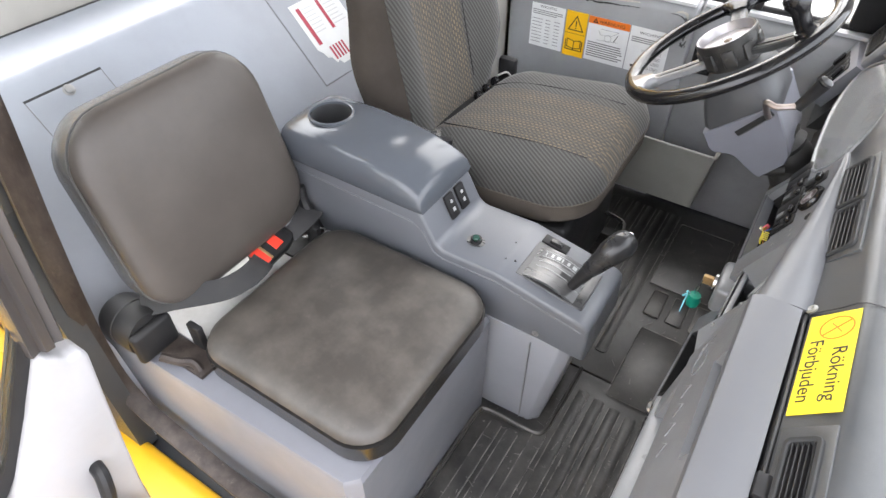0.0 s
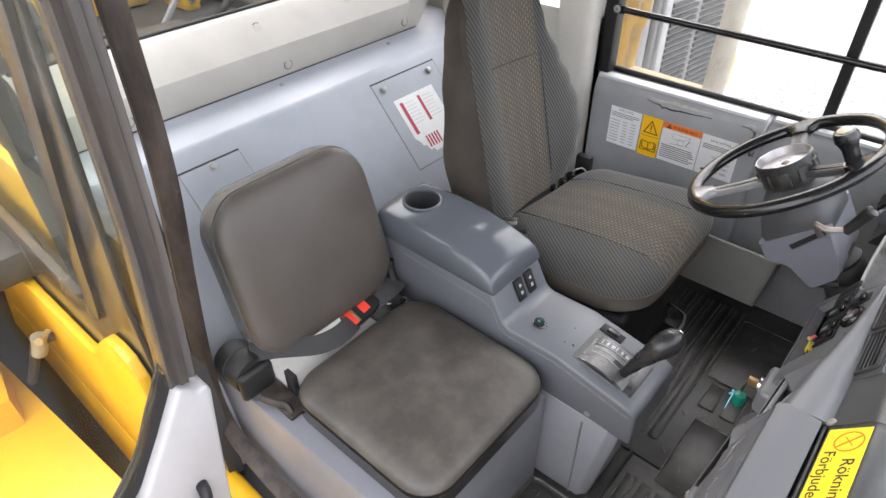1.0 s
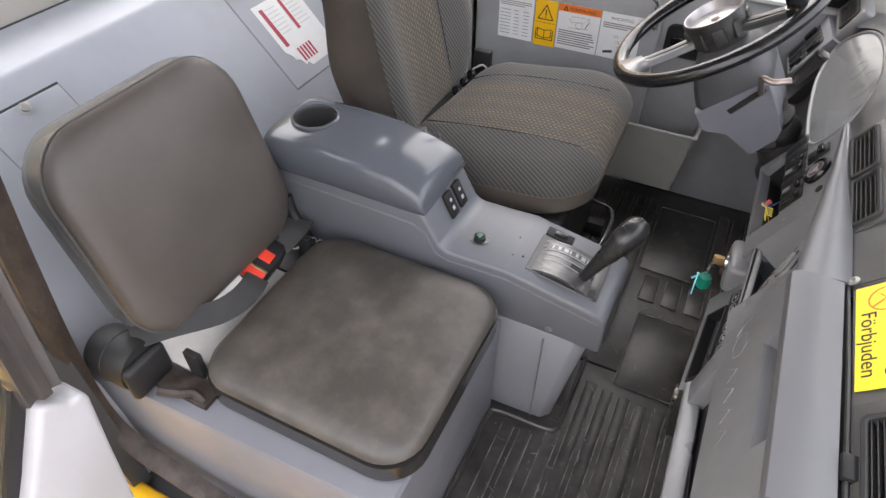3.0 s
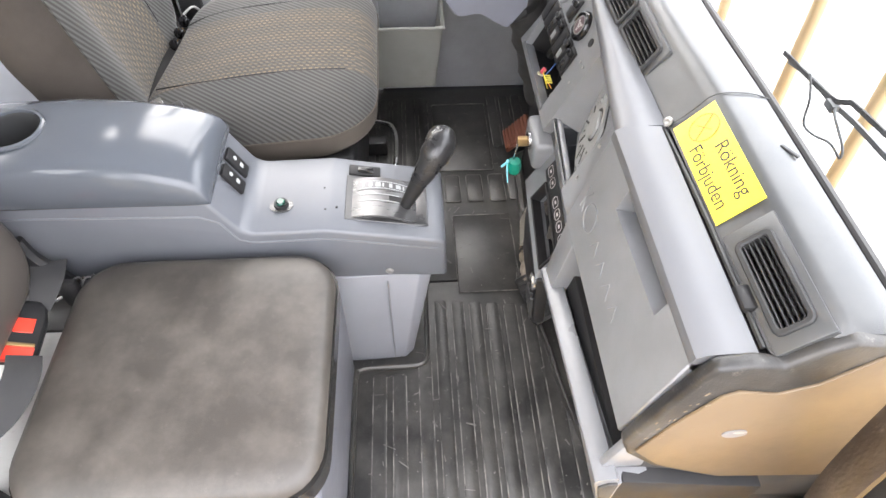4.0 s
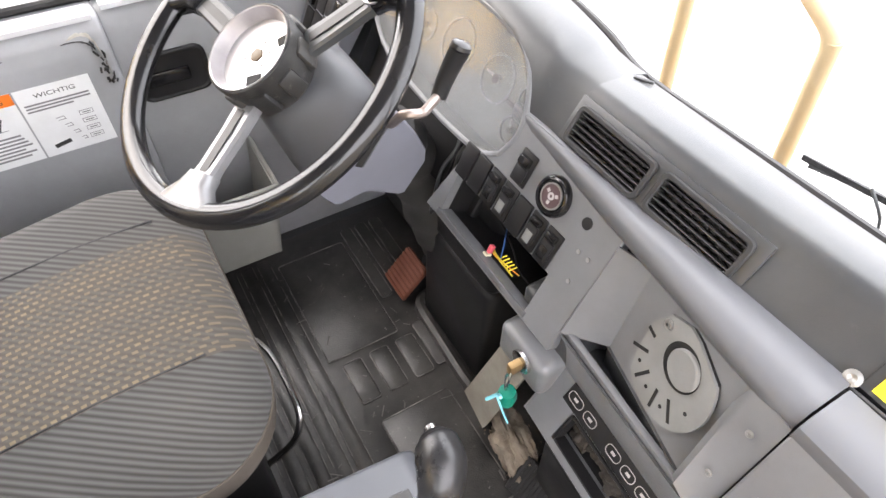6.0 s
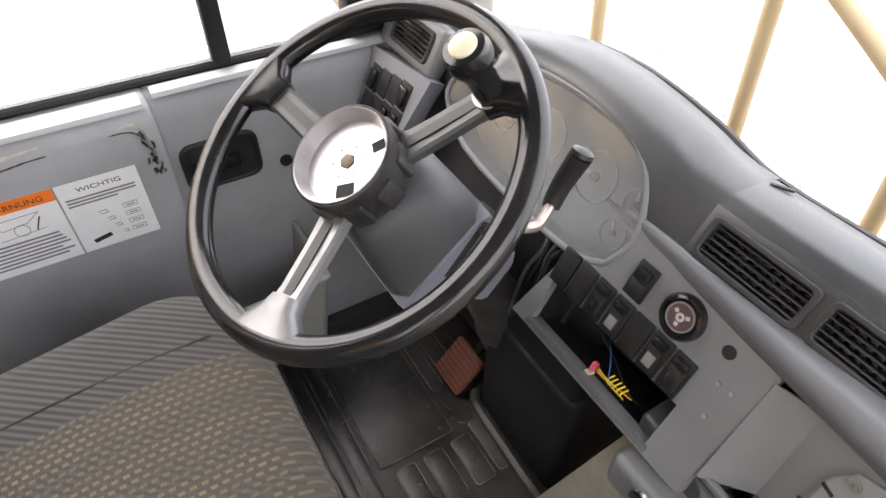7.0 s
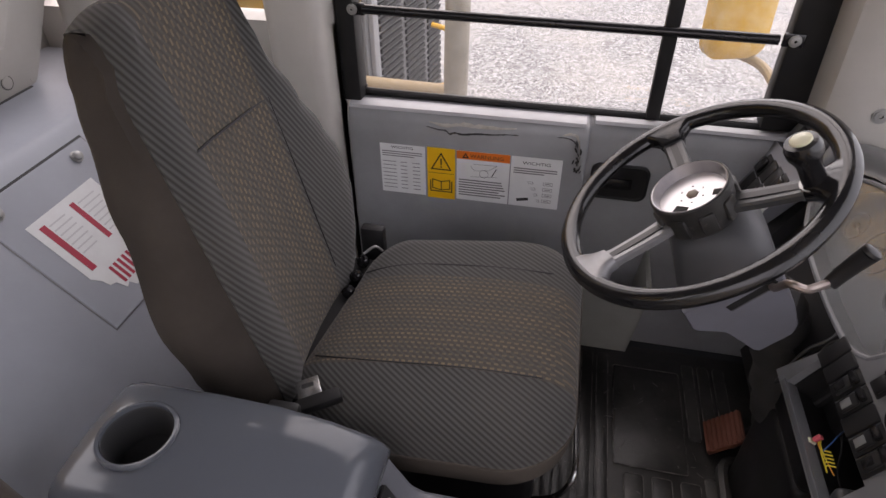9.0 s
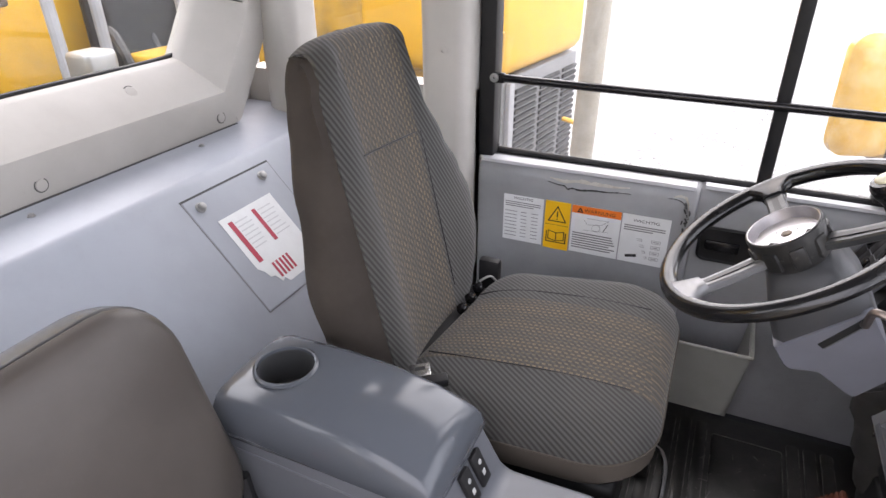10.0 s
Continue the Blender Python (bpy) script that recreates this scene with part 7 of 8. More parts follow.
part("side_filler", loft([[PM @ Vector((-1.04, pb(0.50), -0.03)), PM @ Vector((-0.86, pb(0.50), -0.03)), PM @ Vector((-0.86, pb(0.68), -0.03)), PM @ Vector((-1.04, pb(0.68), -0.03))], [(0.66, 1.04, 0.50), (0.66, 0.86, 0.50), (0.66, 0.86, 0.67), (0.66, 1.04, 0.67)]]), GREY_DARK, dash)
part("cluster_back", extrude([(0.56, 0.56), (0.60, 0.72), (0.65, 0.68), (0.65, 0.50)], "y", 0.50, 0.86, 0.003), BLACK, dash)

# ---------------------------------------------------------------- steering wheel and column
WC = Vector((0.218, 0.598, 0.766))
WU, WV, WN = Vector((0.843, 0.0, 0.538)), Vector((-0.049, 0.996, 0.077)), Vector((-0.535, -0.092, 0.840))
WM = axes(WC, WU, WV)
wheel = thing("steering_wheel", "worn black three-spoke steering wheel with a spinner knob", "steering wheel", WC)
R = 0.2095
b = bmesh.new()
rows = []
for i in range(72):
    a = 2 * math.pi * i / 72
    ring = []
    for k in range(12):
        c = 2 * math.pi * k / 12
        rr = 0.0155 + 0.0010 * math.cos(c * 2)
        ring.append(b.verts.new(WM @ Vector(((R + rr * math.cos(c)) * math.cos(a), (R + rr * math.cos(c)) * math.sin(a), rr * math.sin(c)))))
    rows.append(ring)
for i in range(72):
    for k in range(12):
        b.faces.new((rows[i][k], rows[i][(k + 1) % 12], rows[(i + 1) % 72][(k + 1) % 12], rows[(i + 1) % 72][k]))
part("rim", b, BLACK_GLOSS, wheel, "glossy worn black rim")
for ang in (95, -24, -151):
    mm = WM @ Matrix.Rotation(radians(ang), 4, "Z")
    rings = []
    for r, w, h, z in ((0.045, 0.020, 0.008, -0.022), (0.10, 0.018, 0.008, -0.016), (0.150, 0.017, 0.008, -0.008), (0.172, 0.019, 0.010, -0.004), (0.188, 0.026, 0.012, 0.0), (0.203, 0.034, 0.013, 0.0)):
        rings.append([mm @ Vector((r, a * w, z + c * h)) for a, c in ((-1, -0.6), (-1, 0.6), (-0.8, 1), (0.8, 1), (1, 0.6), (1, -0.6), (0.8, -1), (-0.8, -1))])
    # The third spoke and its root are paler than the other two.
    s = part("spoke", loft(rings), GREY_DARK if ang != -151 else SPOKE_PALE, wheel, "satin grey spoke with a slot", smooth=40)
    part("spoke_slot", loft([[mm @ Vector((r, a * 0.006, z)) for a in (-1, 1)] + [mm @ Vector((r, a * 0.006, z - 0.004)) for a in (1, -1)] for r, z in ((0.068, -0.0098), (0.158, 0.0022))]), INK, s)
    part("spoke_root", loft([[mm @ Vector((r, a * w, z + c * 0.0135)) for a, c in ((-1, -0.6), (-1, 0.6), (-0.7, 1), (0.7, 1), (1, 0.6), (1, -0.6), (0.7, -1), (-0.7, -1))] for r, w, z in ((0.160, 0.018, -0.005), (0.176, 0.023, -0.001), (0.190, 0.036, 0.0), (0.204, 0.056, 0.0))]), BLACK_GLOSS if ang != -151 else SPOKE_PALE, s, "moulded spoke end blending into the rim", smooth=70)
b = lathe([(0.0, -0.062), (0.042, -0.060), (0.050, -0.050), (0.057, -0.034), (0.0605, -0.012), (0.0625, 0.012), (0.0620, 0.019), (0.0600, 0.0205), (0.0585, 0.019), (0.0545, -0.004), (0.0, -0.006)], WM, 40)
CONE = surface("dull_hub_cone", (0.40, 0.385, 0.39), 0.3, metal=0.6, worn=(0.2, 0.195, 0.195), amount=0.5, scale=18, bump=0.02)
hub = part("hub", b, SCUFFED, wheel, "battered black rubber hub ring")
part("hub_rim", lathe([(0.0530, -0.001), (0.0568, 0.0150), (0.0590, 0.0195), (0.0585, 0.0212), (0.0570, 0.0205), (0.0550, 0.0140), (0.0510, 0.0010)], WM, 40), CONE, hub, "pale dished hub wall")
plate_ = part("hub_plate", lathe([(0.0, -0.004), (0.0528, -0.004), (0.0528, 0.0018), (0.0450, 0.0030), (0.0, 0.0030)], WM, 40), ALU, hub, "bare bright aluminium hub plate")
part("hub_nut", lathe([(0.0, 0.0030), (0.0095, 0.0030), (0.0095, 0.0045), (0.006, 0.0060), (0.0, 0.0060)], WM, 6), TAN, plate_, "rusty centre nut")
for ang, rr, w in ((232, 0.036, 0.011), (-22, 0.040, 0.0065)):
    mm = WM @ Matrix.Rotation(radians(ang), 4, "Z")
    part("hub_window", slab(rr - 0.008, rr + 0.008, -w, w, 0.0027, 0.0038, mm, 0.0004, 1), DARK_HOLE, plate_, "dark opening")
for k in range(6):
    part("rivet", lathe([(0.0, 0.0030), (0.0018, 0.0030), (0.0015, 0.0043), (0.0, 0.0043)], WM @ Matrix.Rotation(radians(60 * k + 20), 4, "Z") @ Matrix.Translation((0.019, 0, 0)), 8), BOLT, plate_)
for k in range(9):
    mm = WM @ Matrix.Rotation(radians(40 * k), 4, "Z")
    part("hub_rib", slab(0.054, 0.0655, -0.0125, 0.0125, -0.034, 0.004, mm, 0.004, 2), SCUFFED, hub)
km2 = WM @ Matrix.Rotation(radians(-24), 4, "Z") @ Matrix.Translation((0.172, 0, 0.004))
kb = part("spinner_knob", lathe([(0.0, 0), (0.016, 0), (0.016, 0.02), (0.016, 0.035), (0.019, 0.045), (0.0235, 0.055), (0.0242, 0.066), (0.021, 0.075), (0.0, 0.079)], km2, 28), BLACK_GLOSS, wheel, "black spinner knob")
part("knob_cap", lathe([(0.0, 0.0735), (0.0145, 0.0752), (0.0138, 0.079), (0.009, 0.082), (0.0, 0.083)], km2, 24), IVORY, kb, "ivory knob cap")
part("knob_collar", lathe([(0.0, -0.004), (0.020, -0.004), (0.020, 0.003), (0.0, 0.003)], km2, 20), BOLT, kb)

SLATE = surface("slate_grey_plastic", (0.142, 0.147, 0.172), 0.42, worn=(0.105, 0.107, 0.122), amount=0.5, scale=6, grain=900, bump=0.05, speck=0.12)
column = thing("steering_column", "grey plastic column shroud with a slotted lower cover", "column", (0.36, 0.60, 0.0))


def wring(u0, u1, v0, v1, w, skew=0.0):
    return [WM @ Vector((u, v, w + skew * u)) for u, v in ((u0, v0 + 0.02), (u0 + 0.015, v0), (u1 - 0.02, v0), (u1, v0 + 0.02), (u1, v1 - 0.02), (u1 - 0.02, v1), (u0 + 0.015, v1), (u0, v1 - 0.02))]


part("upper_shroud", loft([wring(-0.048, 0.050, -0.052, 0.052, -0.045), wring(-0.058, 0.062, -0.066, 0.066, -0.062, 0.05), wring(-0.072, 0.073, -0.082, 0.080, -0.100, 0.12), wring(-0.079, 0.078, -0.088, 0.086, -0.132, 0.18), wring(-0.0815, 0.0795, -0.0835, 0.079, -0.160, 0.18)]), COLUMN_BLACK, column, "dark grey upper shroud", smooth=80)
cover = [(-0.082, -0.154), (0.066, -0.128), (0.078, -0.134), (0.077, -0.208), (0.071, -0.252), (0.058, -0.271), (0.0, -0.294), (-0.008, -0.288), (-0.034, -0.228), (-0.044, -0.220), (-0.076, -0.206), (-0.082, -0.196)]
cu, cw = 0.0, -0.200
part("lower_shroud", loft([[WM @ Vector((cu + (u - cu) * k, v, cw + (w - cw) * k)) for u, w in cover] for v, k in ((-0.0905, 0.965), (-0.0885, 0.985), (-0.084, 1.0), (0.0, 1.003), (0.080, 1.0), (0.086, 0.97))]), SLATE, column, "slate-grey lower cover", smooth=40)
SA, SB = WU * 0.933 + WN * 0.361, WN * 0.933 - WU * 0.361
slot = part("adjust_slot", slab(-0.044, 0.044, -0.0062, 0.0062, -0.001, 0.0012, axes(WM @ Vector((0.0265, -0.0905, -0.156)), SA, SB), 0.0045, 3), DARK_HOLE, column, "dark adjuster slot")
part("slot_edge", slab(-0.043, 0.043, -0.0088, -0.0064, -0.001, 0.0018, axes(WM @ Vector((0.0265, -0.0905, -0.156)), SA, SB), 0.0008, 1), SILVER, slot, "worn pale slot edge")
b = bmesh.new()
cpts = smooth_path([WM @ Vector((0.03, 0.0, -0.25)), WM @ Vector((0.04, 0.0, -0.34)), (0.52, 0.655, 0.22), (0.60, 0.67, 0.06)], 10)
part("corrugated_boot", sweep(cpts, circle(0.048, 18), per=0, taper=lambda t: 1 + 0.10 * math.sin(t * 120)), RUBBER, column, "ribbed rubber boot")
part("boot_clip", tube([WM @ Vector((-0.01, -0.05, -0.262)), WM @ Vector((0.0, -0.062, -0.29)), WM @ Vector((0.04, -0.05, -0.31))], 0.012, 10), RUBBER, column)
stalk = part("stalk", tube([WM @ Vector((0.058, -0.070, -0.143)), WM @ Vector((0.060, -0.100, -0.142)), (0.338, 0.450, 0.730), (0.358, 0.439, 0.733), (0.372, 0.444, 0.735), (0.396, 0.458, 0.738)], 0.0062, 10), STALK, column, "bent dull metal stalk")
part("stalk_grip", tube([(0.392, 0.456, 0.734), (0.401, 0.458, 0.752), (0.410, 0.455, 0.775), (0.418, 0.451, 0.796)], 0.0130, 16, per=4, taper=lambda t: 0.78 + 0.24 * t), BLACK, stalk, "black rubber grip")
part("stalk_end", lathe([(0.0, 0), (0.0134, 0), (0.0128, 0.005), (0.009, 0.008), (0.0, 0.009)], axes((0.418, 0.451, 0.796), (0.9, 0, -0.4), (0, 1, 0)), 18), BLACK_SATIN, stalk, "smooth end cap")

# ---------------------------------------------------------------- footwell
heater = thing("heater_box", "black plastic heater box under the switch panel", "heater box", (0.56, 0.53, -0.012))
part("casing", box(0.478, 0.66, 0.415, 0.66, -0.012, 0.30, 0.018, 3), BLACK, heater)
part("upper_casing", box(0.475, 0.66, 0.413, 0.662, 0.303, 0.52, 0.018, 3), BLACK, heater)
part("casing_screw", bolt(axes((0.4745, 0.44, 0.41), (0, -1, 0), (0, 0, 1)), 0.005, 0.003), BLACK_GLOSS, heater)
pedal = thing("brake_pedal", "red-brown ribbed rubber pedal", "pedal", (0.46, 0.72, 0.0))
PD = axes((0.464, 0.722, 0.054), (0, -1, 0), (0.70, 0, 0.71))
part("pad", slab(-0.048, 0.042, -0.048, 0.048, -0.012, 0.0, PD, 0.004, 2), RUSTRED, pedal, "dark pedal plate")
for i in range(8):
    part("tread", slab(-0.046, 0.040, -0.044 + i * 0.0118, -0.0375 + i * 0.0118, -0.001, 0.0036, PD, 0.0010, 1), RUSTRED, pedal)
part("arm", tube([PD @ Vector((0, 0, -0.01)), (0.53, 0.73, 0.07), (0.58, 0.73, 0.20)], 0.011, 8), BLACK, pedal)
thr = thing("throttle_pedal", "black ribbed throttle pedal hinged on the floor", "pedal", (0.45, 0.14, 0.0))
TP = axes((0.445, 0.145, 0.035), (0.25, -0.97, 0), (0.85, 0.2, 0.45))
part("plate", slab(-0.07, 0.07, -0.038, 0.038, -0.008, 0.0, TP, 0.003, 1), BLACK, thr)
for i in range(9):
    part("tread", slab(-0.066 + i * 0.0155, -0.058 + i * 0.0155, -0.034, 0.034, -0.001, 0.003, TP, 0.001, 1), BLACK, thr)
solo("steel_bracket", loft([[(0.428, 0.33, -0.01), (0.440, 0.42, -0.01), (0.475, 0.30, 0.44), (0.470, 0.235, 0.44)], [(0.436, 0.33, -0.01), (0.448, 0.42, -0.01), (0.483, 0.30, 0.44), (0.478, 0.235, 0.44)]]), BRACKET, "beige primed steel bracket below the ignition switch", "bracket")
b = bmesh.new()
bmesh.ops.create_icosphere(b, subdivisions=5, radius=1.0)
for v in b.verts:
    p = v.co.copy()
    k = 1 + 0.45 * noise.noise(p * 1.7) + 0.22 * abs(noise.noise(p * 4.0 + Vector((3, 1, 0)))) + 0.12 * noise.noise(p * 9.0)
    v.co = Vector((p.x * 0.036 * k, p.y * 0.075 * k, max(-0.4, p.z) * 0.038 * k))
b.transform(Matrix.Translation((0.462, 0.262, 0.013)) @ Matrix.Rotation(radians(-12), 4, "Z"))
solo("rag", b, surface("dirty_beige_rag", (0.24, 0.20, 0.155), 0.9, worn=(0.10, 0.078, 0.06), amount=0.9, scale=24, grain=500, bump=0.6, speck=0.3), "crumpled dirty beige rag beside the mat", "rag", smooth=60)
b = bmesh.new()
for i in range(130):
    x, y = 0.425 + rng.random() * 0.09, 0.10 + rng.random() * 0.28
    s = 0.0008 + 0.005 * rng.random() ** 3
    b = box(-s, s, -s * 0.7, s * 0.7, -s * 0.4, s * 0.4, s * 0.25, 1, bm=b, m=Matrix.Translation((x, y, 0.004 + s * 0.3)) @ Euler((rng.random() * 3, rng.random() * 3, rng.random() * 3)).to_matrix().to_4x4())
solo("litter", b, DEBRIS, "dusty crumbs and litter beside the mat", "litter", kind="stuff")

# ---------------------------------------------------------------- open door
door = thing("cab_door", "open cab door with a pale inner panel and tall window", "door", (-0.42, -0.9, 0.0), kind="structure")
DM = axes((-0.42, 0, 0), (0, -1, 0), (0, 0, 1))
prof = [(0.665, -0.35), (0.634, 0.24), (0.606, 0.48), (0.592, 0.585), (0.600, 0.602), (0.618, 0.598), (0.628, 0.612), (0.648, 0.630), (0.70, 0.545), (0.783, 0.420), (1.0, 0.258), (1.30, 0.188), (1.35, -0.35)]
b = bmesh.new()
lo_ = [b.verts.new(DM @ Vector((p[0], p[1], -0.04))) for p in prof]
hi_ = [b.verts.new(DM @ Vector((p[0], p[1], 0.012))) for p in prof]
b.faces.new(lo_)
b.faces.new(hi_[::-1])
for i in range(len(prof)):
    b.faces.new((lo_[i], lo_[(i + 1) % len(prof)], hi_[(i + 1) % len(prof)], hi_[i]))
bmesh.ops.recalc_face_normals(b, faces=b.faces)
bmesh.ops.bevel(b, geom=b.edges[:], offset=0.012, segments=3, profile=0.5, affect="EDGES", clamp_overlap=True)
part("inner_panel", b, DOOR_PALE, door, "pale grey moulded inner panel")
part("outer_skin", slab(0.665, 1.35, -0.35, 0.18, -0.060, -0.042, DM, 0.004), YELLOW, door, "yellow outer skin")
post = [(0.575, 1.72), (0.582, 1.28), (0.598, 0.95), (0.612, 0.80), (0.630, 0.625)]
sec = [(-0.026, -0.030), (0.026, -0.030), (0.029, 0.0), (0.023, 0.014), (0.010, 0.009), (0.005, 0.018), (-0.008, 0.018), (-0.012, 0.009), (-0.023, 0.014), (-0.029, 0.0)]
part("window_post", sweep([DM @ Vector((y, z, -0.01)) for y, z in post], sec, per=5, up=(1, 0, 0)), GREY_GASKET, door, "dark grey door window post")
low_edge = [(0.636, 0.675), (0.655, 0.640), (0.70, 0.566), (0.785, 0.440), (1.0, 0.280), (1.3, 0.210)]
part("glass_seal", sweep([DM @ Vector((y, z, 0.0)) for y, z in low_edge], [(-0.010, -0.012), (0.010, -0.012), (0.010, 0.014), (-0.010, 0.014)], per=5, up=(1, 0, 0)), BLACK, door, "black glass seal")
b = loft([[DM @ Vector((y, z, w)) for y, z in ((0.60, 1.70), (0.615, 0.95), (0.650, 0.650), (0.79, 0.44), (1.0, 0.285), (1.3, 0.215), (1.3, 1.70))] for w in (-0.012, -0.008)])
for k in (0.022, 0.040):
    part("glass_edge_line", tube([DM @ Vector((y - 0.002, z + k, -0.004)) for y, z in low_edge], 0.0028, 6, per=5), INK, door, "black line along the glass edge")
g = part("door_glass", b, GLASS_TINT, door, "tinted door glass")
g.visible_shadow = False
hp = axes((-0.400, -0.677, 0.366), (0, 1, 0), (0, 0, 1))
part("handle_boss", lathe([(0.0, 0), (0.026, 0), (0.024, 0.012), (0.015, 0.016), (0.0, 0.016)], hp, 20), BLACK, door, "black handle boss")
part("pull_handle", tube([(-0.388, -0.677, 0.366), (-0.360, -0.682, 0.362), (-0.348, -0.692, 0.33), (-0.350, -0.700, 0.285), (-0.352, -0.68, 0.235), (-0.356, -0.66, 0.19)], 0.012, 10), BLACK, door, "black curved pull handle")

# outer skin of the cab's right rear corner, seen through the door glass
skin = thing("cab_corner", "yellow outer cab corner with a gasketed quarter window", "cab body", (-0.95, -0.6, -0.5), kind="structure")
prof = [(-2.4, -0.36), (-0.70, -0.30), (-0.705, 0.30), (-0.715, 0.38), (-0.745, 0.425), (-0.80, 0.435), (-0.86, 0.425), (-0.96, 0.34), (-1.06, 0.235), (-1.114, 0.205), (-1.5, 0.175), (-2.4, 0.13)]
part("yellow_skin", extrude(prof, "y", -0.635, -0.605, 0.006), YELLOW, skin)
part("skin_foot", loft([[(-2.4, -0.636, -0.34), (-0.70, -0.636, -0.28), (-0.70, -0.66, -0.50), (-2.4, -0.66, -0.50)], [(-2.4, -0.61, -0.34), (-0.70, -0.61, -0.28), (-0.70, -0.635, -0.51), (-2.4, -0.635, -0.51)]]), YELLOW, skin)
b = sweep([(-2.6, -0.60, 0.50), (-2.0, -0.60, 0.45), (-1.5, -0.60, 0.43), (-1.15, -0.60, 0.405), (-1.03, -0.60, 0.41), (-0.955, -0.60, 0.45), (-0.915, -0.60, 0.53), (-0.85, -0.60, 0.70), (-0.75, -0.60, 0.92), (-0.60, -0.60, 1.25), (-0.42, -0.60, 1.70)], [(-0.03, -0.012), (0.03, -0.012), (0.032, 0.012), (0.0, 0.02), (-0.032, 0.012)], per=6, up=(0, -1, 0))
part("window_gasket", b, GREY_GASKET, skin, "grey-brown window gasket")
prof = [(-2.4, 0.10), (-0.70, 0.10), (-0.70, 0.60), (-0.44, 1.74), (-0.47, 1.74), (-0.90, 0.56), (-0.95, 0.46), (-1.04, 0.41), (-2.4, 0.46)]
part("window_surround", extrude(prof, "y", -0.600, -0.585, 0.004), GREY_GASKET, skin, "dark surround with painted reflection streaks below the quarter window")
g = part("quarter_pane", box(-2.4, -0.46, -0.592, -0.588, 0.40, 1.72, 0), GLASS_TINT, skin)
g.visible_shadow = False
part("inner_block", box(-2.6, -1.36, -0.54, -0.30, 0.10, 0.62, 0.03, 2), YELLOW, skin, "yellow block seen through the quarter window")
latch = thing("grab_pin", "rusty bent hold-open pin on the yellow skin", "latch", (-1.5, -0.70, -0.2))
part("pin", tube([(-1.60, -0.640, -0.06), (-1.60, -0.68, -0.055), (-1.62, -0.70, -0.075), (-1.66, -0.725, -0.17), (-1.72, -0.76, -0.29)], 0.017, 10), SEALR, latch)
part("collar", tube([(-1.60, -0.68, -0.03), (-1.605, -0.69, -0.075), (-1.62, -0.70, -0.11)], 0.026, 12), BRACKET, latch)
part("cross_bar", tube([(-1.57, -0.69, -0.03), (-1.60, -0.665, -0.045), (-1.62, -0.645, -0.05)], 0.014, 10), TAN_RAIL, latch)
# yellow sill and step below the doorway
b = extrude([(-0.535, -0.9), (-0.535, 0.02), (-0.56, 0.03), (-0.66, 0.02), (-0.69, -0.02), (-0.70, -0.9)], "x", -0.72, 1.0, 0.008, 2)
structure("door_sill", b, YELLOW, "yellow painted door sill", "sill")
b = loft([[(-3.2, -0.90, z), (-1.93, -0.80, z), (-0.95, -0.72, z), (-0.75, -0.72, z), (-0.75, -1.9, z), (-3.2, -1.9, z)] for z in (-0.75, -0.32, -0.30)])
deck = solo("fender_deck", b, YELLOW, "yellow fender deck behind the door", "fender", kind="structure")
b = loft([[(-2.6, -0.95, z), (-1.75, -0.815, z), (-1.55, -0.85, z), (-1.55, -1.6, z), (-2.6, -1.6, z)] for z in (-0.30, -0.18, -0.17)])
solo("fender_box", b, YELLOW, "yellow stowage box on the fender", "stowage box", kind="structure")
# Black block added to darken the opening as shade would.
structure("fender_gap_fill", box(-3.2, -0.74, -0.86, -0.60, -0.80, -0.55, 0), BLACK, "black block standing in for shade between cab and fender", "gap")

# ---------------------------------------------------------------- outside
gm = bmesh.new()
bmesh.ops.create_grid(gm, x_segments=60, y_segments=60, size=150)
for v in gm.verts:
    v.co.z = -2.3 + 0.04 * noise.noise(v.co * 0.3)
structure("ground", gm, GRAVEL, "pale crushed gravel yard", "ground")
rails = thing("front_rail", "ochre tubular guard rail ahead of the windscreen", "guard rail", (1.25, 0.7, -0.5))
for p0, p1 in (((1.25, 1.32, 0.86), (1.25, 1.21, -0.2)), ((1.25, 0.81, 0.78), (1.25, 0.735, -0.2)), ((1.25, 0.439, 0.575), (1.25, 0.38, -0.2))):
    part("post", tube([p0, p1], 0.019, 12, per=0), TAN_RAIL, rails)
part("top_rail", tube([(1.25, 0.81, 0.78), (1.25, 0.75, 0.755), (1.25, 0.60, 0.675), (1.25, 0.512, 0.625), (1.25, 0.455, 0.59), (1.25, 0.439, 0.56)], 0.019, 12), TAN_RAIL, rails)
part("cross_rail", tube([(1.25, 1.31, 0.585), (1.25, 1.55, 0.51), (1.25, 1.844, 0.42), (1.25, 2.3, 0.34)], 0.019, 12), TAN_RAIL, rails)
part("top_rail", tube([(1.25, 1.32, 0.84), (1.25, 1.27, 0.86), (1.25, 1.1, 0.84), (1.25, 0.92, 0.80), (1.25, 0.81, 0.78)], 0.019, 12), TAN_RAIL, rails)
part("bumper", box(0.95, 1.35, -0.6, 1.5, -2.3, -0.2, 0.02), YELLOW, rails, "yellow bumper step")
wip = thing("windscreen_wiper", "black windscreen wiper with a loose washer hose", "wiper", (0.80, -0.1, 0.66))
part("arm", sweep([(0.815, 0.191, 0.644), (0.815, 0.112, 0.661), (0.815, 0.045, 0.664), (0.82, -0.03, 0.672), (0.825, -0.30, 0.690)], [(-0.0028, -0.004), (0.0028, -0.004), (0.002, 0.004), (-0.002, 0.004)], per=4), GREY_DARK, wip)
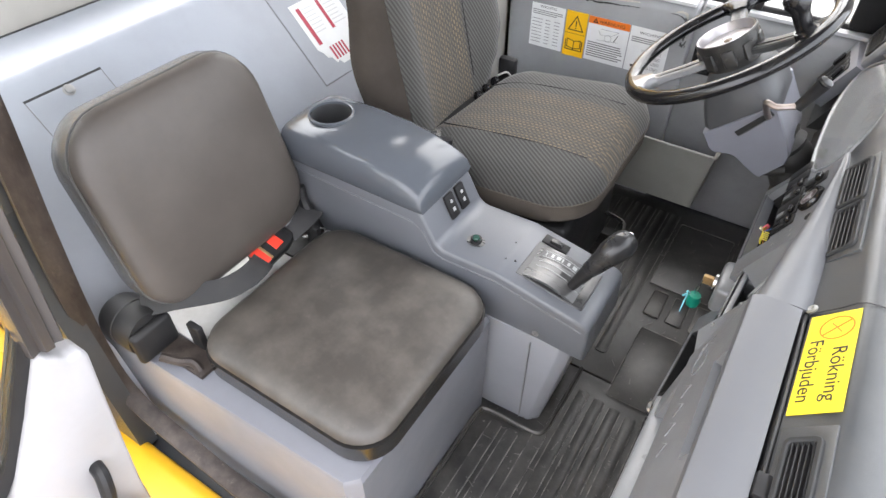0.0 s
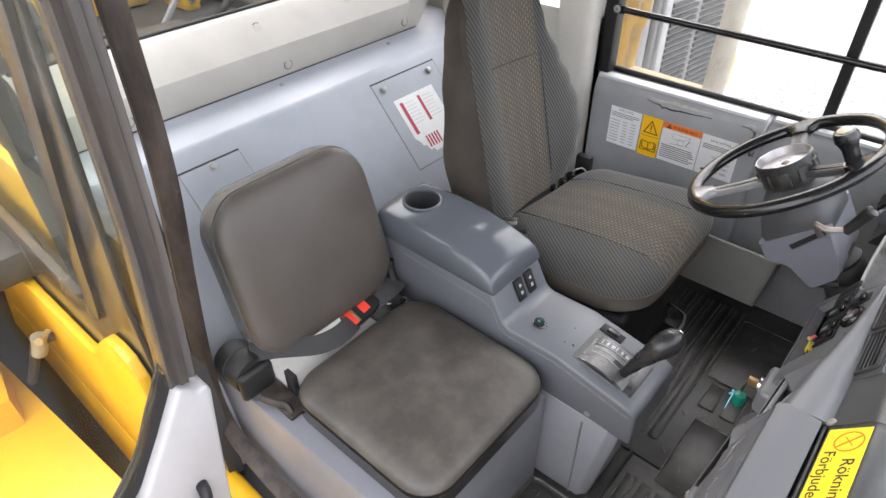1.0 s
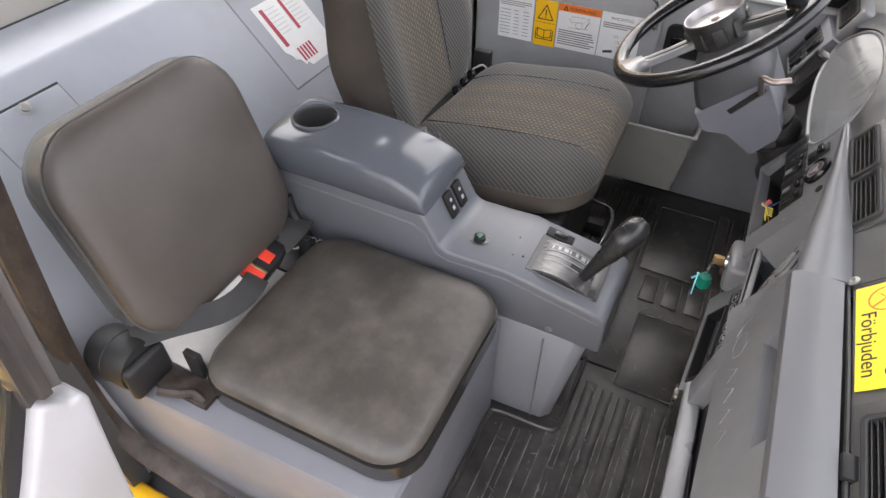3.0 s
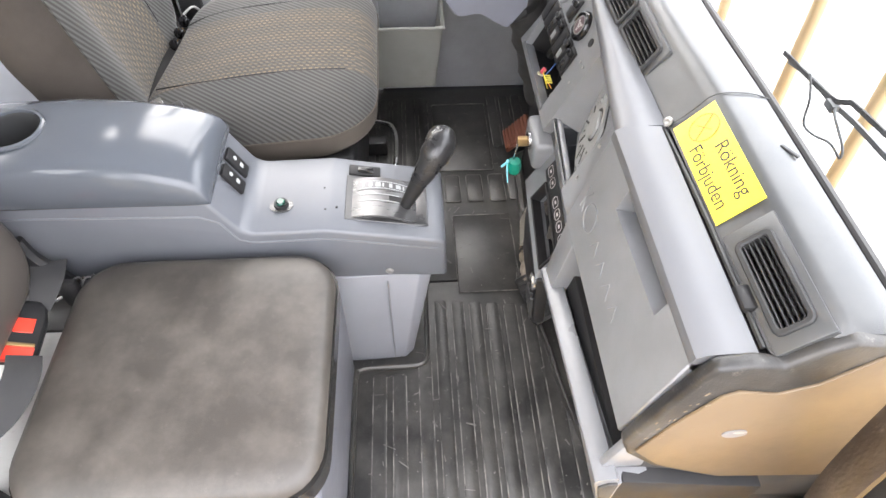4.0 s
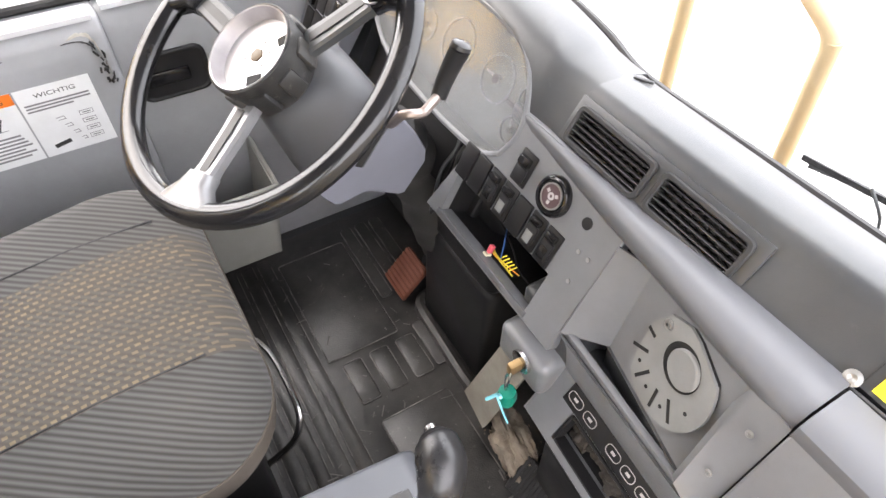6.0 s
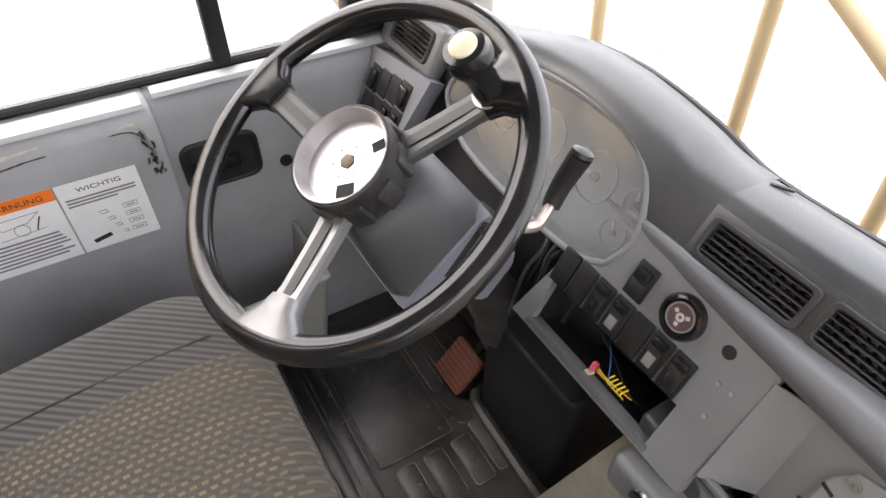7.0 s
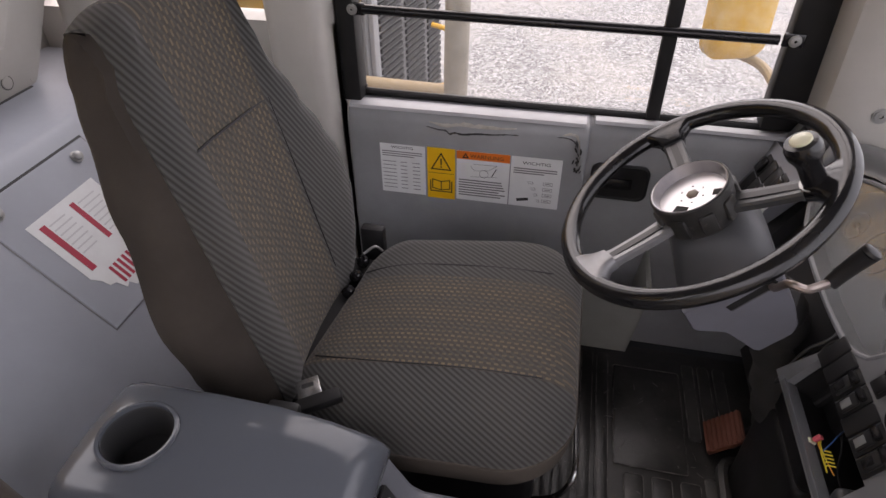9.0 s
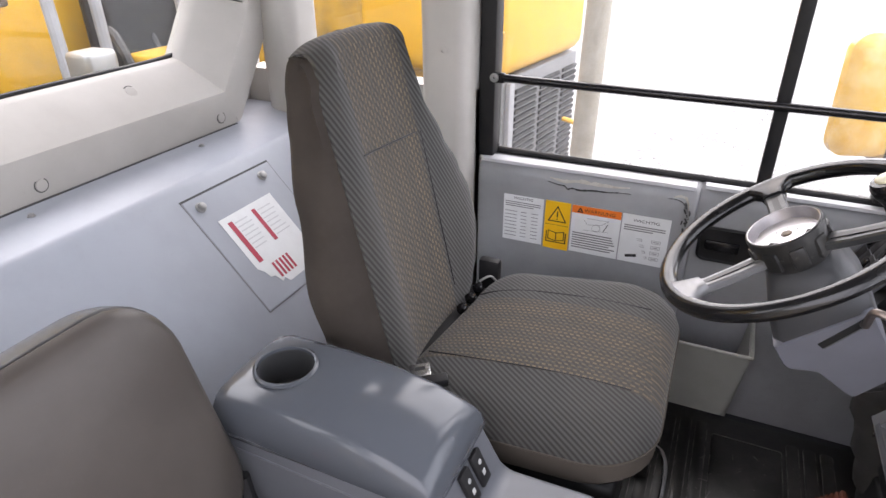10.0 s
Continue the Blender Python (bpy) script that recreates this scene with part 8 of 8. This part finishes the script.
part("blade", sweep([(0.805, 0.20, 0.655), (0.805, 0.048, 0.675), (0.81, 0.016, 0.688), (0.812, -0.016, 0.697), (0.82, -0.25, 0.72)], [(-0.002, -0.004), (0.002, -0.004), (0.0015, 0.004), (-0.0015, 0.004)], per=4), BLACK, wip)
part("hose", tube([(0.80, 0.107, 0.676), (0.80, 0.079, 0.648), (0.80, 0.064, 0.612), (0.80, 0.032, 0.614), (0.80, -0.011, 0.632), (0.80, -0.043, 0.631), (0.80, -0.033, 0.648), (0.80, 0.013, 0.668), (0.81, 0.03, 0.675)], 0.0022, 8), GREY_DARK, wip, "thin washer hose")
part("hose_clip", box(0.798, 0.812, 0.022, 0.046, 0.662, 0.676, 0.003), GREY_DARK, wip)
part("pivot", lathe([(0.0, 0), (0.020, 0), (0.018, 0.02), (0.0, 0.03)], Matrix.Translation((0.83, -0.30, 0.665)), 14), BLACK, wip)
mir = thing("wing_mirror", "yellow-backed wing mirror on a bent arm", "mirror", (0.5, 1.95, 0.4))
b = pillow(0.11, 0.20, 0.06, [(0.02, -0.035), (0.0, -0.02), (0.0, 0.015), (0.02, 0.035), (0.05, 0.042)])
b.transform(axes((0.52, 1.93, 0.72), (0.93, 0.3, 0), (0, 0.05, 1)))
part("shell", b, surface("crackled_amber_wrap", (0.56, 0.32, 0.02), 0.16, worn=(0.70, 0.52, 0.22), amount=0.7, scale=14, grain=26, bump=1.0, speck=0.5), mir, "crackled yellow shell")
part("arm", tube([(0.60, 1.09, 0.25), (0.66, 1.5, 0.42), (0.64, 1.85, 0.50), (0.56, 1.96, 0.52)], 0.016, 10), TAN_RAIL, mir)


def machine(name, label, base, size, col=YELLOW):
    """A neighbouring machine, most of them seen only in part through the glass: bonnet block, deck, grille and posts.
    """
    x, y, z = base
    sx, sy, sz = size
    t = thing(name, label, "machine", base)
    part("body", box(x - sx / 2, x + sx / 2, y - sy / 2, y + sy / 2, z, z + sz, 0.06, 3), col, t)
    part("panel", box(x - sx * 0.35, x + sx * 0.1, y - sy / 2 - 0.03, y - sy / 2 + 0.02, z + sz * 0.25, z + sz * 0.8, 0.02), YELLOW, t)
    part("panel", box(x + sx / 2 - 0.02, x + sx / 2 + 0.03, y - sy * 0.3, y + sy * 0.1, z + sz * 0.3, z + sz * 0.85, 0.02), YELLOW, t)
    part("deck", box(x - sx * 0.6, x + sx * 0.6, y - sy * 0.6, y + sy * 0.6, z - 0.12, z, 0.02), BLACK, t, "dark deck")
    return t


# neighbour on the left side with a louvred radiator
nb = machine("parked_hauler", "yellow parked hauler with a louvred grey grille", (-2.35, 3.9, -2.2), (2.0, 1.6, 3.4), YELLOW_DIRTY)
GA, GB = Vector((-1.0, 2.6, 0)), Vector((-0.85, 3.6, 0))
GL = axes((GA.x, GA.y, 0), (GB.x - GA.x, GB.y - GA.y, 0), (0, 0, 1))
glen, gtop = (GB - GA).length, 0.49
HOUSING = surface("sooty_grey_housing", (0.16, 0.162, 0.165), 0.5, worn=(0.09, 0.09, 0.092), amount=0.6, scale=5, grain=200, bump=0.05, speck=0.3)
part("grille_frame", slab(0.0, glen, -2.2, gtop, -0.06, 0.0, GL, 0.01, 2), HOUSING, nb, "sooty grey grille frame")
part("grille_bar", slab(0.03, 0.09, -2.2, gtop - 0.02, 0.0, 0.03, GL, 0.008, 2), GREY_SIDE, nb, "pale upright bar on the grille")
for i in range(34):
    for c0, c1 in ((0.14, 0.40), (0.46, 0.72), (0.78, 0.98)):
        part("louvre", slab(glen * c0, glen * c1, gtop - 0.10 - i * 0.038, gtop - 0.078 - i * 0.038, 0.0, 0.014, GL, 0), BLACK, nb)
part("radiator_tank", slab(0.0, glen, -2.29, gtop + 0.02, -0.9, -0.062, GL, 0.03, 2), YELLOW_DIRTY, nb)
part("hood", slab(-0.10, glen + 0.05, gtop + 0.004, gtop + 0.75, -0.9, 0.03, GL, 0.10, 4), YELLOW, nb, "yellow rounded hood")
part("upright", tube([(-0.52, 2.2, -2.3), (-0.47, 2.2, 0.4), (-0.44, 2.2, 1.9)], 0.052, 16, per=0), BRACKET, nb, "pale beige upright")
part("hose", tube([(-1.05, 2.6, 1.4), (-1.07, 2.58, 0.5), (-1.05, 2.56, -2.3)], 0.04, 12), GREY_SIDE, nb, "grey hose")
part("step_rail", tube([(-0.94, 2.2, 0.20), (-0.75, 2.2, 0.195), (-0.50, 2.2, 0.19)], 0.03, 12), TAN_RAIL, nb)
part("guard_post", tube([(-0.885, 2.2, 0.80), (-0.905, 2.2, 0.49), (-0.94, 2.2, 0.12), (-0.97, 2.2, -2.3)], 0.028, 12), YELLOW_DIRTY, nb, "yellow guard post")
part("hand_rail", tube([(-0.74, 2.9, -0.10), (-0.645, 2.9, -0.07), (-0.625, 2.9, 0.05), (-0.635, 2.9, 0.20), (-0.74, 2.9, 0.24)], 0.014, 8), YELLOW, nb, "bent yellow hand rail")
# machines behind
rear = machine("parked_loader", "yellow parked machine with dark frame behind the cab", (-4.6, 1.9, -2.2), (1.2, 7.0, 5.2), YELLOW_DIRTY)
part("deck_plate", box(-4.0, -1.6, -1.2, 4.5, 0.18, 0.30, 0.03), RUBBER, rear, "dark sooty deck plate")
part("grille", box(-3.78, -3.72, 2.35, 3.1, 0.30, 1.1, 0.02), BLACK, rear, "dark grille")
# No hollow here: a brown board on the face paints a recess in shade.
part("recess_board", box(-4.0, -3.90, 1.15, 2.0, 0.80, 1.05, 0.02), TAN, rear, "brown board painted in for a shaded recess")
for yy in (1.55, 1.80, 2.35, 2.95):
    part("upright", tube([(-2.9, yy, 0.29), (-2.88, yy - 0.03, 1.7)], 0.03, 10, per=0), GREY_SIDE, rear, "steel upright")
part("work_lamp", box(-2.04, -1.92, 0.95, 1.08, 0.74, 0.85, 0.02, 3), BOLT, rear, "pale work lamp")
part("lamp_post", tube([(-1.98, 1.02, 0.29), (-1.98, 1.02, 0.76)], 0.02, 8, per=0), YELLOW, rear)
part("engine_cover", box(-3.0, -2.0, 0.0, 0.8, 0.29, 0.42, 0.04, 3), RUBBER, rear, "dark engine cover")
part("duct", box(-2.7, -2.1, 1.25, 1.75, 0.29, 0.58, 0.05, 3), GREY_SIDE, rear, "grey duct")


def bracket_block(x0, x1, y0, y1, z1):
    """A grimy yellow casting with an arched opening, a flange and bolts."""
    ob = part("casting", box(x0, x1, y0, y1, 0.29, z1, 0.04, 3), YELLOW_DIRTY, rear, "grimy yellow casting with an arched opening")
    cy, w, h = (y0 + y1) / 2, (y1 - y0) * 0.28, (z1 - 0.29) * 0.55
    arch = [(cy - w, 0.28), (cy + w, 0.28)] + [(cy + w * math.cos(a * 0.39), 0.29 + h * 0.55 + h * 0.45 * math.sin(a * 0.39)) for a in range(9)]
    cut(ob, extrude(arch, "x", x1 - 0.15, x1 + 0.1, 0))
    part("flange", box(x1 - 0.04, x1 + 0.03, y0 - 0.04, y1 + 0.04, z1 - 0.05, z1 - 0.01, 0.008), YELLOW_DIRTY, ob)
    for k in range(3):
        part("bolt", bolt(axes((x1 + 0.03, y0 + (y1 - y0) * (0.15 + 0.35 * k), z1 - 0.03), (0, 1, 0), (0, 0, 1)), 0.018, 0.02), BOLT, ob)


bracket_block(-3.7, -3.4, 1.05, 1.5, 0.72)
bracket_block(-3.0, -2.6, 1.95, 2.45, 0.60)
bracket_block(-3.2, -2.7, 2.75, 3.05, 0.75)
for i in range(9):
    y0 = -0.6 + 0.42 * i + 0.2 * rng.random()
    x0 = -2.2 - 1.2 * rng.random()
    part("hose", tube([(x0, y0, 0.31), (x0 + 0.1, y0 + 0.15, 0.42 + 0.2 * rng.random()), (x0 - 0.25, y0 + 0.35, 0.36), (x0 - 0.5, y0 + 0.4, 0.45 + 0.3 * rng.random()), (x0 - 0.9, y0 + 0.6, 0.34)], 0.018 + 0.014 * rng.random(), 8), RUBBER if i % 3 else GREY_SIDE, rear, "loose hose on the deck")
for i in range(4):
    part("cross_member", box(-3.85, -1.7, -0.9 + 1.1 * i, -0.82 + 1.1 * i, 0.29, 0.36, 0.01), RUBBER, rear, "sooty frame member")
part("side_plate", box(-3.9, -3.75, -1.1, 1.0, 0.3, 1.3, 0.03), YELLOW_DIRTY, rear, "grimy upright plate")
part("side_plate", box(-3.75, -3.70, -0.6, 0.1, 0.45, 1.0, 0.02), GREY_DARK, rear, "dark inset panel")
tip = thing("dump_body", "yellow dump body rising behind the cab", "dump body", (-5.6, -1.6, -2.3))
part("front_board", box(-5.6, -5.3, -3.2, 0.6, -2.3, 2.8, 0.05, 2), YELLOW, tip)
for i in range(4):
    part("rib", box(-5.3, -5.12, -3.0 + i * 0.9, -2.82 + i * 0.9, -2.3, 2.8, 0.03, 2), YELLOW, tip)
q = machine("parked_truck", "yellow parked truck beside the quarter window", (-3.2, 5.6, -2.2), (1.6, 1.5, 4.0))
part("panel_board", box(-2.38, -2.2, 5.0, 5.5, 0.3, 1.3, 0.02), WHITE_STICKER, q, "pale notice board")
for i in range(14):
    x0, z0 = -3.9 + 1.5 * rng.random(), 0.1 + 1.5 * rng.random()
    w, h = 0.06 + 0.16 * rng.random(), 0.05 + 0.14 * rng.random()
    part("fitting", box(x0 - w, x0 + w, 4.72 - 0.10 * rng.random(), 4.84, z0 - h, z0 + h, 0.015, 2), (GREY_SIDE, RUBBER, WHITE_STICKER, TAN, YELLOW_DIRTY, GREY_DARK)[i % 6], q, "fitting on the truck's side")
for i in range(4):
    x0 = -3.8 + 0.42 * i
    part("pipe", tube([(x0, 4.66, -1.0), (x0 + 0.04, 4.66, 0.6), (x0 + 0.25 * (i % 2), 4.66, 1.0), (x0 + 0.25 * (i % 2), 4.66, 2.0)], 0.030, 10), (GREY_SIDE, BOLT)[i % 2], q, "bare pipe on the truck's side")
part("upright", tube([(-2.3, 4.2, -2.3), (-2.28, 4.2, 1.8)], 0.05, 10, per=0), TAN_RAIL, q)
# Unseen bulk added to hold back low sky light at the doorway.
right = machine("door_side_blocker", "added unseen beige bulk with yellow panels, blocking low sky beyond the door", (-1.2, -4.2, -2.2), (7.5, 1.8, 3.9), BRACKET)
